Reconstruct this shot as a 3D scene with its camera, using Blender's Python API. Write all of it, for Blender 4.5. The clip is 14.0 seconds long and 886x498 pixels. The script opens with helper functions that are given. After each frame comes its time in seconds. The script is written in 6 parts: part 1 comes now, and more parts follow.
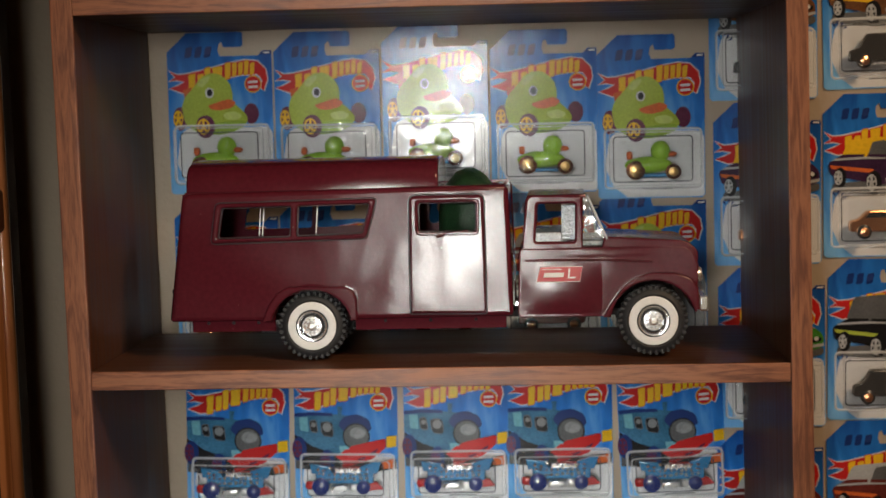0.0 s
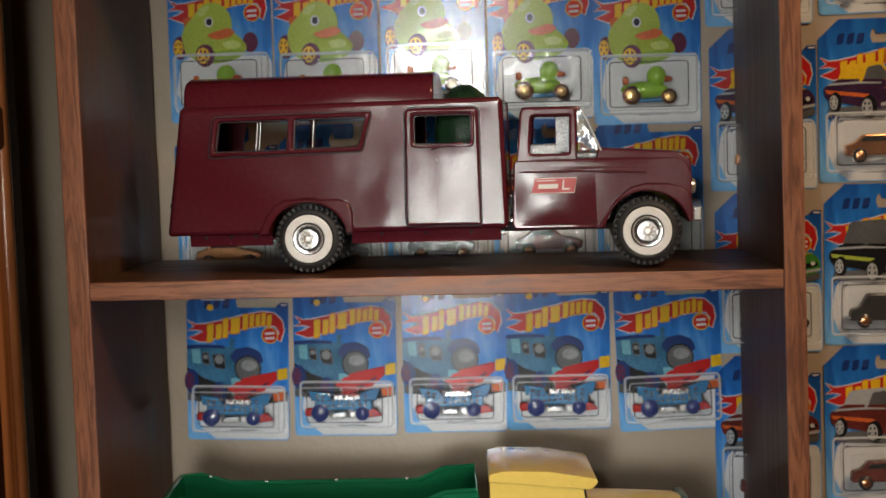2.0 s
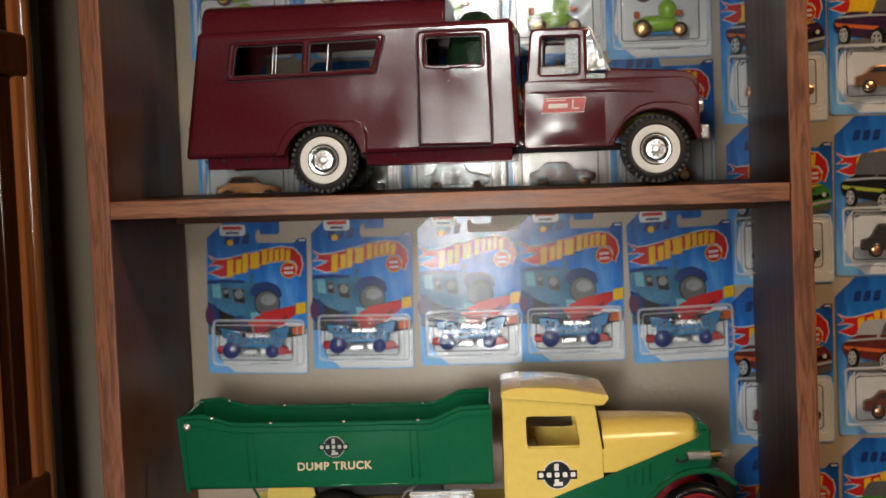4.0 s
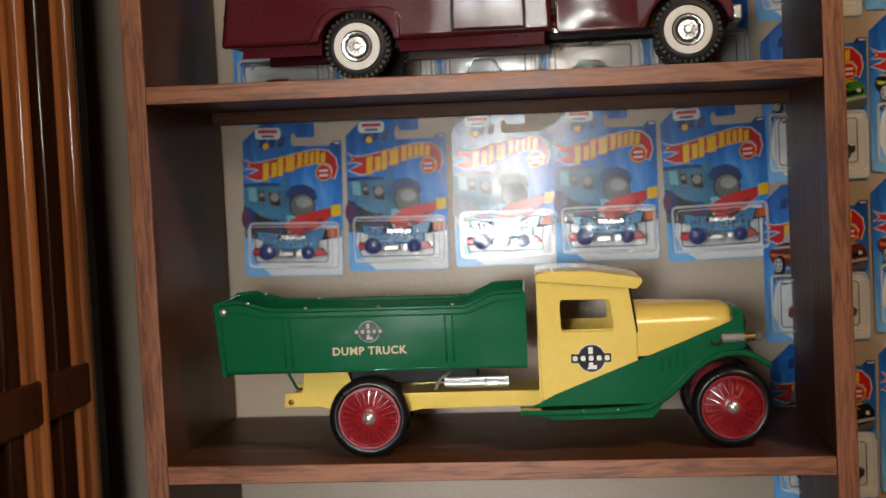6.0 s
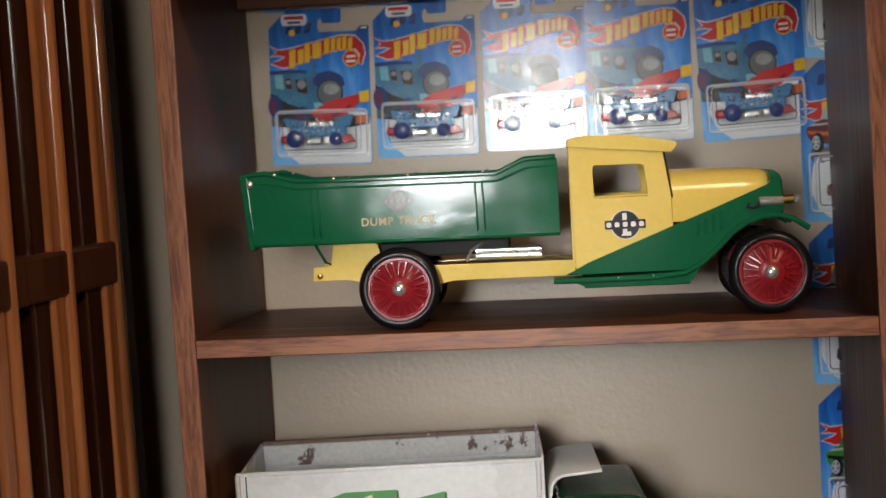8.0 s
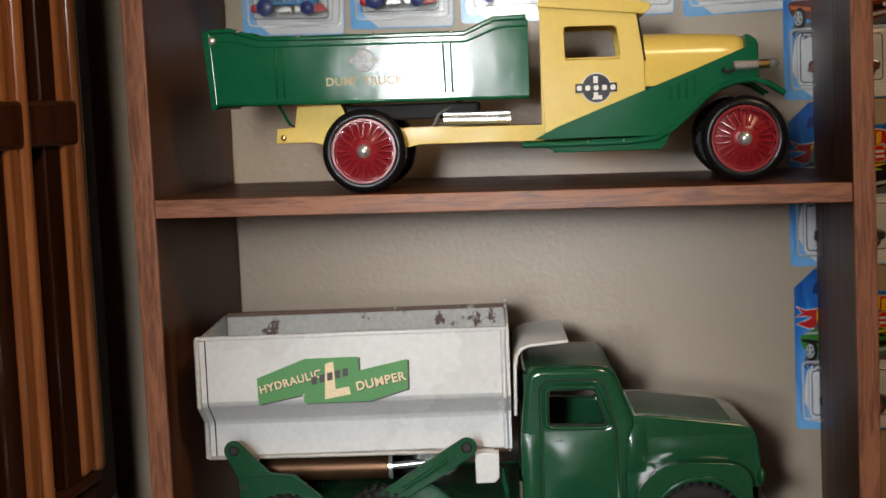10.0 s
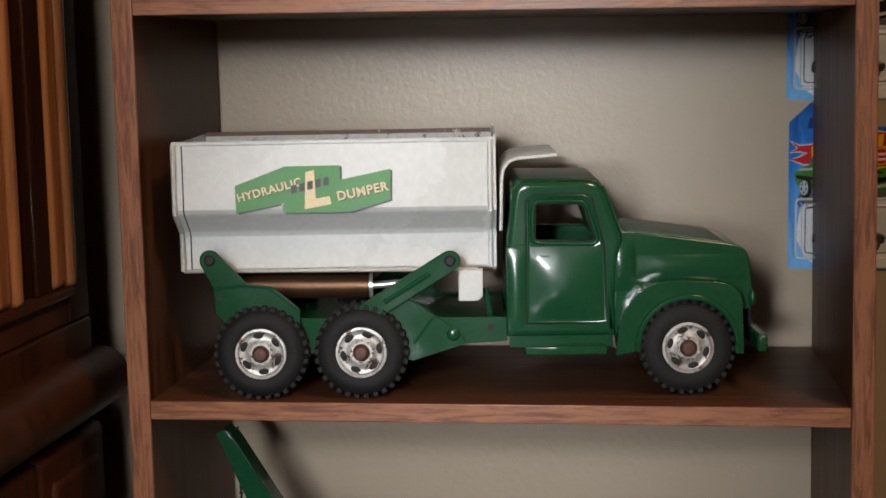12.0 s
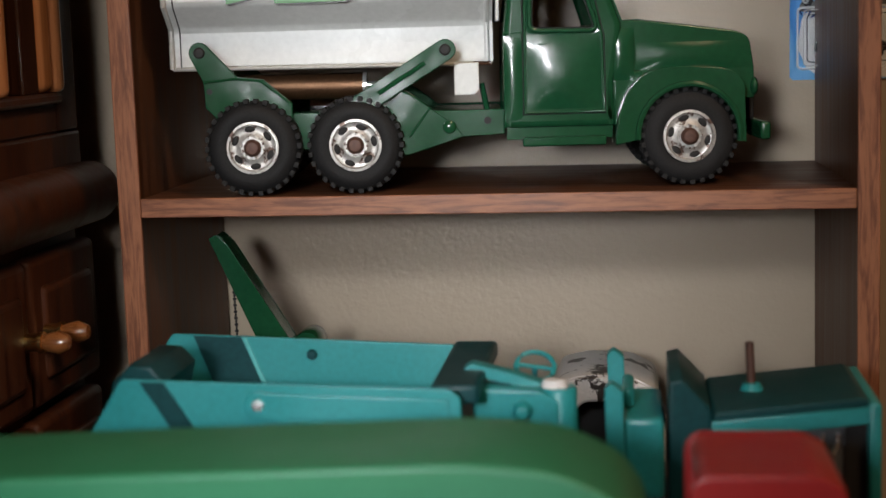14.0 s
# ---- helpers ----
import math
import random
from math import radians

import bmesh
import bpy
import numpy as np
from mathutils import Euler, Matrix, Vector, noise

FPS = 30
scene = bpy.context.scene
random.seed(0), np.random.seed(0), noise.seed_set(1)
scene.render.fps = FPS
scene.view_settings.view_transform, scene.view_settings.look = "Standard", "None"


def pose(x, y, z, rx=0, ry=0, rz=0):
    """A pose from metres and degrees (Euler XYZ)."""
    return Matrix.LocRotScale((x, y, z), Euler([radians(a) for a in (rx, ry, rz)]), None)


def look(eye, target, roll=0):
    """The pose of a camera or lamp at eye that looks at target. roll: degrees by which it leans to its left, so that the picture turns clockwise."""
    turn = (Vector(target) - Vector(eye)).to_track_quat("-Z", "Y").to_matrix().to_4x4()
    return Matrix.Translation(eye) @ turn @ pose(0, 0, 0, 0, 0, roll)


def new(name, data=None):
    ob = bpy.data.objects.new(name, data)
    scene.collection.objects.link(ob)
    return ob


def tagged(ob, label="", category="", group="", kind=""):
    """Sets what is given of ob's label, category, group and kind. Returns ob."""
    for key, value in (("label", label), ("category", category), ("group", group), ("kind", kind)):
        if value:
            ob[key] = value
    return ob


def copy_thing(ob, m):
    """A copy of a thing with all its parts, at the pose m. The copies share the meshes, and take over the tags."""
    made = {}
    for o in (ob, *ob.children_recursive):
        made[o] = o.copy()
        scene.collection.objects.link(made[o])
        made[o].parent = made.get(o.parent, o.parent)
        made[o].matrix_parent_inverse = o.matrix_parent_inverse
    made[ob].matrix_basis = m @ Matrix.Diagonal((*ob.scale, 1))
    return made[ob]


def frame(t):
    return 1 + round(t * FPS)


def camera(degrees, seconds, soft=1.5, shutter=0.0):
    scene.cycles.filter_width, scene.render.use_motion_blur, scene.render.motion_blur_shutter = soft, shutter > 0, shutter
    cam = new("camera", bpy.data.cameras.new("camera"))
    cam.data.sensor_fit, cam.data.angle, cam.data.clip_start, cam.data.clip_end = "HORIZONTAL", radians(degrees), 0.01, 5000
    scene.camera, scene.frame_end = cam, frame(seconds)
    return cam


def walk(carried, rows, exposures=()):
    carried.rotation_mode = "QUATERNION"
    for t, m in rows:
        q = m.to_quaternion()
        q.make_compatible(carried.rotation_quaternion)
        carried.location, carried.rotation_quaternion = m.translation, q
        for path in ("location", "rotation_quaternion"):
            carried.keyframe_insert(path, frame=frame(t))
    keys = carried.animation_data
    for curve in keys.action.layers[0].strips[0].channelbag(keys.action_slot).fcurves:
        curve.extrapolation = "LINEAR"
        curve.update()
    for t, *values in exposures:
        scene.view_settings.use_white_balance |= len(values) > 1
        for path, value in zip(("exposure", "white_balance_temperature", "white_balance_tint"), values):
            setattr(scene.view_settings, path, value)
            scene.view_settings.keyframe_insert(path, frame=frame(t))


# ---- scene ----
cam = camera(31.9, 14.0)
PATH = [
    (0, (0.377, -1.308, 0.207), (0.273, 0.683, 0.043), -1.9),
    (0.5, (0.376, -1.311, 0.183), (0.273, 0.68, 0.025), -1.9),
    (1, (0.375, -1.312, 0.157), (0.276, 0.679, 0.001), -2.1),
    (1.5, (0.381, -1.316, 0.132), (0.275, 0.675, -0.029), -2.2),
    (2, (0.391, -1.324, 0.116), (0.27, 0.667, -0.027), -2.1),
    (2.5, (0.392, -1.332, 0.092), (0.261, 0.659, -0.038), -2.4),
    (3, (0.398, -1.34, 0.071), (0.26, 0.652, -0.05), -2.5),
    (5.3, (0.415, -1.367, -0.043), (0.221, 0.621, -0.137), -2.3),
    (5.5, (0.413, -1.368, -0.053), (0.226, 0.621, -0.143), -2.6),
    (6, (0.412, -1.366, -0.081), (0.196, 0.619, -0.19), -2.8),
    (6.5, (0.412, -1.367, -0.104), (0.191, 0.619, -0.196), -3.4),
    (7, (0.412, -1.367, -0.126), (0.162, 0.615, -0.223), -3.3),
    (7.5, (0.409, -1.363, -0.152), (0.161, 0.619, -0.246), -3.8),
    (7.7, (0.406, -1.356, -0.171), (0.152, 0.626, -0.273), -3.8),
    (9.8, (0.432, -1.317, -0.259), (0.164, 0.657, -0.435), -2.4),
    (10, (0.434, -1.315, -0.272), (0.165, 0.659, -0.458), -2.6),
    (10.5, (0.436, -1.308, -0.309), (0.171, 0.664, -0.517), -2.7),
    (11, (0.428, -1.301, -0.341), (0.157, 0.67, -0.554), -2.0),
    (11.5, (0.427, -1.292, -0.373), (0.166, 0.677, -0.601), -1.7),
    (12, (0.426, -1.286, -0.403), (0.175, 0.683, -0.647), -1.3),
    (12.5, (0.424, -1.286, -0.442), (0.167, 0.682, -0.689), -1.4),
    (13, (0.42, -1.289, -0.478), (0.165, 0.679, -0.726), -1.6),
    (13.5, (0.421, -1.287, -0.517), (0.178, 0.68, -0.784), -1.8),
    (14, (0.421, -1.278, -0.565), (0.174, 0.688, -0.837), -1.9),
]
walk(cam, [(t, look(eye, target, roll)) for t, eye, target, roll in PATH])

cam.data.dof.use_dof = True
cam.data.dof.focus_distance = 1.38
cam.data.dof.aperture_fstop = 5.4

# ---- light: fixed lamps standing in for the light carried with the camera, a warm ceiling lamp, a dim room ----
world = bpy.data.worlds.new("room_air")
scene.world = world
world.use_nodes = True
world.node_tree.nodes["Background"].inputs[0].default_value = (1.0, 0.86, 0.73, 1)
world.node_tree.nodes["Background"].inputs[1].default_value = 0.21


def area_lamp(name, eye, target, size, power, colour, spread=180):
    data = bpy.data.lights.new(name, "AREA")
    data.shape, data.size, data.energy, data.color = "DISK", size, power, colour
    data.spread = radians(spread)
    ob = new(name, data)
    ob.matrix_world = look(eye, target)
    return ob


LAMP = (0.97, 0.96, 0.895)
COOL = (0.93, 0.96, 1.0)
# Four unseen lamps, added at fixed heights to replace that single moving light.
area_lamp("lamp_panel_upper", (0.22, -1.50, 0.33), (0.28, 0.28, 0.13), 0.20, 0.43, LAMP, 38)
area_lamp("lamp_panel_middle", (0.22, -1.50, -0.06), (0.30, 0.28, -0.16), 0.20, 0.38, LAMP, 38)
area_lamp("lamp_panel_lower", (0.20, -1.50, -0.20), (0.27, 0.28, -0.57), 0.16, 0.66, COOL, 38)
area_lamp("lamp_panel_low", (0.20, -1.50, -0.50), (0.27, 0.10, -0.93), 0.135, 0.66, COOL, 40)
area_lamp("ceiling_lamp", (1.45, -1.35, 1.32), (0.5, -0.4, -0.4), 0.45, 22.0, (1.0, 0.70, 0.43))

# ---- materials ----
MATS = {}


def nodes_of(name):
    m = bpy.data.materials.new(name)
    m.use_nodes = True
    nt = m.node_tree
    return m, nt, nt.nodes["Principled BSDF"], nt.nodes, nt.links


def set_in(node, **kw):
    for k, v in kw.items():
        node.inputs[k.replace("_", " ")].default_value = v


def paint(name, colour, rough=0.35, metal=0.0, grain=0.06, bump=0.0, scale=60.0, chips=None, chip_amount=0.0, coat=0.0, spec=0.5, chip_scale=45.0, dent=0.0):
    """Paint, rubber, plastic or plain metal: two scales of tone, uneven gloss, and chipped spots in another colour."""
    if name in MATS:
        return MATS[name]
    m, nt, p, n, l = nodes_of(name)
    co = n.new("ShaderNodeTexCoord")
    big, fine = n.new("ShaderNodeTexNoise"), n.new("ShaderNodeTexNoise")
    set_in(big, Scale=scale * 0.25, Detail=4.0)
    set_in(fine, Scale=scale * 6, Detail=3.0)
    l.new(co.outputs["Object"], big.inputs["Vector"])
    l.new(co.outputs["Object"], fine.inputs["Vector"])
    both = n.new("ShaderNodeMath")
    both.operation = "ADD"
    l.new(big.outputs["Fac"], both.inputs[0])
    l.new(fine.outputs["Fac"], both.inputs[1])
    ramp = n.new("ShaderNodeMapRange")
    set_in(ramp, From_Min=0.7, From_Max=1.3, To_Min=1 - grain, To_Max=1 + grain)
    l.new(both.outputs[0], ramp.inputs["Value"])
    mul = n.new("ShaderNodeVectorMath")
    mul.operation = "SCALE"
    mul.inputs[0].default_value = colour
    l.new(ramp.outputs[0], mul.inputs["Scale"])
    out = mul.outputs[0]
    rr = n.new("ShaderNodeMapRange")
    set_in(rr, From_Min=0.3, From_Max=0.7, To_Min=max(0.02, rough - 0.07), To_Max=rough + 0.1)
    l.new(big.outputs["Fac"], rr.inputs["Value"])
    if chips:
        spot, mix = n.new("ShaderNodeTexNoise"), n.new("ShaderNodeMix")
        set_in(spot, Scale=chip_scale, Detail=7.0, Roughness=0.7)
        l.new(co.outputs["Object"], spot.inputs["Vector"])
        cut = n.new("ShaderNodeMapRange")
        set_in(cut, From_Min=0.70 - chip_amount, From_Max=0.72 - chip_amount, To_Min=0.0, To_Max=1.0)
        l.new(spot.outputs["Fac"], cut.inputs["Value"])
        mix.data_type = "RGBA"
        l.new(cut.outputs[0], mix.inputs["Factor"])
        l.new(out, mix.inputs["A"])
        mix.inputs["B"].default_value = (*chips, 1)
        out = mix.outputs["Result"]
    l.new(out, p.inputs["Base Color"])
    l.new(rr.outputs[0], p.inputs["Roughness"])
    p.inputs["Metallic"].default_value = metal
    p.inputs["Specular IOR Level"].default_value = spec
    p.inputs["Coat Weight"].default_value = coat
    p.inputs["Coat Roughness"].default_value = 0.08
    if bump:
        b = n.new("ShaderNodeBump")
        set_in(b, Strength=bump, Distance=0.001)
        l.new(fine.outputs["Fac"] if bump < 0.5 else both.outputs[0], b.inputs["Height"])
        l.new(b.outputs[0], p.inputs["Normal"])
        if dent:
            wave, d = n.new("ShaderNodeTexNoise"), n.new("ShaderNodeBump")
            set_in(wave, Scale=24.0, Detail=1.5)
            set_in(d, Strength=dent, Distance=0.004)
            l.new(co.outputs["Object"], wave.inputs["Vector"])
            l.new(wave.outputs["Fac"], d.inputs["Height"])
            l.new(d.outputs[0], b.inputs["Normal"])
            l.new(d.outputs[0], p.inputs["Coat Normal"])
    MATS[name] = m
    return m


def wood(name, light, dark, axis=0, scale=18.0, rough=0.4, coat=0.0, streak=14.0, spec=0.5, relief=0.1):
    """Wood whose grain runs along one axis of the object."""
    if name in MATS:
        return MATS[name]
    m, nt, p, n, l = nodes_of(name)
    co, mp = n.new("ShaderNodeTexCoord"), n.new("ShaderNodeMapping")
    squeeze = [1.0, 1.0, 1.0]
    squeeze[axis] = 1.0 / streak
    mp.inputs["Scale"].default_value = squeeze
    l.new(co.outputs["Object"], mp.inputs["Vector"])
    info = n.new("ShaderNodeObjectInfo")
    shift = n.new("ShaderNodeVectorMath")
    shift.operation = "ADD"
    l.new(mp.outputs[0], shift.inputs[0])
    l.new(info.outputs["Random"], shift.inputs[1])
    ring, pore = n.new("ShaderNodeTexNoise"), n.new("ShaderNodeTexNoise")
    set_in(ring, Scale=scale * 5, Detail=5.0, Distortion=1.6)
    set_in(pore, Scale=scale * 40, Detail=3.0)
    l.new(shift.outputs[0], ring.inputs["Vector"])
    l.new(shift.outputs[0], pore.inputs["Vector"])
    ramp = n.new("ShaderNodeValToRGB")
    ramp.color_ramp.elements[0].position, ramp.color_ramp.elements[1].position = 0.34, 0.60
    ramp.color_ramp.elements[0].color, ramp.color_ramp.elements[1].color = (*dark, 1), (*light, 1)
    add = n.new("ShaderNodeMath")
    add.operation = "MULTIPLY_ADD"
    l.new(pore.outputs["Fac"], add.inputs[0])
    add.inputs[1].default_value = 0.30
    l.new(ring.outputs["Fac"], add.inputs[2])
    sub = n.new("ShaderNodeMath")
    sub.operation = "SUBTRACT"
    l.new(add.outputs[0], sub.inputs[0])
    sub.inputs[1].default_value = 0.15
    l.new(sub.outputs[0], ramp.inputs["Fac"])
    l.new(ramp.outputs[0], p.inputs["Base Color"])
    rr = n.new("ShaderNodeMapRange")
    set_in(rr, From_Min=0.3, From_Max=0.7, To_Min=rough - 0.06, To_Max=rough + 0.1)
    l.new(ring.outputs["Fac"], rr.inputs["Value"])
    l.new(rr.outputs[0], p.inputs["Roughness"])
    b = n.new("ShaderNodeBump")
    set_in(b, Strength=relief, Distance=0.0005)
    l.new(pore.outputs["Fac"], b.inputs["Height"])
    l.new(b.outputs[0], p.inputs["Normal"])
    p.inputs["Specular IOR Level"].default_value = spec
    p.inputs["Coat Weight"].default_value = coat
    p.inputs["Coat Roughness"].default_value = 0.12
    MATS[name] = m
    return m


def wall_paint():
    m, nt, p, n, l = nodes_of("wall_paint")
    co = n.new("ShaderNodeTexCoord")
    peel, soft = n.new("ShaderNodeTexNoise"), n.new("ShaderNodeTexNoise")
    set_in(peel, Scale=170.0, Detail=4.0, Roughness=0.55)
    set_in(soft, Scale=3.0, Detail=3.0)
    l.new(co.outputs["Object"], peel.inputs["Vector"])
    l.new(co.outputs["Object"], soft.inputs["Vector"])
    ramp = n.new("ShaderNodeValToRGB")
    ramp.color_ramp.elements[0].position, ramp.color_ramp.elements[1].position = 0.3, 0.7
    ramp.color_ramp.elements[0].color, ramp.color_ramp.elements[1].color = (0.41, 0.325, 0.235, 1), (0.465, 0.372, 0.275, 1)
    l.new(soft.outputs["Fac"], ramp.inputs["Fac"])
    l.new(ramp.outputs[0], p.inputs["Base Color"])
    p.inputs["Roughness"].default_value = 0.36
    b = n.new("ShaderNodeBump")
    set_in(b, Strength=0.48, Distance=0.0012)
    l.new(peel.outputs["Fac"], b.inputs["Height"])
    l.new(b.outputs[0], p.inputs["Normal"])
    return m


def card_blue():
    """Printed glossy card: bright blue with darker streaks that rise to the top."""
    m, nt, p, n, l = nodes_of("card_print_blue")
    co, mp = n.new("ShaderNodeTexCoord"), n.new("ShaderNodeMapping")
    mp.inputs["Rotation"].default_value = (0, radians(38), 0)
    mp.inputs["Scale"].default_value = (1.0, 1.0, 0.22)
    l.new(co.outputs["Object"], mp.inputs["Vector"])
    ns = n.new("ShaderNodeTexNoise")
    set_in(ns, Scale=55.0, Detail=4.0, Distortion=0.8)
    l.new(mp.outputs[0], ns.inputs["Vector"])
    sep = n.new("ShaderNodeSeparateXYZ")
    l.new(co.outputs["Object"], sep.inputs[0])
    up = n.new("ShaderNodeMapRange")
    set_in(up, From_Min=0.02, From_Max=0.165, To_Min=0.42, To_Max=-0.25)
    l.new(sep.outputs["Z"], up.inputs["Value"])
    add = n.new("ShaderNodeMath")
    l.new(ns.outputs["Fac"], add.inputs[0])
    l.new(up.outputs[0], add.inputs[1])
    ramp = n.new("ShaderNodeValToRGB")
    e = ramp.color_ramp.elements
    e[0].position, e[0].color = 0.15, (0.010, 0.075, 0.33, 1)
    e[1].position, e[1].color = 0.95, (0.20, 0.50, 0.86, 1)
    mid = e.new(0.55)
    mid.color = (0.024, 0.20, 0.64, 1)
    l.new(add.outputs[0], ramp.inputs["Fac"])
    l.new(ramp.outputs[0], p.inputs["Base Color"])
    p.inputs["Roughness"].default_value = 0.19
    p.inputs["Specular IOR Level"].default_value = 0.33
    b, wob = n.new("ShaderNodeBump"), n.new("ShaderNodeTexNoise")
    set_in(wob, Scale=22.0, Detail=2.0)
    l.new(co.outputs["Object"], wob.inputs["Vector"])
    set_in(b, Strength=0.25, Distance=0.002)
    l.new(wob.outputs["Fac"], b.inputs["Height"])
    l.new(b.outputs[0], p.inputs["Normal"])
    return m


def clear_plastic(name, tint=(1, 1, 1), film=0.03, rough=0.05, milk=0.05, wave=0.10):
    """Thin clear sheet: lets light pass and mirrors more at grazing angles."""
    m, nt, p, n, l = nodes_of(name)
    n.remove(p)
    tr, gl, mix, fr = n.new("ShaderNodeBsdfTransparent"), n.new("ShaderNodeBsdfGlossy"), n.new("ShaderNodeMixShader"), n.new("ShaderNodeFresnel")
    tr.inputs[0].default_value = (*tint, 1)
    gl.inputs["Roughness"].default_value = rough
    fr.inputs["IOR"].default_value = 1.22
    co, ns, b = n.new("ShaderNodeTexCoord"), n.new("ShaderNodeTexNoise"), n.new("ShaderNodeBump")
    set_in(ns, Scale=90.0, Detail=2.0)
    l.new(co.outputs["Object"], ns.inputs["Vector"])
    set_in(b, Strength=wave, Distance=0.002)
    l.new(ns.outputs["Fac"], b.inputs["Height"])
    l.new(b.outputs[0], gl.inputs["Normal"])
    ad = n.new("ShaderNodeMath")
    ad.inputs[1].default_value = film
    if film > 0.0:
        ad.inputs[0].default_value = 0.012
    else:
        l.new(fr.outputs[0], ad.inputs[0])
    l.new(ad.outputs[0], mix.inputs[0])
    l.new(tr.outputs[0], mix.inputs[1])
    l.new(gl.outputs[0], mix.inputs[2])
    # Even pale veil in the colour, for lamp light that plastic edges catch.
    haze, veil = n.new("ShaderNodeBsdfDiffuse"), n.new("ShaderNodeMixShader")
    haze.inputs[0].default_value = (0.85, 0.88, 0.9, 1)
    veil.inputs[0].default_value = milk
    l.new(mix.outputs[0], veil.inputs[1])
    l.new(haze.outputs[0], veil.inputs[2])
    l.new(veil.outputs[0], n["Material Output"].inputs["Surface"])
    return m


M_WALL = wall_paint()
M_DARK = wood("dark_laminate", (0.108, 0.044, 0.022), (0.060, 0.024, 0.012), axis=2, scale=9, rough=0.38, streak=20, spec=0.10, relief=0.02)
M_DARKX = wood("dark_laminate_shelf", (0.108, 0.044, 0.022), (0.060, 0.024, 0.012), axis=0, scale=9, rough=0.38, streak=20, spec=0.10, relief=0.02)
M_EDGEZ = wood("edge_wood_upright", (0.32, 0.125, 0.058), (0.145, 0.052, 0.026), axis=2, scale=30, rough=0.42, streak=11)
M_EDGEX = wood("edge_wood_shelf", (0.32, 0.125, 0.058), (0.145, 0.052, 0.026), axis=0, scale=30, rough=0.42, streak=11)
M_CHERRY = wood("cherry_wood", (0.078, 0.025, 0.011), (0.038, 0.011, 0.005), axis=2, scale=8, rough=0.42, coat=0.0, streak=18, spec=0.22)
M_CHERRYGLOSS = wood("polished_cherry", (0.060, 0.022, 0.012), (0.035, 0.012, 0.006), axis=2, scale=8, rough=0.16, coat=0.5, streak=18)
M_HONEY = wood("honey_wood", (0.44, 0.170, 0.062), (0.29, 0.104, 0.036), axis=2, scale=8, rough=0.16, coat=0.6, streak=18)
M_AMBER = wood("amber_knob_wood", (0.26, 0.095, 0.028), (0.15, 0.05, 0.014), axis=1, scale=20, rough=0.25, coat=0.5)
M_FLOOR = wood("floor_wood", (0.16, 0.085, 0.045), (0.09, 0.045, 0.022), axis=1, scale=4, rough=0.4, streak=16)
M_CARD = card_blue()
M_CLEAR = clear_plastic("blister_plastic", film=0.001, rough=0.10, milk=0.012, wave=0.45)
# Pale trim plastic that also carries painted glints of the blister edges.
M_PALEEDGE = clear_plastic("pale_edge_and_glint", film=0.06, rough=0.12, milk=0.42)
M_GLASS = clear_plastic("door_glass", (0.8, 0.78, 0.75), 0.02, 0.02, 0.0)
M_CRINKLE = clear_plastic("crinkled_clear_plastic", (0.85, 0.86, 0.84), 0.10, 0.12, 0.06, 1.0)
M_WINDOW = clear_plastic("cab_window_plastic", (0.85, 0.9, 0.92), 0.12, 0.08)
# Dark tone for the refraction line in the clear blister tub.
M_TUBEDGE = paint("refraction_dark", (0.06, 0.07, 0.08), 0.2, grain=0.3)
M_WHITE = paint("print_white", (0.72, 0.73, 0.74), 0.20, spec=0.33, grain=0.04)
M_RED = paint("print_red", (0.55, 0.022, 0.022), 0.20, spec=0.33, grain=0.06)
M_YELLOW = paint("print_yellow", (0.82, 0.50, 0.02), 0.20, spec=0.33, grain=0.12)
M_NAVY = paint("print_navy", (0.012, 0.035, 0.16), 0.20, spec=0.33)
M_DUCK = paint("print_lime", (0.40, 0.50, 0.065), 0.20, spec=0.33, grain=0.2, scale=80)
M_DUCKD = paint("print_lime_shade", (0.25, 0.38, 0.04), 0.20, spec=0.33, grain=0.2)
M_ORANGE = paint("print_orange", (0.62, 0.13, 0.03), 0.20, spec=0.33, grain=0.2)
M_PURPLE = paint("print_plum", (0.11, 0.018, 0.055), 0.20, spec=0.33, grain=0.2)
M_STEELBLUE = paint("print_steel_blue", (0.035, 0.15, 0.27), 0.20, spec=0.33, grain=0.55, scale=150)
M_GREY = paint("print_grey", (0.11, 0.115, 0.12), 0.20, spec=0.33, grain=0.3, scale=120)
M_MGREY = paint("print_mid_grey", (0.21, 0.22, 0.23), 0.20, spec=0.33, grain=0.4, scale=140)
M_LGREY = paint("print_light_grey", (0.42, 0.44, 0.46), 0.20, spec=0.33, grain=0.2, scale=120)
M_BLACK = paint("print_black", (0.012, 0.012, 0.014), 0.20, spec=0.33, grain=0.2)
M_CHROME = paint("chrome", (0.80, 0.80, 0.79), 0.22, metal=0.82, grain=0.03)
M_COPPER = paint("copper_chrome", (0.85, 0.42, 0.2), 0.18, metal=1.0, grain=0.05)
M_BRASS = paint("brass", (0.78, 0.52, 0.2), 0.22, metal=1.0)
M_TOYLIME = paint("toy_lime", (0.30, 0.56, 0.03), 0.22, coat=0.5)
M_TOYBLUE = paint("toy_blue", (0.03, 0.20, 0.42), 0.2, coat=0.5)
M_TOYRED = paint("toy_red", (0.45, 0.015, 0.015), 0.22, coat=0.5)
M_TOYWHEEL = paint("toy_blue_wheel", (0.015, 0.03, 0.17), 0.22, coat=0.5)

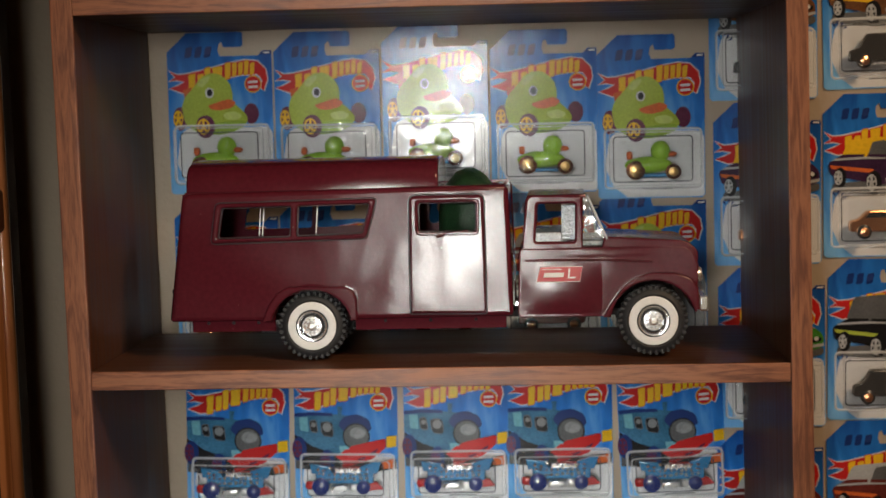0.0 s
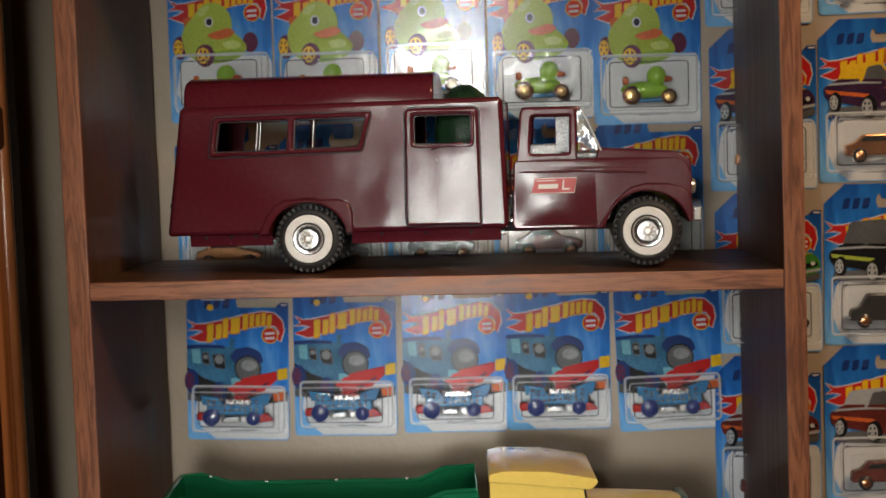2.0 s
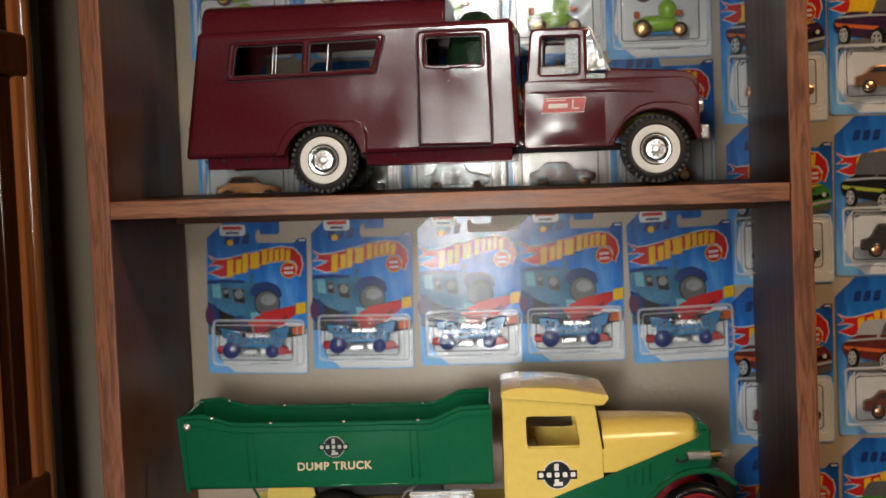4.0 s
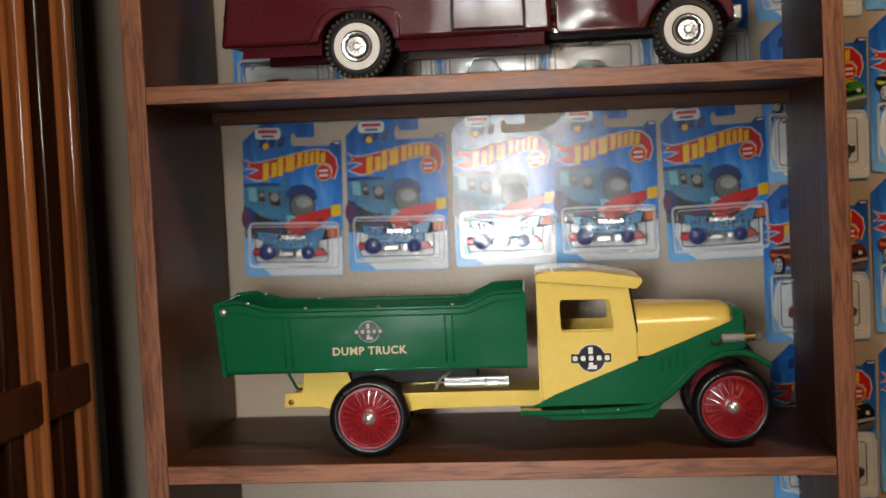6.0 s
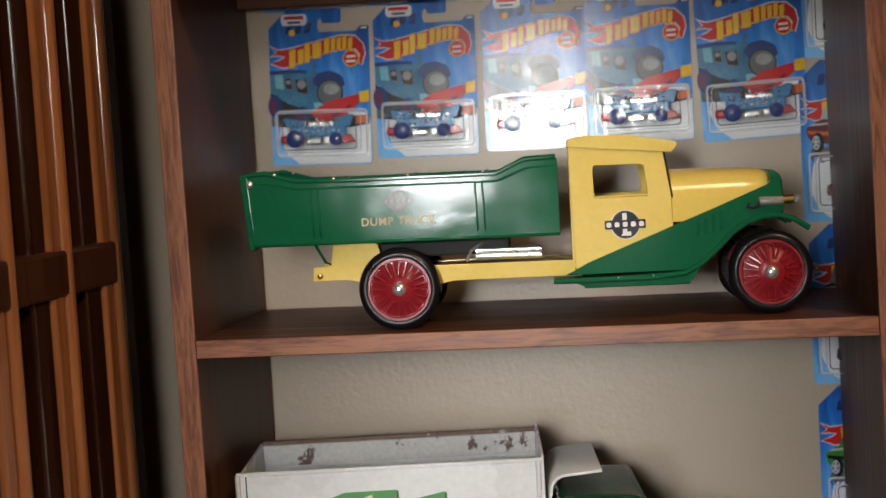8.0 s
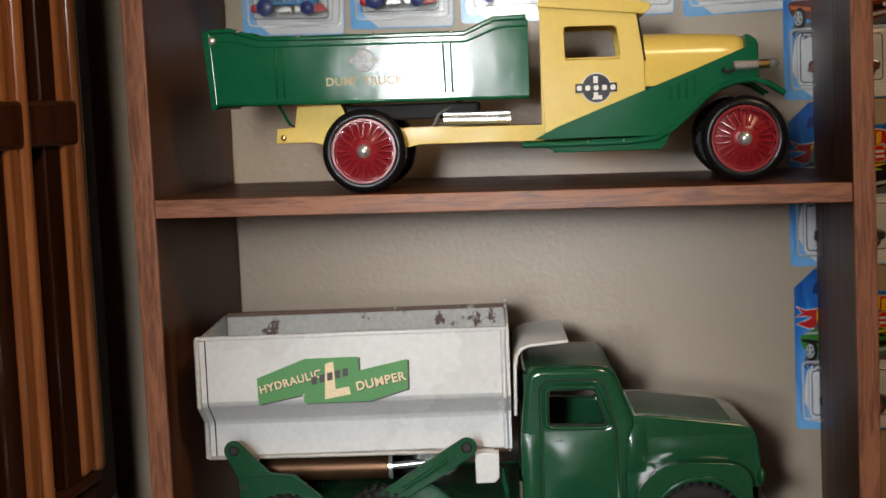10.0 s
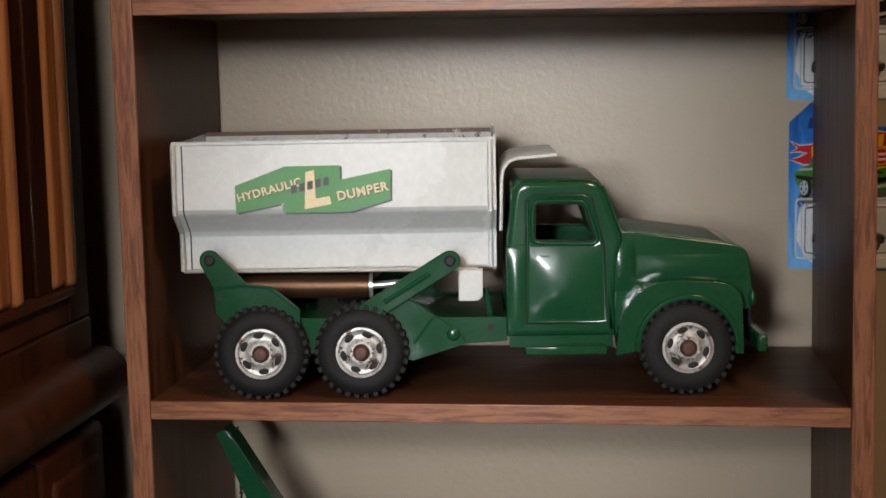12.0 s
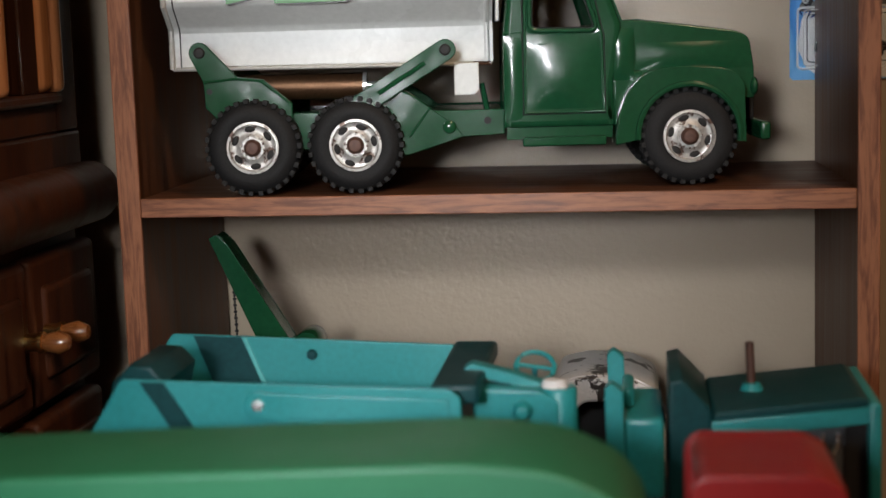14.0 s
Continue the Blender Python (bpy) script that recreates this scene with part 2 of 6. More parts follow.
# ---- mesh helpers ----


def finish(bm, angle=38):
    bmesh.ops.recalc_face_normals(bm, faces=bm.faces)
    me = bpy.data.meshes.new("mesh")
    bm.to_mesh(me)
    bm.free()
    for f in me.polygons:
        f.use_smooth = True
    me.set_sharp_from_angle(angle=radians(angle))
    for f in me.polygons:
        if max(abs(c) for c in f.normal) > 0.9995:
            f.use_smooth = False
    return me


def part(name, bm, mat, parent=None, label=""):
    me = finish(bm) if isinstance(bm, bmesh.types.BMesh) else bm
    me.name = name
    if not me.materials:
        me.materials.append(mat)
    ob = new(name, me)
    ob.parent = parent
    if label:
        ob["label"] = label
    return ob


def thing(name, m, label, category, group="", kind=""):
    ob = new(name)
    ob.empty_display_size = 0.02
    ob.matrix_world = m
    return tagged(ob, label, category, group, kind)


def box(x0, x1, y0, y1, z0, z1, bevel=0.0, seg=2, bm=None):
    own = bmesh.new()
    bmesh.ops.create_cube(own, size=1)
    bmesh.ops.scale(own, vec=(x1 - x0, y1 - y0, z1 - z0), verts=own.verts)
    bmesh.ops.translate(own, vec=((x0 + x1) / 2, (y0 + y1) / 2, (z0 + z1) / 2), verts=own.verts)
    if bevel:
        bmesh.ops.bevel(own, geom=own.edges[:], offset=bevel, segments=seg, profile=0.5, affect="EDGES")
    return join(bm, own)


def join(bm, own):
    if bm is None:
        return own
    me = bpy.data.meshes.new("joined")
    own.to_mesh(me)
    own.free()
    bm.from_mesh(me)
    bpy.data.meshes.remove(me)
    return bm


def soft_plate(pts, y0, y1, r, seg, holes):
    """A plate with holes whose front edges, outside and in the holes, are rounded by r; y0 is the front."""
    own = bmesh.new()
    rims = []
    for k, ring in enumerate((pts, *holes)):
        sgn = -1 if k == 0 else 1
        rows = []
        for i in range(seg + 1):
            a = math.pi / 2 * i / seg
            rows.append([own.verts.new((x, y0 + r * (1 - math.sin(a)), z)) for x, z in grow(ring, sgn * r * (1 - math.cos(a)))])
        rows.reverse()
        rows = rows if abs(rows[0][0].co.y - y0) > abs(rows[-1][0].co.y - y0) else rows[::-1]
        rows.insert(0, [own.verts.new((x, y1, z)) for x, z in ring])
        n = len(ring)
        for a, b in zip(rows, rows[1:]):
            for i in range(n):
                own.faces.new((a[i], a[(i + 1) % n], b[(i + 1) % n], b[i]))
        rims.append((rows[0], rows[-1]))
    for side in (0, 1):
        edges = []
        for pair in rims:
            vs = pair[side]
            for i in range(len(vs)):
                edges.append(own.edges.get((vs[i], vs[(i + 1) % len(vs)])) or own.edges.new((vs[i], vs[(i + 1) % len(vs)])))
        bmesh.ops.triangle_fill(own, edges=edges, use_beauty=True)
    return own


def prism(pts, y0, y1, bevel=0.0, seg=2, bm=None, holes=()):
    """A plate with the outline pts in x, z, from y0 to y1, with holes cut through."""
    if holes and bevel:
        return join(bm, soft_plate(pts, y0, y1, bevel, seg, holes))
    own = bmesh.new()
    loops = []
    for ring in (pts, *holes):
        vs = [own.verts.new((x, y0, z)) for x, z in ring]
        loops.append([own.edges.new((vs[i], vs[(i + 1) % len(vs)])) for i in range(len(vs))])
    if holes:
        bmesh.ops.triangle_fill(own, edges=[e for r in loops for e in r], use_beauty=True)
    else:
        own.faces.new(own.verts[:])
    got = bmesh.ops.extrude_face_region(own, geom=own.faces[:])
    bmesh.ops.translate(own, vec=(0, y1 - y0, 0), verts=[v for v in got["geom"] if isinstance(v, bmesh.types.BMVert)])
    bmesh.ops.recalc_face_normals(own, faces=own.faces)
    if bevel:
        sharp = [e for e in own.edges if len(e.link_faces) == 2 and e.calc_face_angle() > 0.9 and abs(e.verts[0].co.y - e.verts[1].co.y) < 1e-6]
        bmesh.ops.bevel(own, geom=sharp, offset=bevel, segments=seg, profile=0.5, affect="EDGES", clamp_overlap=True)
    return join(bm, own)


def lathe(profile, cx=0.0, cz=0.0, segs=40, bm=None):
    """Turns (radius, y) pairs round an axis along y at cx, cz."""
    own = bmesh.new()
    rows = []
    for r, y in profile:
        if r < 1e-6:
            rows.append([own.verts.new((cx, y, cz))])
        else:
            rows.append([own.verts.new((cx + r * math.cos(2 * math.pi * i / segs), y, cz + r * math.sin(2 * math.pi * i / segs))) for i in range(segs)])
    for a, b in zip(rows, rows[1:]):
        for i in range(segs):
            j = (i + 1) % segs
            if len(a) == 1 and len(b) == 1:
                continue
            if len(a) == 1:
                own.faces.new((a[0], b[i], b[j]))
            elif len(b) == 1:
                own.faces.new((a[i], b[0], a[j]))
            else:
                own.faces.new((a[i], b[i], b[j], a[j]))
    return join(bm, own)


def ball(cx, cy, cz, rx, ry, rz, bm=None, u=20, v=12):
    own = bmesh.new()
    bmesh.ops.create_uvsphere(own, u_segments=u, v_segments=v, radius=1)
    bmesh.ops.scale(own, vec=(rx, ry, rz), verts=own.verts)
    bmesh.ops.translate(own, vec=(cx, cy, cz), verts=own.verts)
    return join(bm, own)


def rod(points, r, segs=10, bm=None):
    """A round bar along a list of 3D points, with closed ends."""
    own = bmesh.new()
    pts = [Vector(p) for p in points]
    rings = []
    for i, p in enumerate(pts):
        d = (pts[min(i + 1, len(pts) - 1)] - pts[max(i - 1, 0)]).normalized()
        side = d.cross(Vector((0, 1, 0) if abs(d.y) < 0.9 else (1, 0, 0))).normalized()
        up = d.cross(side)
        rings.append([own.verts.new(p + r * (math.cos(2 * math.pi * k / segs) * side + math.sin(2 * math.pi * k / segs) * up)) for k in range(segs)])
    for a, b in zip(rings, rings[1:]):
        for k in range(segs):
            own.faces.new((a[k], b[k], b[(k + 1) % segs], a[(k + 1) % segs]))
    own.faces.new(rings[0]), own.faces.new(rings[-1])
    return join(bm, own)


def arc(cx, cz, r, a0, a1, n=8, rz=None):
    return [(cx + r * math.cos(radians(a0 + (a1 - a0) * i / n)), cz + (rz or r) * math.sin(radians(a0 + (a1 - a0) * i / n))) for i in range(n + 1)]


def round_poly(pts, r, n=4):
    """The outline with its corners rounded; r may be one radius or one for each corner."""
    out = []
    for i, p in enumerate(pts):
        a, b, c = Vector(pts[i - 1]), Vector(p), Vector(pts[(i + 1) % len(pts)])
        rad = r[i] if isinstance(r, (list, tuple)) else r
        rad = min(rad, (a - b).length * 0.45, (c - b).length * 0.45)
        if rad <= 0:
            out.append(tuple(b))
            continue
        s, e = b + (a - b).normalized() * rad, b + (c - b).normalized() * rad
        for k in range(n + 1):
            t = k / n
            out.append(tuple((1 - t) ** 2 * s + 2 * t * (1 - t) * b + t * t * e))
    return out


def grow(pts, d):
    """The outline moved outwards by d."""
    area = sum(pts[i - 1][0] * pts[i][1] - pts[i][0] * pts[i - 1][1] for i in range(len(pts)))
    sgn = 1 if area > 0 else -1
    out = []
    for i, p in enumerate(pts):
        a, c = Vector(pts[i - 1]), Vector(pts[(i + 1) % len(pts)])
        t = (c - a).normalized()
        out.append((p[0] + sgn * t.y * d, p[1] - sgn * t.x * d))
    return out


# ---- setting ----
D = 0.28
W = 0.600
M_CEIL = paint("ceiling_white", (0.6, 0.58, 0.54), 0.8)
tagged(part("wall_back", box(-1.3, 2.6, D, D + 0.12, -1.12, 1.5), M_WALL), "tan painted wall with light orange-peel texture", "wall", kind="structure")
tagged(part("wall_left", box(-1.42, -1.3, -3.2, D + 0.12, -1.12, 1.5), M_WALL), "tan painted side wall", "wall", kind="structure")
tagged(part("wall_right", box(2.6, 2.72, -3.2, D + 0.12, -1.12, 1.5), M_WALL), "tan painted side wall", "wall", kind="structure")
tagged(part("wall_front", box(-1.3, 2.6, -3.2, -3.08, -1.12, 1.5), M_WALL), "tan painted wall behind the camera", "wall", kind="structure")
tagged(part("floor", box(-1.42, 2.72, -3.2, D + 0.12, -1.24, -1.12), M_FLOOR), "brown wooden floor", "floor", kind="structure")
tagged(part("ceiling", box(-1.42, 2.72, -3.2, D + 0.12, 1.5, 1.6), M_CEIL), "white painted ceiling", "ceiling", kind="structure")


def bookcase():
    b = thing("bookcase", pose(0, 0, 0), "dark wood-laminate bookcase with reddish front edging holding toy trucks", "bookcase")
    for name, x0, x1 in (("side_panel", -0.0180, 0.0), ("side_panel", W + 0.0005, W + 0.0175)):
        s = part(name, box(x0 + 0.001, x1 - 0.001, 0.0045, D - 0.006, -1.118, 0.70), M_DARK, b)
        if x0 > 0:
            s.matrix_basis = pose(0, -0.0105, 0, 0, 0, 1.0)
        part("edge_strip", box(x0 - 0.0008, x1 + 0.0006, 0.0, 0.0043, -1.118, 0.70, 0.0012), M_EDGEZ, s, "reddish wood edge strip")
    # board top height at its two ends, its thickness and depth
    for name, zl, zr, th, deep in (("shelf", 0.001, -0.006, 0.0155, 0.245), ("shelf", -0.345, -0.352, 0.0155, 0.276), ("shelf", -0.695, -0.698, 0.0155, 0.276),
                                   ("shelf", 0.3225, 0.3165, 0.0155, 0.276), ("bottom_shelf", -1.035, -1.035, 0.0155, 0.276), ("top", 0.70, 0.70, 0.02, 0.276)):
        lean = math.degrees(math.atan2(zl - zr, W))
        s = part(name, box(0.0005, W - 0.0005, 0.0045, deep, -th, 0), M_DARKX, b)
        s.matrix_basis = pose(0, 0, zl, 0, lean, 0)
        if deep < 0.25:
            part("back_rail", box(0.0010, W - 0.0010, deep - 0.012, deep - 0.001, -th - 0.0145, -th - 0.0003, 0.001), M_DARKX, s, "dark rail under the shelf")
        part("edge_strip", box(0.0008, W - 0.0008, 0.0003, 0.0043, -th - 0.0006, 0.0004, 0.001), M_EDGEX, s, "reddish wood edge strip")
    part("kick_board", box(0.0, W, 0.03, 0.045, -1.118, -1.0505), M_DARKX, b)
    return b


bookcase()

# ---- carded toy cars on the wall ----
M_LIMELIGHT = paint("print_pale_lime", (0.52, 0.62, 0.17), 0.20, spec=0.33, grain=0.15)
M_LIGHTBLUE = paint("print_light_blue", (0.16, 0.42, 0.52), 0.20, spec=0.33, grain=0.2)
CW, CH = 0.108, 0.165
CARD = [(0.003, 0), (0.105, 0), (0.108, 0.003), (0.108, 0.1455), (0.099, 0.1455), (0.094, 0.1405), (0.0545, 0.1405), (0.0525, 0.146), (0.0535, 0.1525), (0.0565, 0.155),
        (0.0585, 0.1495), (0.0765, 0.1495), (0.0785, 0.1515), (0.0785, 0.163), (0.0765, 0.165), (0.021, 0.165), (0.0, 0.1455), (0, 0.003)]
K = 0.000298


def art(pts, x0=38, y1=615):
    """Outline points read as pixels in the camera's view, as x, z on the card."""
    return [((x - x0) * K, (y1 - y) * K) for x, y in pts]


SWOOSH = art([(42, 188), (72, 204), (104, 202), (180, 186), (250, 168), (310, 158), (352, 163), (379, 190), (385, 225), (372, 264), (362, 256), (367, 228), (352, 208), (300, 208), (240, 218),
              (180, 232), (118, 262), (88, 266), (44, 250), (76, 240), (98, 228), (70, 222), (42, 226), (66, 212)])
LEAF = 0.00006


class Layers:
    """Lays printed shapes on a card, each a little above the last."""

    def __init__(self, card):
        self.card, self.y = card, -0.0019

    def add(self, name, pts, mat, label=""):
        self.y -= LEAF
        return part(name, prism(pts, self.y, self.y + LEAF * 0.95), mat, self.card, label)


def disc(x, z, r, n=18, rz=None):
    return arc(x, z, r, 0, 360 * (n - 1) / n, n - 1, rz)


def print_wheel(lay, x, z, r, squash, tyre, hub):
    lay.add("printed_wheel", disc(x, z, r * squash, 18, r), tyre)
    cx = x - r * 0.18
    lay.add("printed_hub", disc(cx, z, r * squash * 0.66, 16, r * 0.70), hub)
    if hub is not tyre:
        lay.add("printed_hub_well", disc(cx, z, r * squash * 0.50, 14, r * 0.54), tyre)
        for k in range(5):
            a = 2 * math.pi * k / 5 + 0.3
            c, q = math.cos(a), math.sin(a)
            w = 0.10 * r
            lay.add("printed_spoke", [(cx - w * q, z + w * c), (cx + w * q, z - w * c), (cx + r * squash * 0.56 * c + w * q, z + r * 0.60 * q - w * c), (cx + r * squash * 0.56 * c - w * q, z + r * 0.60 * q + w * c)], hub)


def card_base(name, label, group, panel=0.068):
    c = thing(name, pose(0, 0, -5), label, "toy package", group)
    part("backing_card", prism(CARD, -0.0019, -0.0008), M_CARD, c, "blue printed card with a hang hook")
    lay = Layers(c)
    lay.add("white_panel", round_poly([(0.004, 0.0012), (0.1072, 0.0012), (0.1072, panel), (0.012, panel)], [0.003, 0.003, 0.010, 0.014]), M_WHITE)
    lay.add("blue_corner", [(0.001, 0.001), (0.030, 0.001), (0.016, 0.012), (0.008, 0.030), (0.001, 0.045)], M_CARD)
    lay.add("name_bar", [(0.045, 0.009), (0.075, 0.009), (0.075, 0.0112), (0.045, 0.0112)], M_GREY)
    lay.add("corner_tag", [(0.095, 0.1415), (0.100, 0.1452), (0.1078, 0.1452), (0.1078, 0.1415)], M_NAVY)
    lay.add("corner_text", [(0.100, 0.1425), (0.1065, 0.1425), (0.1065, 0.144), (0.100, 0.144)], M_WHITE)
    for k in range(3):
        x = 0.018 + 0.010 * k
        lay.add("ghost_letter", round_poly([(x, 0.139), (x + 0.007, 0.140), (x + 0.009, 0.151), (x + 0.002, 0.150)], 0.002), M_NAVY)
    return c, lay


def card_logo(lay):
    lay.add("logo_rim", grow(SWOOSH, 0.0011), M_WHITE)
    lay.add("logo_flame", SWOOSH, M_RED, "red flame shape")
    # nine plain yellow blocks stand where the lettering is
    for x, w, zb, zt in ((0.0205, 0.0088, 0.1030, 0.1235), (0.0300, 0.0080, 0.1065, 0.1235), (0.0375, 0.0075, 0.1080, 0.1300), (0.0452, 0.0132, 0.1125, 0.1305), (0.0588, 0.0074, 0.1165, 0.1345),
                         (0.0665, 0.0058, 0.1190, 0.1345), (0.0728, 0.0058, 0.1200, 0.1345), (0.0790, 0.0054, 0.1205, 0.1362), (0.0848, 0.0060, 0.1205, 0.1340)):
        x, w = x + 0.10 * w, 0.76 * w
        blk = round_poly([(x, zb), (x + w, zb + 0.0012), (x + w * 0.92 + 0.0010, (zb + zt) / 2), (x + w + 0.0010, zt), (x + 0.0004, zt - 0.0014), (x + w * 0.1, (zb + zt) / 2)], 0.0014, 2)
        lay.add("logo_block_edge", grow(blk, 0.0006), M_RED)
        lay.add("logo_block", blk, M_YELLOW)
    lay.add("badge_rim", disc(0.0885, 0.1115, 0.0088), M_YELLOW)
    lay.add("badge", disc(0.0885, 0.1115, 0.0078), M_RED)
    for z in (0.1135, 0.1085):
        lay.add("badge_text", [(0.0835, z - 0.0013), (0.0935, z - 0.0009), (0.0935, z + 0.0015), (0.0835, z + 0.0011)], M_WHITE)


def blister(card, x0=0.009, x1=0.103, z0=0.013, z1=0.069, deep=0.030):
    rim = prism(round_poly([(x0 - 0.004, z0 - 0.004), (x1 + 0.003, z0 - 0.004), (x1 + 0.003, z1 + 0.003), (x0 - 0.004, z1 + 0.003)], 0.006), -0.0060, -0.0056)
    dome = box(x0, x1, -deep, -0.0060, z0, z1, 0.0055, 3, rim)
    inner = box(x0 + 0.010, x1 - 0.012, -deep - 0.004, -deep + 0.003, z0 + 0.009, z1 - 0.010, 0.0025, 2, dome)
    b = part("blister", inner, M_CLEAR, card, "clear plastic blister")
    b.visible_shadow = False
    # Flange rim as a pale rod, its colour standing for caught light.
    loop = [(x, -0.0064, z) for x, z in round_poly([(x0 - 0.002, z0 - 0.002), (x1 + 0.001, z0 - 0.002), (x1 + 0.001, z1 + 0.001), (x0 - 0.002, z1 + 0.001)], 0.005)]
    part("flange", rod(loop + loop[:1], 0.0012, 6), M_PALEEDGE, b, "whitish heat-sealed flange, paled for the light its edge catches").visible_shadow = False
    # Painted highlight: a pale rod along the front edge.
    loop = [(x, -deep + 0.0012, z) for x, z in round_poly([(x0 + 0.0015, z0 + 0.0015), (x1 - 0.0015, z0 + 0.0015), (x1 - 0.0015, z1 - 0.0015), (x0 + 0.0015, z1 - 0.0015)], 0.004)]
    part("front_edge", rod(loop + loop[:1], 0.0005, 5), M_PALEEDGE, b).visible_shadow = False
    # Dark rod painted in for the line that refraction makes inside the plastic.
    tub = round_poly([(x0 + 0.006, z0 + 0.0045), (x1 - 0.009, z0 + 0.0045), (x1 - 0.009, z1 - 0.006), (x0 + 0.006, z1 - 0.006)], 0.004)
    loop = [(x, -deep * 0.55, z) for x, z in tub]
    part("tub_edge", rod(loop + loop[:1], 0.0006, 5), M_TUBEDGE, b, "dark line painted in for refraction at the tub's edge").visible_shadow = False
    return b


def toy_wheel(parent, x, z, r, y, tyre, hub):
    w = part("wheel", lathe([(0, y - 0.0035), (r * 0.55, y - 0.0035), (r, y - 0.002), (r, y + 0.003), (0, y + 0.003)], x, z, 20), tyre, parent)
    part("hub", lathe([(0, y - 0.0048), (r * 0.25, y - 0.0045), (r * 0.62, y - 0.0037), (r * 0.62, y - 0.0034)], x, z, 12), hub, w)


def duck_card(name):
    c, lay = card_base(name, "carded lime duck-shaped toy car on a blue card", "carded toy cars")
    card_logo(lay)

    def low(pts):
        """The outline pressed into the band between the lettering and the blister."""
        return [(x, 0.060 + (z - 0.052) * 0.91) for x, z in pts]
    lay.add("printed_tail", low(art([(92, 268), (122, 258), (118, 300), (96, 296)])), M_ORANGE)
    print_wheel(lay, 0.0860, 0.0815, 0.0105, 0.75, M_PURPLE, M_PURPLE)
    print_wheel(lay, 0.0125, 0.0775, 0.0122, 0.62, M_PURPLE, M_YELLOW)
    body = art([(85, 330), (100, 290), (128, 262), (150, 226), (185, 205), (225, 212), (256, 245), (265, 285), (262, 318), (295, 345), (318, 380), (300, 412), (250, 434), (190, 440), (130, 425), (96, 395)])
    lay.add("printed_body", low(round_poly(body, 0.01, 3)), M_DUCK)
    lay.add("printed_shade", low(round_poly(art([(110, 400), (180, 395), (280, 385), (312, 390), (300, 412), (250, 434), (190, 438), (130, 422)]), 0.004, 2)), M_DUCKD)
    lay.add("printed_head_shine", low(round_poly(art([(140, 250), (160, 225), (190, 215), (180, 240), (158, 262)]), 0.003, 3)), M_LIMELIGHT)
    lay.add("printed_breast_shine", low(round_poly(art([(225, 360), (270, 350), (298, 368), (280, 384), (240, 384)]), 0.004, 3)), M_LIMELIGHT)
    lay.add("printed_bill", low(round_poly(art([(175, 328), (205, 318), (250, 304), (277, 318), (262, 338), (220, 348), (190, 344)]), 0.003, 3)), M_ORANGE)
    lay.add("printed_eye_rim", low(disc(0.0435, 0.0995, 0.0045, 16, 0.0058)), M_WHITE)
    lay.add("printed_eye", low(disc(0.0438, 0.0998, 0.0030, 14, 0.0042)), M_BLACK)
    print_wheel(lay, 0.0385, 0.0690, 0.0118, 0.85, M_PURPLE, M_YELLOW)
    t = part("toy_car", ball(0.050, -0.016, 0.0345, 0.024, 0.010, 0.0085, ball(0.062, -0.016, 0.0480, 0.0100, 0.0095, 0.0105)), M_TOYLIME, c, "lime duck-shaped toy car")
    part("bill", ball(0.0725, -0.016, 0.045, 0.006, 0.006, 0.003), M_ORANGE, t)
    part("tail", box(0.028, 0.034, -0.019, -0.013, 0.040, 0.048, 0.002), M_ORANGE, t)
    part("base", box(0.034, 0.076, -0.022, -0.010, 0.022, 0.026, 0.0015), M_TOYBLUE, t)
    toy_wheel(t, 0.0365, 0.0295, 0.0095, -0.023, M_COPPER, M_BRASS)
    toy_wheel(t, 0.0740, 0.0275, 0.0078, -0.023, M_COPPER, M_BRASS)
    blister(c)
    return c


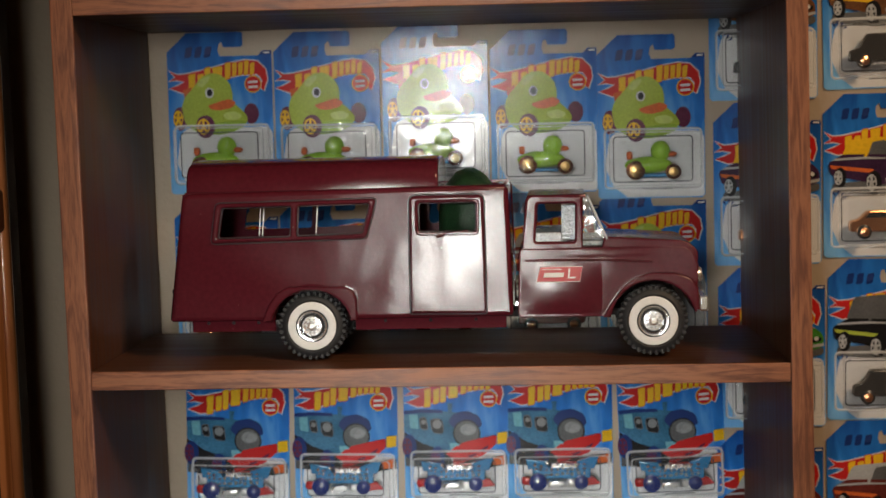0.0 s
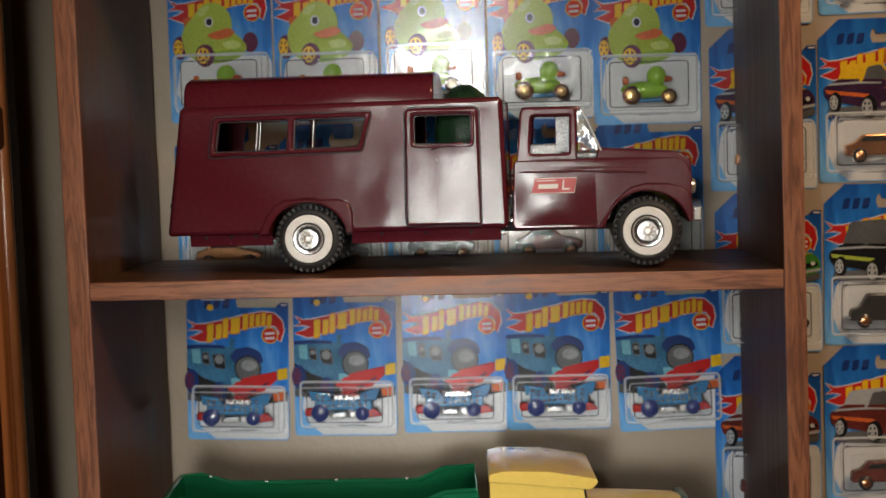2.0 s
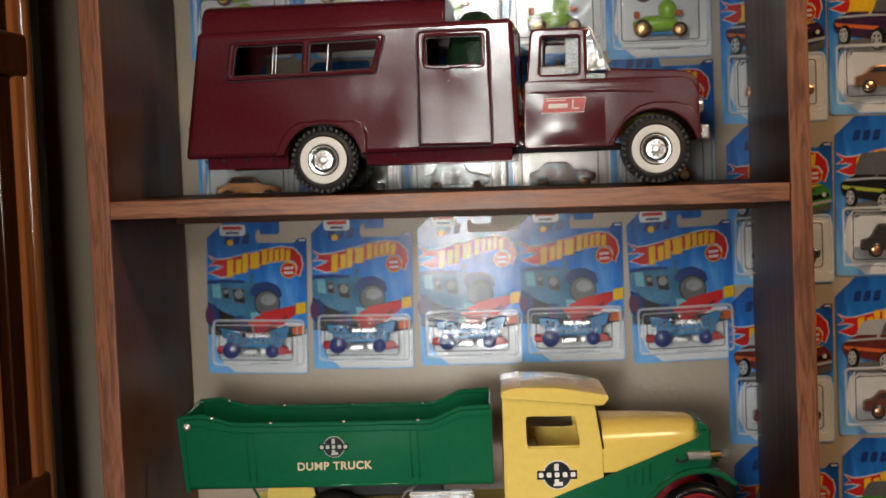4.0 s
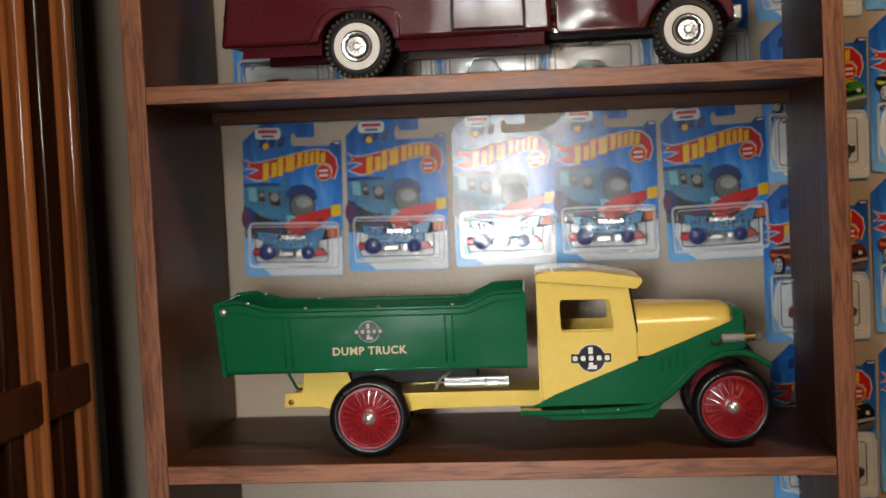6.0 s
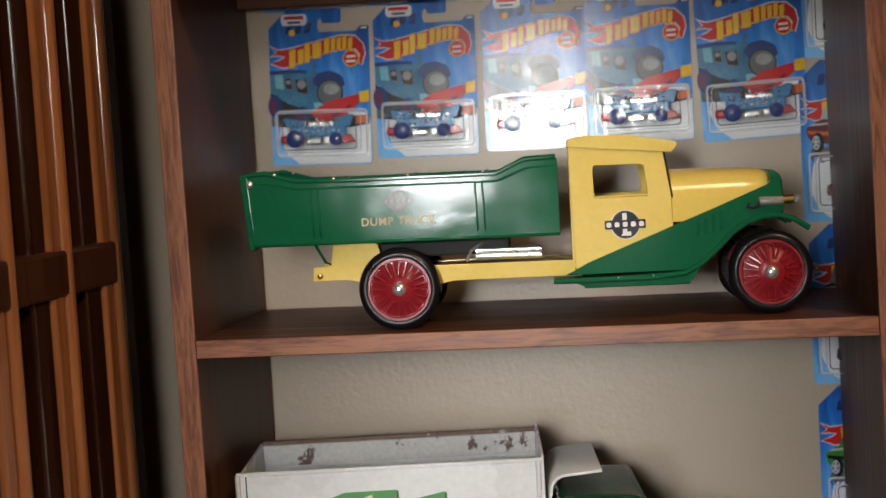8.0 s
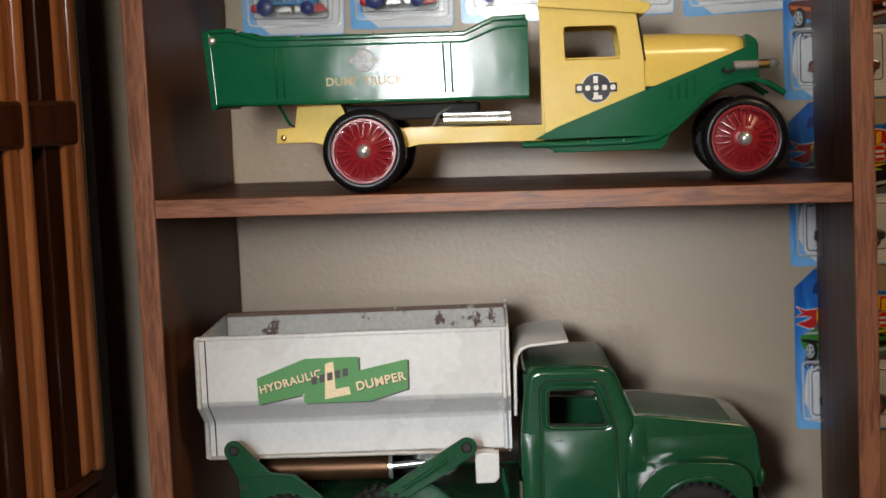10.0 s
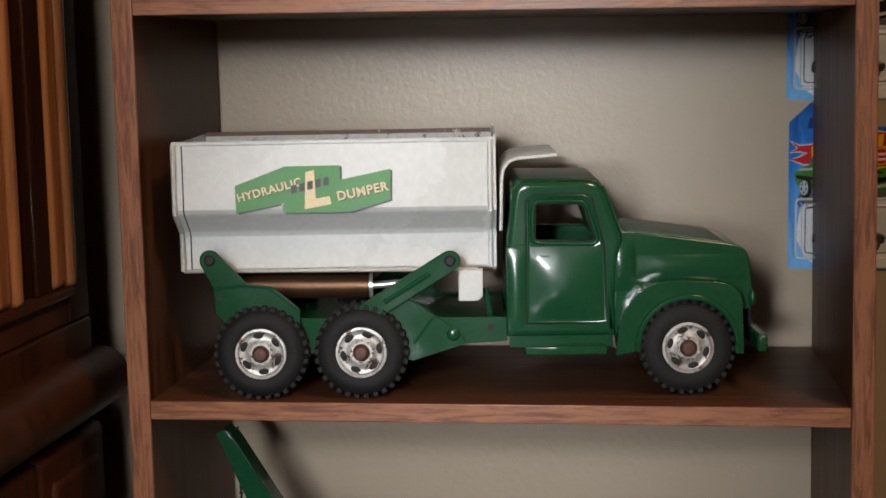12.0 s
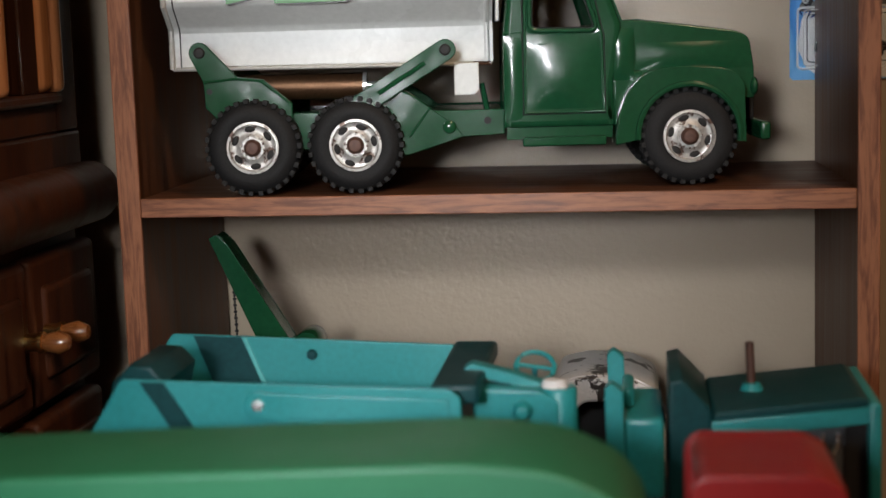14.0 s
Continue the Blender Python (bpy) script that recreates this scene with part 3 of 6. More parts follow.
def train_card(name):
    c, lay = card_base(name, "carded blue steam-engine toy car on a blue card", "carded toy cars", 0.055)
    lay.add("upper_label", round_poly([(0.014, 0.148), (0.042, 0.148), (0.042, 0.160), (0.014, 0.160)], 0.004, 3), M_WHITE)
    lay.add("upper_text", [(0.0175, 0.1545), (0.0385, 0.1545), (0.0385, 0.158), (0.0175, 0.158)], M_RED)
    lay.add("upper_text", [(0.021, 0.150), (0.035, 0.150), (0.035, 0.1522), (0.021, 0.1522)], M_NAVY)
    lay.add("upper_badge", disc(0.0255, 0.1405, 0.0035), M_YELLOW)
    s, x0, y1 = 0.000225, 36, 733

    def tr(pts):
        return [((x - x0) * s, (y1 - y) * s) for x, y in pts]
    card_logo(lay)
    lay.add("printed_ground", tr([(40, 500), (200, 560), (420, 560), (510, 500), (510, 545), (40, 545)]), M_GREY)
    lay.add("printed_body", tr([(38, 290), (120, 285), (210, 290), (300, 300), (330, 330), (330, 430), (250, 490), (120, 440), (38, 380)]), M_STEELBLUE)
    lay.add("printed_window", round_poly(tr([(105, 320), (140, 315), (150, 380), (112, 375)]), 0.004), M_GREY)
    lay.add("printed_window", round_poly(tr([(155, 325), (215, 325), (222, 400), (165, 392)]), 0.005), M_GREY)
    lay.add("printed_frame", tr([(38, 385), (120, 440), (255, 490), (250, 515), (110, 470), (38, 410)]), M_BLACK)
    lay.add("printed_boiler_band", tr([(228, 330), (246, 318), (262, 480), (240, 488)]), M_STEELBLUE)
    lay.add("printed_roof_line", tr([(38, 286), (120, 281), (215, 286), (215, 300), (120, 297), (38, 304)]), M_NAVY)
    lay.add("printed_highlight", tr([(60, 305), (100, 303), (104, 372), (66, 368)]), M_LIGHTBLUE)
    lay.add("printed_highlight", tr([(245, 440), (330, 440), (300, 470), (250, 486)]), M_LIGHTBLUE)
    lay.add("printed_driver_gap", tr([(160, 330), (212, 330), (218, 396), (170, 388)]), M_BLACK)
    lay.add("printed_gap", tr([(110, 325), (136, 321), (145, 374), (116, 370)]), M_BLACK)
    lay.add("printed_gap_shine", disc((190 - x0) * s, (y1 - 352) * s, 0.0048, 12), M_MGREY)
    lay.add("printed_gap_shine", disc((127 - x0) * s, (y1 - 340) * s, 0.0026, 12), M_MGREY)
    lay.add("printed_pipe", tr([(238, 255), (262, 255), (258, 300), (242, 300)]), M_STEELBLUE)
    lay.add("printed_dark_side", tr([(38, 405), (110, 462), (250, 512), (262, 545), (180, 560), (90, 540), (38, 480)]), M_BLACK)
    lay.add("printed_hood", round_poly(tr([(240, 340), (270, 300), (330, 290), (385, 315), (400, 365), (360, 375), (280, 385)]), 0.004), M_NAVY)
    lay.add("printed_boiler_rim", disc((325 - x0) * s, (y1 - 395) * s, 0.0142, 22), M_BLACK)
    lay.add("printed_boiler", disc((325 - x0) * s, (y1 - 395) * s, 0.0128, 22), M_GREY)
    lay.add("printed_boiler_shine", disc((332 - x0) * s, (y1 - 378) * s, 0.0085, 18, 0.0060), M_MGREY)
    lay.add("printed_bumper", tr([(228, 490), (275, 455), (380, 440), (462, 408), (462, 445), (400, 500), (260, 545), (262, 515)]), M_RED)
    lay.add("printed_bumper_top", tr([(300, 440), (385, 420), (460, 405), (400, 465), (330, 480), (262, 492)]), M_RED)
    lay.add("printed_bumper_slot", tr([(330, 500), (370, 486), (366, 498), (332, 512)]), M_PURPLE)
    lay.add("printed_bumper_slot", tr([(390, 470), (425, 450), (422, 464), (392, 484)]), M_PURPLE)
    print_wheel(lay, (60 - x0) * s, (y1 - 452) * s, 0.0125, 0.6, M_NAVY, M_PURPLE)
    print_wheel(lay, (190 - x0) * s, (y1 - 510) * s, 0.0125, 0.6, M_NAVY, M_PURPLE)
    lay.add("offer_tag", tr([(465, 395), (512, 388), (512, 440), (465, 448)]), M_YELLOW)
    lay.add("small_badge", round_poly(tr([(445, 510), (500, 500), (500, 540), (445, 545)]), 0.002), M_ORANGE)
    t = part("toy_car", box(0.024, 0.084, -0.022, -0.010, 0.030, 0.0415, 0.002), M_TOYBLUE, c, "blue steam-engine toy car with chrome engine and balls added for sparkle")
    part("cab", prism([(0.020, 0.040), (0.040, 0.040), (0.040, 0.047), (0.018, 0.050)], -0.021, -0.011, 0.001), M_TOYBLUE, t)
    part("rear_wing", prism([(0.072, 0.040), (0.088, 0.040), (0.092, 0.052), (0.086, 0.053), (0.070, 0.047)], -0.021, -0.011, 0.001), M_TOYBLUE, t)
    eng = box(0.044, 0.071, -0.0205, -0.012, 0.0385, 0.046, 0.001)
    rng = random.Random(8)
    # Chrome balls spread past the engine, added so that lamps glint on them.
    for k in range(30):
        ball(0.028 + 0.0054 * (k % 10) + rng.uniform(-0.001, 0.001), -0.0225 - rng.uniform(0, 0.002), 0.0355 + 0.0050 * (k // 10) + rng.uniform(-0.0012, 0.0012), rng.uniform(0.0012, 0.0026), 0.0022, rng.uniform(0.0010, 0.0020), eng, 10, 6)
    part("engine", eng, M_CHROME, t, "chrome engine and balls added for sparkle")
    chassis = box(0.040, 0.058, -0.0245, -0.012, 0.022, 0.0285, 0.002)
    box(0.060, 0.068, -0.0245, -0.012, 0.022, 0.030, 0.002, 2, chassis)
    part("exhaust", chassis, M_CHROME, t)
    part("nose", box(0.013, 0.024, -0.021, -0.011, 0.023, 0.032, 0.003), M_TOYRED, t)
    part("tail", prism([(0.078, 0.022), (0.094, 0.024), (0.088, 0.031), (0.078, 0.033)], -0.021, -0.011, 0.001), M_TOYRED, t)
    toy_wheel(t, 0.0300, 0.0280, 0.0090, -0.0245, M_TOYWHEEL, M_TOYWHEEL)
    toy_wheel(t, 0.0740, 0.0270, 0.0070, -0.0245, M_TOYWHEEL, M_TOYWHEEL)
    blister(c, 0.009, 0.103, 0.012, 0.0565)
    return c


def car_card(name, words, body_mat, roof_mat, stripe_mat, toy_mat, tall=False):
    c, lay = card_base(name, "carded " + words + " toy car on a blue card", "carded toy cars")
    card_logo(lay)
    h = 0.006 if tall else 0.0

    def big(name, pts, mat):
        lay.add(name, [(x, 0.0625 + (z - 0.068) * 1.28) for x, z in pts], mat)
    big("printed_shadow", round_poly([(0.008, 0.071), (0.060, 0.068), (0.106, 0.078), (0.106, 0.083), (0.010, 0.078)], 0.002), M_GREY)
    big("printed_roof", round_poly([(0.018, 0.099), (0.026, 0.112 + h), (0.062, 0.114 + h), (0.078, 0.100), (0.060, 0.097)], 0.004), roof_mat)
    big("printed_glass", round_poly([(0.044, 0.099), (0.049, 0.110 + h), (0.062, 0.1115 + h), (0.073, 0.1005)], 0.002), M_GREY)
    big("printed_body", round_poly([(0.004, 0.094), (0.020, 0.101), (0.062, 0.100), (0.098, 0.099), (0.106, 0.093), (0.106, 0.084), (0.090, 0.080), (0.055, 0.076), (0.034, 0.080), (0.008, 0.084)], 0.004), body_mat)
    big("printed_stripe", [(0.006, 0.0925), (0.050, 0.0885), (0.050, 0.0855), (0.008, 0.0895)], stripe_mat)
    big("printed_bonnet_stripe", [(0.066, 0.0985), (0.072, 0.0985), (0.092, 0.0935), (0.084, 0.0930)], stripe_mat)
    big("printed_grille", round_poly([(0.066, 0.083), (0.103, 0.088), (0.104, 0.0915), (0.068, 0.0885)], 0.001), M_BLACK)
    big("printed_bumper", [(0.062, 0.0785), (0.106, 0.0845), (0.106, 0.0868), (0.062, 0.0812)], M_LGREY)
    print_wheel(lay, 0.0165, 0.0810, 0.0105, 0.6, M_BLACK, M_LGREY)
    print_wheel(lay, 0.0500, 0.0752, 0.0122, 0.65, M_BLACK, M_LGREY)
    big("printed_window_post", [(0.0400, 0.0985), (0.0430, 0.0985), (0.0490, 0.1115 + h), (0.0465, 0.1115 + h)], roof_mat)
    big("printed_side_shine", [(0.0080, 0.0958), (0.0400, 0.0968), (0.0620, 0.0965), (0.0620, 0.0975), (0.0400, 0.0985), (0.0120, 0.0976)], M_LGREY)
    for x, z in ((0.0700, 0.0868), (0.0985, 0.0905)):
        lay.add("printed_lamp", disc(x, 0.0625 + (z - 0.068) * 1.28, 0.0022, 10), M_WHITE)
    for x0, x1, q, mat in ((0.064, 0.084, 0.0925, stripe_mat), (0.078, 0.098, 0.0955, M_YELLOW)):
        big("printed_flame", [(x0, q), (x0 + 0.006, q + 0.0028), (x1, q + 0.0035), (x0 + 0.009, q + 0.0012)], mat)
    for k in range(4):
        a = radians(25 + 32 * k)
        lay.add("emblem_ray", [(0.014 + 0.004 * math.cos(a), 0.058 + 0.004 * math.sin(a)), (0.014 + 0.010 * math.cos(a - 0.12), 0.058 + 0.010 * math.sin(a - 0.12)), (0.014 + 0.010 * math.cos(a + 0.12), 0.058 + 0.010 * math.sin(a + 0.12))], M_NAVY)
    t = part("toy_car", prism(round_poly([(0.022, 0.027), (0.090, 0.027), (0.092, 0.035), (0.080, 0.039), (0.070, 0.040), (0.062, 0.048 + h), (0.040, 0.048 + h), (0.032, 0.040), (0.023, 0.038)], 0.003), -0.023, -0.010, 0.0015), toy_mat, c, words + " toy car")
    part("window", prism(round_poly([(0.037, 0.041), (0.042, 0.0465 + h), (0.060, 0.0465 + h), (0.066, 0.041)], 0.001), -0.0236, -0.0228), M_BLACK, t)
    toy_wheel(t, 0.0360, 0.0270, 0.0072, -0.0235, M_BLACK, M_COPPER)
    toy_wheel(t, 0.0790, 0.0270, 0.0072, -0.0235, M_BLACK, M_COPPER)
    blister(c)
    return c


def hang(template, x, z, lean=0.0, y=D, first=None):
    m = pose(x, y, z, random.uniform(-0.5, 0.9), lean, random.uniform(-0.7, 0.7))
    if first is not None:
        template.matrix_world = m
        return template
    return copy_thing(template, m)


M_C1 = paint("print_dark_plum", (0.045, 0.018, 0.05), 0.20, spec=0.33, grain=0.4, scale=150)
M_C2 = paint("print_maroon", (0.13, 0.025, 0.02), 0.20, spec=0.33, grain=0.4, scale=150)
M_C3 = paint("print_leaf_green", (0.05, 0.22, 0.03), 0.20, spec=0.33, grain=0.4, scale=150)
M_C4 = paint("print_brown", (0.14, 0.06, 0.025), 0.20, spec=0.33, grain=0.4, scale=150)
duck = duck_card("toy_package")
train = train_card("toy_package")
yellow_car = car_card("toy_package", "dark plum and yellow", M_C1, M_YELLOW, M_ORANGE, M_COPPER)
black_car = car_card("toy_package", "black hot-rod", M_BLACK, M_GREY, M_DUCK, M_BLACK, True)
maroon_car = car_card("toy_package", "maroon and orange", M_C2, M_LGREY, M_ORANGE, M_C2)
green_car = car_card("toy_package", "green and grey", M_C3, M_GREY, M_BLACK, M_BLACK)
brown_car = car_card("toy_package", "brown", M_C4, M_BRASS, M_YELLOW, M_BLACK, True)

random.seed(4)
# five lime ones in a row high in the top bay
for k, (x, z) in enumerate(((0.016, 0.141), (0.126, 0.138), (0.2365, 0.143), (0.3465, 0.132), (0.4545, 0.123))):
    hang(duck, x, z, 0.6, D - 0.003, 1 if k == 0 else None)
# five engines in the second bay
for k, (x, z, lean) in enumerate(((0.0165, -0.192, 2.0), (0.131, -0.191, 1.2), (0.2465, -0.191, 0.6), (0.3545, -0.191, 0.5), (0.4715, -0.196, -1.5))):
    hang(train, x, z, lean, D, 1 if k == 0 else None)
# a second row low in the top bay, its feet behind the shelf
for x, z, src in ((0.016, -0.030, yellow_car), (0.126, -0.030, green_car), (0.2365, -0.027, black_car), (0.3465, -0.028, maroon_car), (0.4545, -0.026, duck)):
    hang(src, x, z, 0.3, D)
# the column that runs on behind the right side panel
for k, src in enumerate((brown_car, yellow_car, green_car, maroon_car, black_car, green_car)):
    hang(src, 0.569 + 0.002 * (k % 3), 0.386 - 0.1675 * (k + 1), 0.3, D, 1 if src is brown_car and k == 0 else None)
# the columns on the open wall beside the case
for col, x0 in enumerate((0.683, 0.797, 0.911)):
    for k, src in enumerate((brown_car, yellow_car, black_car, maroon_car, green_car, yellow_car)):
        if col == 2 and k > 3:
            continue
        src = (brown_car, yellow_car, black_car, maroon_car, green_car)[(k + 2 * col) % 5]
        first = 1 if (col == 0 and src in (yellow_car, black_car, maroon_car, green_car) and src.matrix_world.translation.z < -4) else None
        hang(src, x0 + random.uniform(-0.002, 0.002), 0.394 - 0.168 * (k + 1) + random.uniform(-0.002, 0.002), random.uniform(-0.6, 0.8), D, first)
for src in (yellow_car, black_car, maroon_car, green_car, brown_car):
    if src.matrix_basis.translation.z < -4:
        for o in src.children_recursive:
            bpy.data.objects.remove(o)
        bpy.data.objects.remove(src)

# ---- toy truck parts ----
M_RUBBER = paint("black_rubber", (0.016, 0.016, 0.017), 0.55, grain=0.25, bump=0.2, scale=120)
M_TYREGREY = paint("worn_rubber", (0.013, 0.0125, 0.0125), 0.68, grain=0.35, bump=0.3, scale=120, chips=(0.045, 0.040, 0.036), chip_amount=0.03, spec=0.25)
M_WHITEWALL = paint("whitewall", (0.74, 0.73, 0.70), 0.45, grain=0.06)
# Black for undersides and fittings; also stands for shade in wells, gaps and holes.
M_PIT = paint("black_parts_and_shade", (0.01, 0.009, 0.009), 0.7)


def text_plate(words, size, depth, mat, name, parent, m):
    cu = bpy.data.curves.new(name, "FONT")
    cu.body, cu.size, cu.extrude, cu.align_x, cu.align_y, cu.space_character, cu.offset = words, size, depth, "CENTER", "CENTER", 1.1, size * 0.025
    tmp = new("text_source", cu)
    bpy.context.view_layer.update()
    me = bpy.data.meshes.new_from_object(tmp)
    bpy.data.objects.remove(tmp)
    me.materials.clear()
    ob = part(name, me, mat, parent)
    ob.matrix_basis = m
    return ob


def seam(t, pts, y, r, mat, parent, name="seam"):
    """A thin dark rod along a closed outline, put in for the shade of a gap."""
    ring = [(x, y, z) for x, z in pts]
    return t.add(name, rod(ring + ring[:2], r, 6), mat, parent)


class Truck:
    """A toy truck; shapes are given with z from the wheel hubs' height, which lies r above its support."""

    def __init__(self, name, m, r, label):
        self.r, self.root = r, thing(name, m, label, "toy truck", "toy trucks on the shelves")

    def add(self, name, bm, mat, parent=None, label=""):
        ob = part(name, bm, mat, parent or self.root, label)
        if parent is None:
            ob.location.z = self.r
        return ob


def tread(t, wheel, w, r, knobs, depth, mat):
    """Blocks in pairs round the tread, all on one mesh."""
    s, half = w * 0.22, math.pi * r / knobs * 0.55
    bm = box(r - 0.0025, r + depth, s * 0.25, w * 0.46, -half, half, 0.0004, 1)
    box(r - 0.0025, r + depth, w * 0.54, w - s * 0.25, half * 0.8, half * 2.8, 0.0004, 1, bm)
    me = finish(bm)
    for k in range(knobs):
        t.add("tread_block", me, mat, wheel).matrix_basis = pose(0, 0, 0, 0, 360 * k / knobs, 0)


def tyre_mesh(x, z, y, w, r, inner):
    """Tyre with rounded shoulders."""
    s = w * 0.22
    bm = lathe([(inner, y + 0.001), (inner + 0.001, y + 0.0002), (inner + (r - inner) * 0.35, y - 0.0008), (inner + (r - inner) * 0.6, y - 0.0002), (r - s * 0.6, y + s * 0.35), (r - s * 0.15, y + s * 0.8), (r, y + s * 1.5), (r, y + w - s * 1.5), (r - s * 0.35, y + w - s * 0.4), (r - s, y + w), (inner, y + w), (inner, y + 0.001)], x, z, 56)
    return bm


def ribbon(line, thick, y0, y1, bevel=0.0):
    """A bent strip: a line of x, z with thickness, drawn out from y0 to y1."""
    low = []
    for i, p in enumerate(line):
        a, c = Vector(line[max(i - 1, 0)]), Vector(line[min(i + 1, len(line) - 1)])
        t = (c - a).normalized()
        low.append((p[0] + t.y * thick, p[1] - t.x * thick))
    return prism(list(line) + low[::-1], y0, y1, bevel)


def bulged(x0, x1, z0, z1, y, rise, n=14):
    """A gently domed sheet that stands out towards the viewer's side, flat at its rim."""
    bm = bmesh.new()
    g = [[bm.verts.new((x0 + (x1 - x0) * i / n, y - rise * (1 - (2 * i / n - 1) ** 2) * (1 - (2 * j / n - 1) ** 2), z0 + (z1 - z0) * j / n)) for j in range(n + 1)] for i in range(n + 1)]
    for i in range(n):
        for j in range(n):
            bm.faces.new((g[i][j], g[i + 1][j], g[i + 1][j + 1], g[i][j + 1]))
    rim = [g[i][0] for i in range(n + 1)] + [g[n][j] for j in range(1, n + 1)] + [g[i][n] for i in range(n - 1, -1, -1)] + [g[0][j] for j in range(n - 1, 0, -1)]
    back = [bm.verts.new((v.co.x, y + 0.0015, v.co.z)) for v in rim]
    for i in range(len(rim)):
        j = (i + 1) % len(rim)
        bm.faces.new((rim[i], rim[j], back[j], back[i]))
    bm.faces.new(back)
    return bm


# ---- maroon camper truck on the upper shelf ----
M_MAROON = paint("maroon_enamel", (0.082, 0.0095, 0.0165), 0.15, grain=0.14, bump=0.08, dent=0.20, scale=40, chips=(0.22, 0.15, 0.14), chip_amount=0.0, chip_scale=85)
# Darker maroon that paints the shade round trims and window openings.
M_MAROONSHADE = paint("maroon_gap_shade", (0.018, 0.002, 0.004), 0.5)
M_FOIL = paint("crinkled_foil", (0.30, 0.31, 0.32), 0.3, metal=0.8, grain=0.4, bump=0.9, scale=90, dent=1.0)
M_DECALRED = paint("decal_red", (0.42, 0.03, 0.03), 0.35)
M_DECALWHITE = paint("decal_white", (0.75, 0.72, 0.68), 0.4)


def camper_truck():
    t = Truck("camper_truck", pose(0.188, 0.0485, 0.0, 0, 0.45, -1.25), 0.0305, "maroon pressed-steel toy camper truck with whitewall tyres on the shelf")
    A = t.add
    wide = 0.124
    arch = [(0.0355 * math.cos(radians(a)), 0.0355 * math.sin(radians(a)) * 0.92) for a in range(8, 173, 12)]
    side = [(-0.1285, 0.008), (-0.1265, 0.0045), (arch[-1][0], 0.0045)] + arch[::-1] + [(arch[0][0], 0.0045), (0.1750, 0.0055), (0.1782, 0.0085), (0.1758, 0.117), (0.1720, 0.1215), (-0.1060, 0.1190), (-0.1110, 0.1176), (-0.1142, 0.1140)]
    wl = round_poly([(-0.0825, 0.0785), (-0.0170, 0.0790), (-0.0150, 0.1065), (-0.0780, 0.1060)], 0.003)
    wr = round_poly([(-0.0118, 0.0792), (0.0470, 0.0808), (0.0545, 0.1075), (-0.0098, 0.1065)], 0.003)
    dw = round_poly([(0.0965, 0.0810), (0.1470, 0.0805), (0.1478, 0.1070), (0.0965, 0.1072)], 0.004)
    body = A("body", prism(side, 0.0, 0.010, 0.0045, 4, holes=(wl[::-1], wr[::-1], dw[::-1])), M_MAROON, label="camper body with scratched maroon paint")
    A("far_side", prism(side, wide - 0.005, wide, 0, 3, holes=(wl[::-1], wr[::-1], dw[::-1])), M_MAROON)
    A("roof_panel", box(-0.112, 0.118, 0.004, wide - 0.004, 0.1172, 0.1200, 0.001), M_MAROON)
    for x0, x1, ya, yb in ((0.1185, 0.164, 0.004, 0.018), (0.1185, 0.164, wide - 0.018, wide - 0.004), (0.1645, 0.170, 0.004, wide - 0.004)):
        A("hatch_rim", box(x0, x1, ya, yb, 0.1172, 0.1200, 0.001), M_MAROON)
    A("rear_panel", prism([(-0.1285, 0.006), (-0.1255, 0.006), (-0.1105, 0.118), (-0.1135, 0.118)], 0.004, wide - 0.004), M_MAROON)
    A("front_panel", prism([(0.1742, 0.006), (0.1772, 0.006), (0.1748, 0.119), (0.1718, 0.119)], 0.004, wide - 0.004), M_MAROON)
    A("camper_floor", box(-0.126, 0.172, 0.004, wide - 0.004, 0.030, 0.034), M_PIT)
    # raised trims
    outer = round_poly([(-0.0880, 0.0745), (0.0500, 0.0768), (0.0598, 0.1115), (-0.0828, 0.1098)], 0.004)
    A("window_frame", prism(outer, -0.0042, 0.0008, 0.0020, 4, holes=(wl[::-1], wr[::-1])), M_MAROON, body)
    door = round_poly([(0.0882, 0.0095), (0.1545, 0.0088), (0.1540, 0.1130), (0.0888, 0.1130)], [0.001, 0.001, 0.006, 0.006])
    dr = A("door", prism(door, -0.0040, 0.0008, 0.0026, 4, holes=(dw[::-1],)), M_MAROON, body)
    lip = round_poly([(0.0938, 0.0782), (0.1500, 0.0778), (0.1508, 0.1098), (0.0938, 0.1100)], 0.005)
    A("door_window_frame", prism(lip, -0.0064, -0.0035, 0.0017, 3, holes=(dw[::-1],)), M_MAROON, dr)
    A("door_handle", rod([(0.112, -0.004, 0.0765), (0.120, -0.0065, 0.0795), (0.134, -0.0065, 0.0810), (0.140, -0.004, 0.0815)], 0.0012), M_MAROON, dr, "bent metal latch")
    flare = [(-0.0440, 0.0050), (-0.0375, 0.0200), (-0.0300, 0.0300), (-0.0200, 0.0352), (0.0300, 0.0352), (0.0375, 0.0315), (0.0410, 0.0240), (0.0415, 0.0050), (0.0352, 0.0050)] + arch + [(-0.0352, 0.0050)]
    A("wheel_arch", soft_plate(flare, -0.0085, 0.0010, 0.0022, 5, ()), M_MAROON, body)
    seam(t, grow(door, 0.0005), -0.0003, 0.0008, M_MAROONSHADE, body)
    seam(t, grow(outer, 0.0005), -0.0003, 0.0007, M_MAROONSHADE, body)
    for ring in (wl, wr, dw):
        seam(t, grow(ring, -0.0004), 0.0012, 0.0009, M_MAROONSHADE, body)
    for x in (-0.0470, -0.0440, 0.0040):
        A("window_bar", rod([(x, 0.010, 0.080), (x + 0.0025, 0.010, 0.108)], 0.0009, 6), M_CHROME, body)
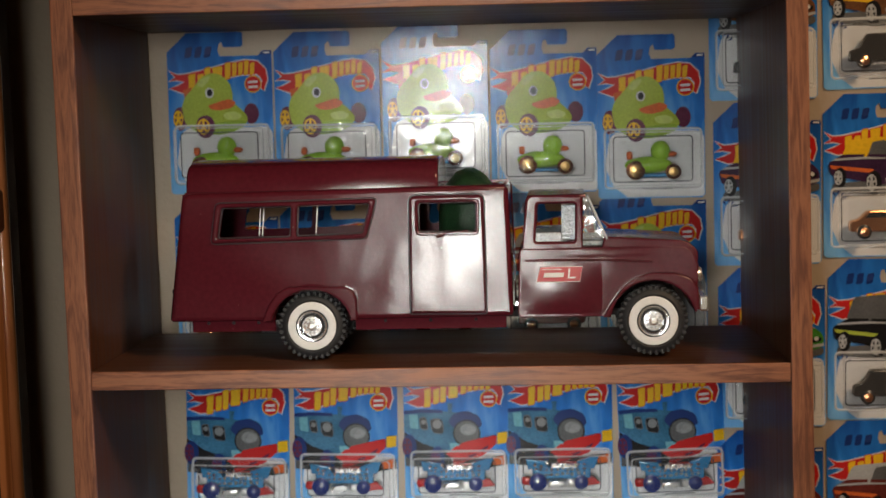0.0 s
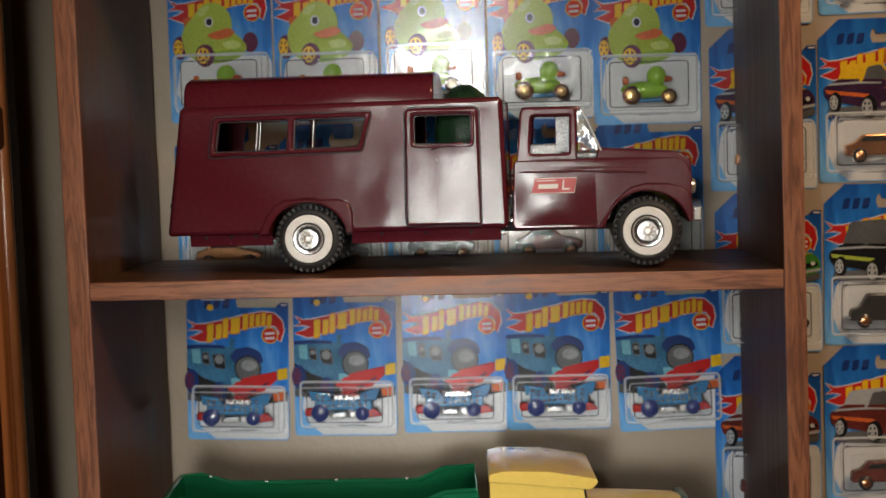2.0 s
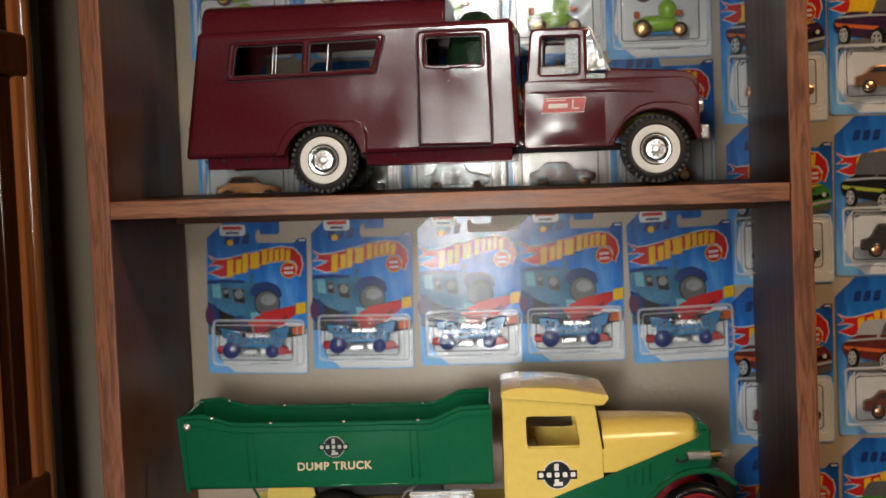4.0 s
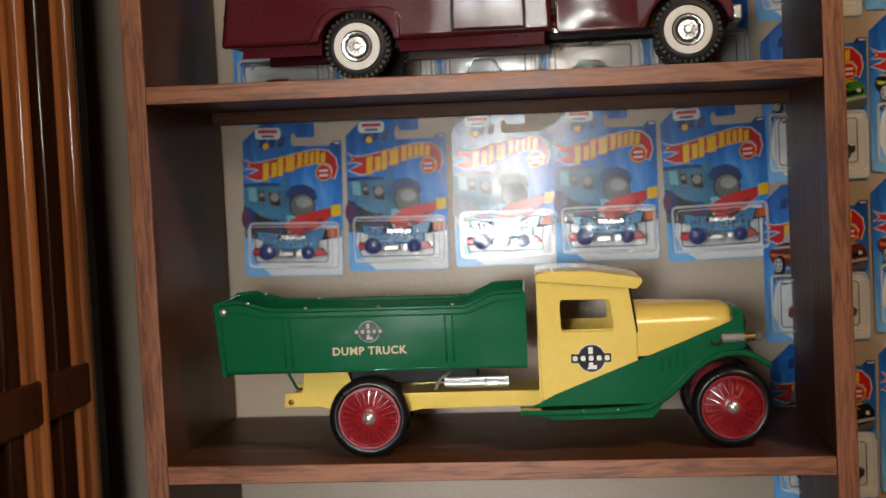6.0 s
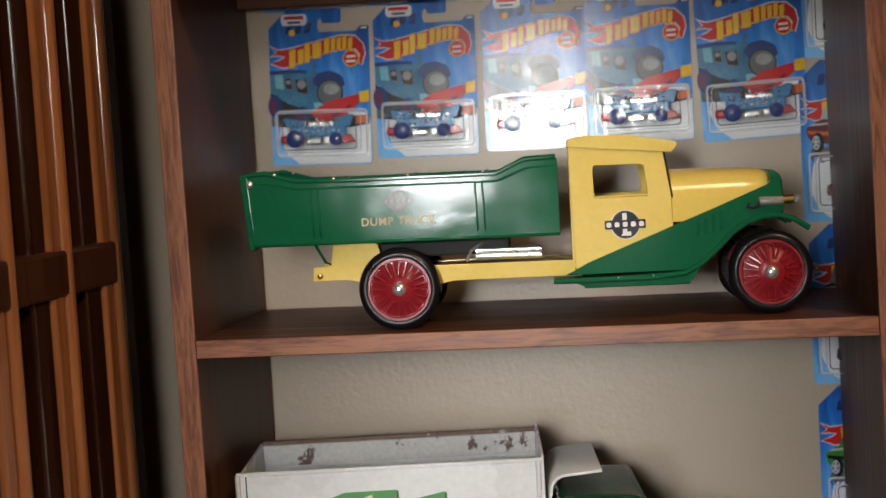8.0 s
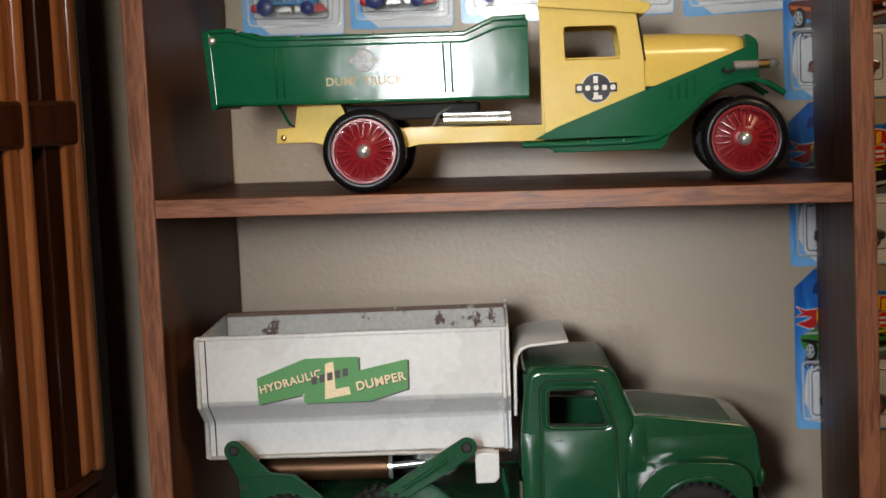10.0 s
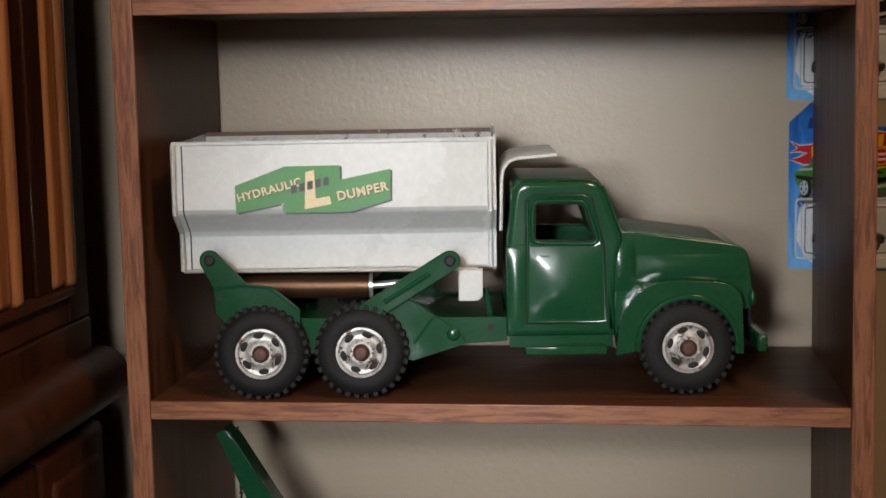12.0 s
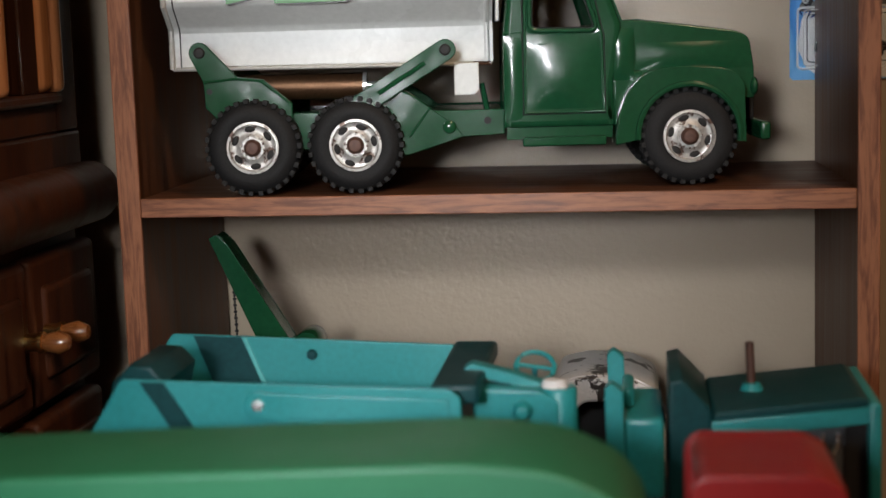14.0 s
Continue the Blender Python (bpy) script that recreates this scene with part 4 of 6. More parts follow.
    for x0, x1 in ((-0.110, -0.0345), (0.0375, 0.1715)):
        sk = A("skirt", box(x0, x1, 0.008, 0.011, -0.0075, 0.0052, 0.0008), M_MAROON)
        sk.rotation_euler.x = radians(11)
        for k in range(3):
            x = x0 + (x1 - x0) * (0.2 + 0.3 * k)
            A("bolt", ball(x, 0.0078, 0.0010, 0.0016, 0.0012, 0.0016, None, 8, 6), M_PIT, sk)
    A("skirt", box(-0.110, 0.1715, wide - 0.011, wide - 0.008, -0.0075, 0.0052, 0.0008), M_MAROON)
    A("chassis", box(-0.105, 0.325, 0.040, 0.084, 0.0, 0.007, 0.001), M_PIT)
    barrel = [(0.0085, 0.1180), (0.0090, 0.1275), (0.0125, 0.1365), (0.0200, 0.1425), (0.0330, 0.1458), (0.0620, 0.1472), (0.0910, 0.1458), (0.1040, 0.1425), (0.1115, 0.1365), (0.1150, 0.1275), (0.1155, 0.1180)]
    roof = prism(barrel, -0.1140, 0.1115, 0.0025, 3)
    bmesh.ops.rotate(roof, cent=(0, 0, 0), matrix=Matrix.Rotation(radians(90), 3, "Z"), verts=roof.verts)
    A("raised_roof", roof, M_MAROON, label="barrel-shaped raised roof of the camper")
    # cab
    fa = [(0.3 + 0.0372 * math.cos(radians(a)), -0.002 + 0.0372 * math.sin(radians(a))) for a in range(14, 171, 12)]
    low = [(0.1820, 0.0075), (0.1845, 0.0035), (0.2630, 0.0035)] + fa[::-1] + [(0.3385, 0.0075), (0.3400, 0.0480), (0.3355, 0.0590), (0.3280, 0.0640), (0.2620, 0.0640), (0.1860, 0.0645), (0.1840, 0.0620)]
    cab = A("cab", prism(low, 0.003, wide - 0.008, 0.0055, 4), M_MAROON, label="maroon cab with rounded bonnet")
    win = round_poly([(0.1985, 0.0700), (0.2330, 0.0695), (0.2338, 0.1030), (0.2008, 0.1032)], 0.002)
    up = round_poly([(0.1868, 0.0630), (0.2400, 0.0630), (0.2405, 0.1105), (0.1905, 0.1115)], [0, 0, 0.006, 0.007])
    for y in (0.006, wide - 0.015):
        A("cab_pillar_panel", prism(up, y, y + 0.0050, 0.0022, 3, holes=(win[::-1],)), M_MAROON, cab)
    A("cab_roof", box(0.1915, 0.2435, 0.0085, wide - 0.0135, 0.1065, 0.1113, 0.002, 2), M_MAROON, cab)
    A("cab_back", box(0.1875, 0.1905, 0.0085, wide - 0.0135, 0.064, 0.082), M_MAROON, cab)
    A("windscreen", prism([(0.2435, 0.1090), (0.2450, 0.1090), (0.2612, 0.0715), (0.2590, 0.0715)], 0.0085, wide - 0.0135), M_WINDOW, cab, "clear plastic windscreen").visible_shadow = False
    A("side_glass", prism([(0.2412, 0.1075), (0.2450, 0.1075), (0.2600, 0.0720), (0.2412, 0.0720)], 0.0088, 0.0094), M_CRINKLE, cab, "crinkled clear plastic corner of the windscreen").visible_shadow = False
    A("windscreen_trim", rod([(0.2445, 0.0075, 0.1100), (0.2520, 0.0055, 0.0930), (0.2612, 0.0055, 0.0715)], 0.0009, 8), M_PALEEDGE, cab)
    A("window_trim", box(0.2215, 0.2340, 0.0120, 0.0135, 0.0705, 0.1020, 0.0006), M_FOIL, cab, "crinkled silver window insert")
    A("dashboard", box(0.236, 0.258, 0.012, wide - 0.018, 0.064, 0.070, 0.002), M_FOIL, cab)
    A("seat", box(0.198, 0.226, 0.014, wide - 0.020, 0.064, 0.078, 0.002), M_FOIL, cab, "silver insert in the cab")
    bon = round_poly([(0.2560, 0.0620), (0.2585, 0.0738), (0.3300, 0.0690), (0.3400, 0.0600), (0.3400, 0.0500)], [0, 0.002, 0.006, 0.003, 0])
    A("bonnet", prism(bon, 0.006, wide - 0.011, 0.009, 5), M_MAROON, cab)
    A("door_skin", bulged(0.1850, 0.2560, 0.0065, 0.0535, 0.0030, 0.0022), M_MAROON, cab)
    A("shoulder", bulged(0.1860, 0.3330, 0.0535, 0.0645, 0.0036, 0.0010), M_MAROON, cab)
    A("belt_crease", rod([(0.1895, 0.0032, 0.0540), (0.235, 0.0026, 0.0538), (0.262, 0.0026, 0.0532), (0.300, 0.0032, 0.0510)], 0.0010, 8), M_MAROON, cab)
    ff = [(0.2565, 0.0040), (0.2650, 0.0180), (0.2740, 0.0300), (0.2850, 0.0385), (0.2980, 0.0420), (0.3200, 0.0415), (0.3320, 0.0370), (0.3390, 0.0290), (0.3400, 0.0090), (0.3362, 0.0090)] + fa + [(0.2635, 0.0035)]
    A("front_wheel_arch", soft_plate(ff, -0.0040, 0.0060, 0.0018, 4, ()), M_MAROON, cab)
    A("bumper", box(0.3395, 0.3480, -0.0005, wide - 0.003, 0.0070, 0.0205, 0.0022, 3), M_CHROME, label="chrome bumper")
    A("headlamp", lathe([(0, -0.004), (0.006, -0.003), (0.0072, 0.0), (0.0072, 0.004), (0, 0.004)], 0, 0, 20), M_CHROME).matrix_basis = pose(0.3405, 0.018, 0.0305 + 0.038, 0, 0, 90)
    A("grille", box(0.3390, 0.3415, 0.028, wide - 0.032, 0.022, 0.048, 0.001), M_CHROME)
    A("axle_hump", rod([(0.178, 0.06, 0.010), (0.19, 0.06, 0.010)], 0.006, 10), M_CHROME)
    # door badge: plain shapes
    badge = [(0.1990, 0.0355), (0.2368, 0.0355), (0.2392, 0.0480), (0.2028, 0.0480)]
    bd = A("badge", prism(grow(badge, 0.0006), 0.0004, 0.0031), M_DECALWHITE, cab)
    A("badge_field", prism(badge, 0.0000, 0.0006), M_DECALRED, bd)
    for x0, x1, z0, z1 in ((0.2050, 0.2225, 0.0392, 0.0432), (0.2035, 0.2205, 0.0458, 0.0466), (0.2262, 0.2277, 0.0380, 0.0465), (0.2277, 0.2325, 0.0380, 0.0394)):
        A("badge_bar", prism([(x0, z0), (x1, z0), (x1 + 0.0008, z1), (x0 + 0.0008, z1)], -0.0003, 0.0002), M_DECALWHITE, bd)
    # wheels
    for x, y, turn in ((0, -0.002, 1), (0.3, -0.002, 1), (0, wide - 0.017, -1), (0.3, wide - 0.017, -1)):
        w = A("wheel", lathe([(0.021, 0), (0.021, 0.016), (0, 0.016)], 0, 0, 24), M_PIT)
        w.matrix_basis = pose(x, y if turn > 0 else y + 0.017, t.r, 0, 17 * x * 50, 0 if turn > 0 else 180)
        A("tyre", tyre_mesh(0, 0, 0, 0.017, 0.0292, 0.020), M_RUBBER, w)
        tread(t, w, 0.017, 0.0292, 34, 0.0012, M_RUBBER)
        A("whitewall", lathe([(0.0212, -0.0003), (0.0215, -0.0010), (0.0205, -0.0016), (0.0150, -0.0016), (0.0142, -0.0008), (0.0138, 0.0015)], 0, 0, 48), M_WHITEWALL, w)
        A("hubcap", lathe([(0.0141, 0.0010), (0.0133, -0.0018), (0.0121, -0.0016), (0.0112, 0.0003), (0.0090, 0.0006), (0.0084, -0.0014), (0.0045, -0.0016), (0.0040, -0.0030), (0.0022, -0.0036), (0, -0.0036)], 0, 0, 32), M_CHROME, w, "chrome hubcap")
        A("hub_groove", lathe([(0.0145, -0.0014), (0.0143, -0.0019), (0.0135, -0.0019), (0.0133, -0.0014)], 0, 0, 32), M_PIT, w, "dark ring")
        A("hub_groove", lathe([(0.0110, 0.0001), (0.0107, -0.0004), (0.0094, -0.0004), (0.0091, 0.0001)], 0, 0, 32), M_PIT, w, "dark ring")
        for k in range(10):
            a = 2 * math.pi * k / 10
            A("lug", ball(0.0060 * math.cos(a), -0.0018, 0.0060 * math.sin(a), 0.0011, 0.0012, 0.0011, None, 8, 5), M_CHROME, w)
    A("axle", rod([(0, 0.004, 0), (0, wide - 0.004, 0)], 0.0025), M_PIT)
    A("axle", rod([(0.3, 0.004, 0), (0.3, wide - 0.004, 0)], 0.0025), M_PIT)
    return t


camper_truck()

M_BUMPY = paint("bumpy_green", (0.016, 0.050, 0.020), 0.35, grain=0.7, bump=0.9, scale=110, chips=(0.22, 0.26, 0.03), chip_amount=0.06, chip_scale=16)


def gourd():
    bm = bmesh.new()
    bmesh.ops.create_uvsphere(bm, u_segments=64, v_segments=40, radius=1)
    for v in bm.verts:
        d = v.co.normalized()
        bump = 0.035 * max(0, noise.noise(d * 9)) + 0.03 * noise.noise(d * 2.5)
        v.co = Vector((d.x * 0.029, d.y * 0.041, d.z * 0.049)) * (1 + bump)
    ob = part("gourd", bm, M_BUMPY)
    ob.location = (0.329, 0.107, 0.1145)
    return tagged(ob, "bumpy dark green gourd with a yellow patch inside the camper", "gourd")


gourd()

# ---- green and yellow dump truck on the middle shelf ----
M_GREEN = paint("green_enamel", (0.006, 0.105, 0.045), 0.11, grain=0.07, bump=0.05, dent=0.10, scale=30, spec=0.36)
M_YEL = paint("yellow_enamel", (0.76, 0.56, 0.13), 0.16, grain=0.05, bump=0.05, dent=0.12, scale=30, coat=0.2, spec=0.35)
M_WHEELRED = paint("wheel_red", (0.26, 0.010, 0.016), 0.28, grain=0.1, coat=0.3)
M_TYREBLK = paint("smooth_tyre", (0.006, 0.006, 0.007), 0.30, grain=0.2, bump=0.05, spec=0.35)
M_DECALDARKRING = paint("decal_ring", (0.05, 0.045, 0.03), 0.4)
M_DIMINK = paint("badge_grey_ink", (0.36, 0.38, 0.33), 0.5, spec=0.2)
M_GOLD = paint("lettering_cream", (0.58, 0.50, 0.33), 0.55, spec=0.2)


def round_badge(t, parent, x, z, y, r, ink=None):
    ink = ink or M_DECALWHITE
    b = t.add("badge", prism(disc(x, z, r, 32), y - 0.0004, y + 0.0003), ink, parent)
    t.add("badge_ring", prism(disc(x, z, r * 0.95, 32), y - 0.0007, y - 0.0003), M_DECALDARKRING, b)
    t.add("badge_field", prism(disc(x, z, r * 0.88, 32), y - 0.0010, y - 0.0006), M_BLACK, b)
    t.add("badge_bar", prism([(x - r * 0.32, z - r * 0.75), (x + r * 0.36, z - r * 0.75), (x + r * 0.36, z - r * 0.48), (x + r * 0.1, z - r * 0.48), (x + r * 0.1, z + r * 0.78), (x - r * 0.2, z + r * 0.78), (x - r * 0.2, z - r * 0.55)], y - 0.0013, y - 0.0009), ink, b)
    for k in range(5):
        x0 = x - r * 1.32 + k * r * 0.55
        t.add("badge_block_edge", prism([(x0 - r * 0.07, z - r * 0.28), (x0 + r * 0.47, z - r * 0.28), (x0 + r * 0.47, z + r * 0.32), (x0 - r * 0.07, z + r * 0.32)], y - 0.0016, y - 0.0012), M_BLACK, b)
        t.add("badge_block", prism(round_poly([(x0 + r * 0.03, z - r * 0.15), (x0 + r * 0.36, z - r * 0.15), (x0 + r * 0.36, z + r * 0.19), (x0 + r * 0.03, z + r * 0.19)], r * 0.1, 2), y - 0.0019, y - 0.0014), ink, b)


def yellow_truck():
    t = Truck("dump_truck", pose(0.184, 0.0315, -0.3472, 0, 0.55, 3.3), 0.0372, "green and yellow steel toy dump truck with red wheels")
    A = t.add
    wide = 0.112
    # tipping body
    side = [(-0.1325, 0.0445), (-0.1375, 0.1075), (-0.1165, 0.1092), (-0.0900, 0.1005), (0.0915, 0.0985), (0.1170, 0.1098), (0.1440, 0.1108), (0.1472, 0.1080), (0.1470, 0.0422)]
    bed = A("tipper_body", prism(side, 0.004, 0.006, 0.0006), M_GREEN, label="green steel tipper body with rolled rim")
    A("far_side", prism(side, wide - 0.006, wide - 0.004, 0.0006), M_GREEN, bed)
    A("bed_floor", box(-0.133, 0.146, 0.006, wide - 0.006, 0.0430, 0.0455), M_GREEN, bed)
    A("headboard", box(0.1445, 0.1470, 0.006, wide - 0.006, 0.0430, 0.1105, 0.0008), M_GREEN, bed)
    tail = round_poly([(-0.1345, 0.0405), (-0.1300, 0.0405), (-0.1345, 0.1095), (-0.1405, 0.1095)], 0.0015)
    A("tailgate", prism(tail, 0.001, wide - 0.001, 0.001), M_GREEN, bed)
    A("hinge_bolt", ball(-0.1315, 0.0025, 0.1010, 0.0035, 0.0022, 0.0035), M_CHROME, bed, "chrome hinge bolt")
    for y in (0.0045, wide - 0.0045):
        rim = [(-0.1375, y, 0.1085), (-0.1170, y, 0.1100), (-0.0900, y + 0.0010, 0.1015), (-0.05, y, 0.1005), (0.0915, y, 0.0995), (0.1170, y, 0.1108), (0.1455, y, 0.1118)]
        A("rolled_rim", rod(rim, 0.0024, 10), M_GREEN, bed)
        for x, z in ((-0.1085, 0.1085), (-0.055, 0.1025), (0.012, 0.1020), (0.080, 0.1015)):
            A("rim_rivet", ball(x, y - 0.0012, z, 0.0022, 0.0018, 0.0014, None, 10, 6), M_CHROME, bed)
    crease = [(-0.1290, 0.1010), (-0.1160, 0.1008), (-0.0890, 0.0945), (0.0925, 0.0925), (0.1190, 0.1030), (0.1455, 0.1045)]
    A("rim_crease", rod([(x, 0.0042, z) for x, z in crease], 0.0010, 8), M_GREEN, bed)
    for x in (-0.0755, -0.0690, 0.0735, 0.0800):
        A("pressed_rib", rod([(x, 0.0042, 0.049), (x - 0.001, 0.0042, 0.0935)], 0.0010, 8), M_GREEN, bed)
    A("lower_seam", rod([(-0.1325, 0.0045, 0.0445), (0.1465, 0.0045, 0.0425)], 0.0015, 8), M_GREEN, bed)
    round_badge(t, bed, 0.0024, 0.0790, 0.0038, 0.0098, M_DIMINK)
    text_plate("DUMP TRUCK", 0.0101, 0.0002, M_GOLD, "lettering", bed, pose(0.0021, 0.0037, 0.0612, 90, 0, 0))
    # chassis
    rail = [(-0.0815, 0.0085), (-0.0800, 0.0215), (-0.0640, 0.0225), (-0.0610, 0.0425), (-0.0215, 0.0420), (-0.0120, 0.0190), (0.1590, 0.0175), (0.1590, 0.0035), (0.0480, 0.0035), (0.0380, 0.0015), (-0.0344, 0.0045), (-0.0480, 0.0085)]
    ch = A("chassis", prism(rail, 0.020, 0.0225, 0.0006), M_YEL, label="yellow pressed-steel chassis")
    A("far_rail", prism(rail, wide - 0.0225, wide - 0.020, 0.0006), M_YEL, ch)
    A("deck", box(0.0, 0.159, 0.0225, wide - 0.0225, 0.0150, 0.0175), M_YEL, ch)
    A("cross_plate", box(-0.0795, -0.0640, 0.0225, wide - 0.0225, 0.0105, 0.0130), M_YEL, ch)
    A("rail_bolt", ball(-0.0745, 0.0195, 0.0135, 0.0028, 0.0014, 0.0028, None, 12, 8), M_BRASS, ch)
    A("lift_cylinder", rod([(0.0690, 0.034, 0.0245), (0.1290, 0.034, 0.0235)], 0.0042, 14), M_CHROME, label="bright lift cylinder")
    A("lift_rod", rod([(0.0690, 0.030, 0.0295), (0.1290, 0.030, 0.0290)], 0.0022, 10), M_CHROME)
    A("lift_lever", rod([(0.0600, 0.029, 0.0195), (0.0650, 0.029, 0.0300), (0.0700, 0.029, 0.0330), (0.0850, 0.05, 0.0420)], 0.0016, 8), M_CHROME)
    A("tailgate_strut", rod([(-0.0800, 0.03, 0.0440), (-0.0700, 0.03, 0.0250), (-0.0660, 0.04, 0.0225)], 0.0013, 8), M_GREEN)
    A("underbody", box(-0.02, 0.10, 0.035, wide - 0.035, 0.026, 0.040, 0.002), M_PIT)
    # cab
    win = round_poly([(0.1785, 0.0742), (0.2265, 0.0740), (0.2232, 0.1012), (0.1780, 0.1018)], 0.004)
    cabside = [(0.1595, 0.0105), (0.1568, 0.1240), (0.2405, 0.1130), (0.2470, 0.0700), (0.2480, 0.0105)]
    cab = A("cab", prism(cabside, 0.003, 0.005, 0.0006, holes=(win[::-1],)), M_YEL, label="yellow cab with open window")
    A("far_cab_side", prism(cabside, wide - 0.005, wide - 0.003, 0.0006, holes=(win[::-1],)), M_YEL, cab)
    A("cab_back", box(0.1570, 0.1592, 0.005, wide - 0.005, 0.011, 0.1235), M_YEL, cab)
    A("cab_floor", box(0.159, 0.247, 0.005, wide - 0.005, 0.012, 0.015), M_YEL, cab)
    A("seat", box(0.162, 0.190, 0.008, wide - 0.008, 0.060, 0.066, 0.002), M_YEL, cab)
    A("dash_panel", box(0.2440, 0.2468, 0.005, wide - 0.005, 0.015, 0.0800), M_YEL, cab)
    roof = round_poly([(0.1560, 0.1195), (0.1562, 0.1262), (0.1700, 0.1290), (0.2100, 0.1275), (0.2525, 0.1200), (0.2540, 0.1165), (0.2480, 0.1100), (0.2400, 0.1110)], [0.001, 0.003, 0.004, 0.004, 0.003, 0.002, 0.002, 0.001])
    A("roof", prism(roof, 0.0, wide, 0.0028, 3), M_YEL, cab, "yellow roof with sun visor")
    round_badge(t, cab, 0.2052, 0.0479, 0.0026, 0.0132)
    A("windscreen_post", rod([(0.2415, 0.006, 0.1120), (0.2475, 0.006, 0.0700)], 0.0012, 8), M_PIT, cab)
    A("window_sill", rod([(0.1790, 0.0032, 0.0736), (0.2262, 0.0032, 0.0734)], 0.0012, 8), M_YEL, cab)
    # bonnet: tapered, rounded top
    bm = bmesh.new()
    rows = []
    for x, half, top, drop in ((0.2475, 0.050, 0.0945, 0.0), (0.2800, 0.045, 0.0940, 0.0), (0.3100, 0.040, 0.0928, 0.0), (0.3290, 0.037, 0.0915, 0.0), (0.3365, 0.034, 0.0885, 0.0)):
        row = []
        for k in range(17):
            a = math.pi * k / 16
            c, s = math.cos(a), math.sin(a)
            y = 0.5 * wide - half * math.copysign(abs(c) ** 0.6, c)
            z = 0.048 + (top - 0.048) * abs(s) ** 0.55
            row.append(bm.verts.new((x, y, z)))
        rows.append(row)
    for a, b in zip(rows, rows[1:]):
        for k in range(16):
            bm.faces.new((a[k], a[k + 1], b[k + 1], b[k]))
    bm.faces.new(rows[-1])
    bon = A("bonnet", bm, M_YEL, label="rounded yellow bonnet")
    apron = [(0.1500, 0.0050), (0.1706, 0.0155), (0.2475, 0.0450), (0.2900, 0.0612), (0.3323, 0.0780), (0.3370, 0.0840), (0.3430, 0.0850), (0.3450, 0.0540), (0.3300, 0.0480), (0.3060, 0.0400), (0.2850, 0.0210), (0.2626, 0.0050)]
    ap = A("side_apron", prism(apron, 0.0008, 0.0032, 0.0006), M_GREEN, label="green lower side panel")
    A("far_side_apron", prism(apron, wide - 0.0032, wide - 0.0008, 0.0006), M_GREEN)
    A("radiator_shell", prism(round_poly([(0.3350, 0.0500), (0.3455, 0.0500), (0.3455, 0.0850), (0.3400, 0.0895), (0.3350, 0.0905)], 0.002), 0.018, wide - 0.018, 0.004, 3), M_GREEN)
    A("radiator_side", box(0.3345, 0.3450, 0.0030, wide - 0.003, 0.0485, 0.0835, 0.003), M_GREEN)
    for k in range(4):
        x = 0.2690 + 0.0068 * k
        A("louvre", rod([(x, 0.0005, 0.0345 + 0.0012 * k), (x + 0.0004, 0.0, 0.0470 + 0.003 * k)], 0.0011, 8), M_GREEN, ap)
    top = [(0.1390, 0.0025), (0.1700, 0.0020), (0.2300, 0.0022), (0.2560, 0.0050), (0.2700, 0.0125), (0.2850, 0.0255), (0.2980, 0.0385), (0.3100, 0.0465), (0.3240, 0.0510), (0.3390, 0.0520), (0.3520, 0.0480), (0.3650, 0.0392)]
    for y0, y1 in ((-0.010, 0.022), (wide - 0.022, wide + 0.010)):
        fe = A("fender", ribbon(top, 0.0022, y0, y1, 0.0008), M_GREEN, label="green swept fender with running board")
        edge = y0 + 0.0008 if y0 < 0 else y1 - 0.0008
        A("fender_lip", rod([(x, edge, z - 0.0016) for x, z in top], 0.0026, 10), M_GREEN, fe)
        A("step", box(0.1660, 0.2600, y0 + 0.002, y0 + 0.020, -0.0068, -0.0032, 0.0010), M_GREEN, fe)
        for x in (0.1960, 0.2270):
            A("rivet", ball(x, edge - 0.0012, 0.0010, 0.0018, 0.0012, 0.0018, None, 8, 6), M_CHROME, fe)
        A("fender_skirt", prism([(0.150, 0.0022), (0.262, 0.0045), (0.270, 0.010), (0.262, -0.0035), (0.165, -0.0045)], edge + 0.0012, edge + 0.0025), M_GREEN, fe)
    # lamp: spring, brass collar and glass bulb
    for y in (-0.002, wide + 0.002):
        lamp = A("headlamp", rod([(0.3230 + 0.0215 * k / 90, y + 0.0036 * math.cos(k * 0.7), 0.0628 + 0.0036 * math.sin(k * 0.7)) for k in range(91)], 0.0010, 6), M_CHROME, label="spring lamp with a glass bulb")
        A("lamp_core", rod([(0.3230, y, 0.0628), (0.3440, y, 0.0632)], 0.0030, 10), M_PIT, lamp)
        A("collar", rod([(0.3440, y, 0.0632), (0.3530, y, 0.0636)], 0.0040, 14), M_BRASS, lamp)
        A("bulb", ball(0.3565, y, 0.0638, 0.0055, 0.0048, 0.0048), M_WINDOW, lamp)
        A("bracket", rod([(0.3150, y, 0.0615), (0.3130, y, 0.0590), (0.3180, y, 0.0575), (0.3250, y, 0.0600)], 0.0013, 8), M_PIT, lamp)
    # wheels
    for x, z, y, turn in ((0, 0, -0.003, 1), (0.3315, 0, -0.004, 1), (0, 0, wide - 0.015, -1), (0.3315, 0, wide - 0.014, -1)):
        w = A("wheel", lathe([(0.0285, 0.002), (0.0285, 0.016), (0, 0.016)], 0, 0, 32), M_WHEELRED)
        w.matrix_basis = pose(x, y if turn > 0 else y + 0.018, t.r + z, 0, 10 + 60 * x, 0 if turn > 0 else 180)
        A("tyre", tyre_mesh(0, 0, 0, 0.018, 0.0372, 0.0275), M_TYREBLK, w)
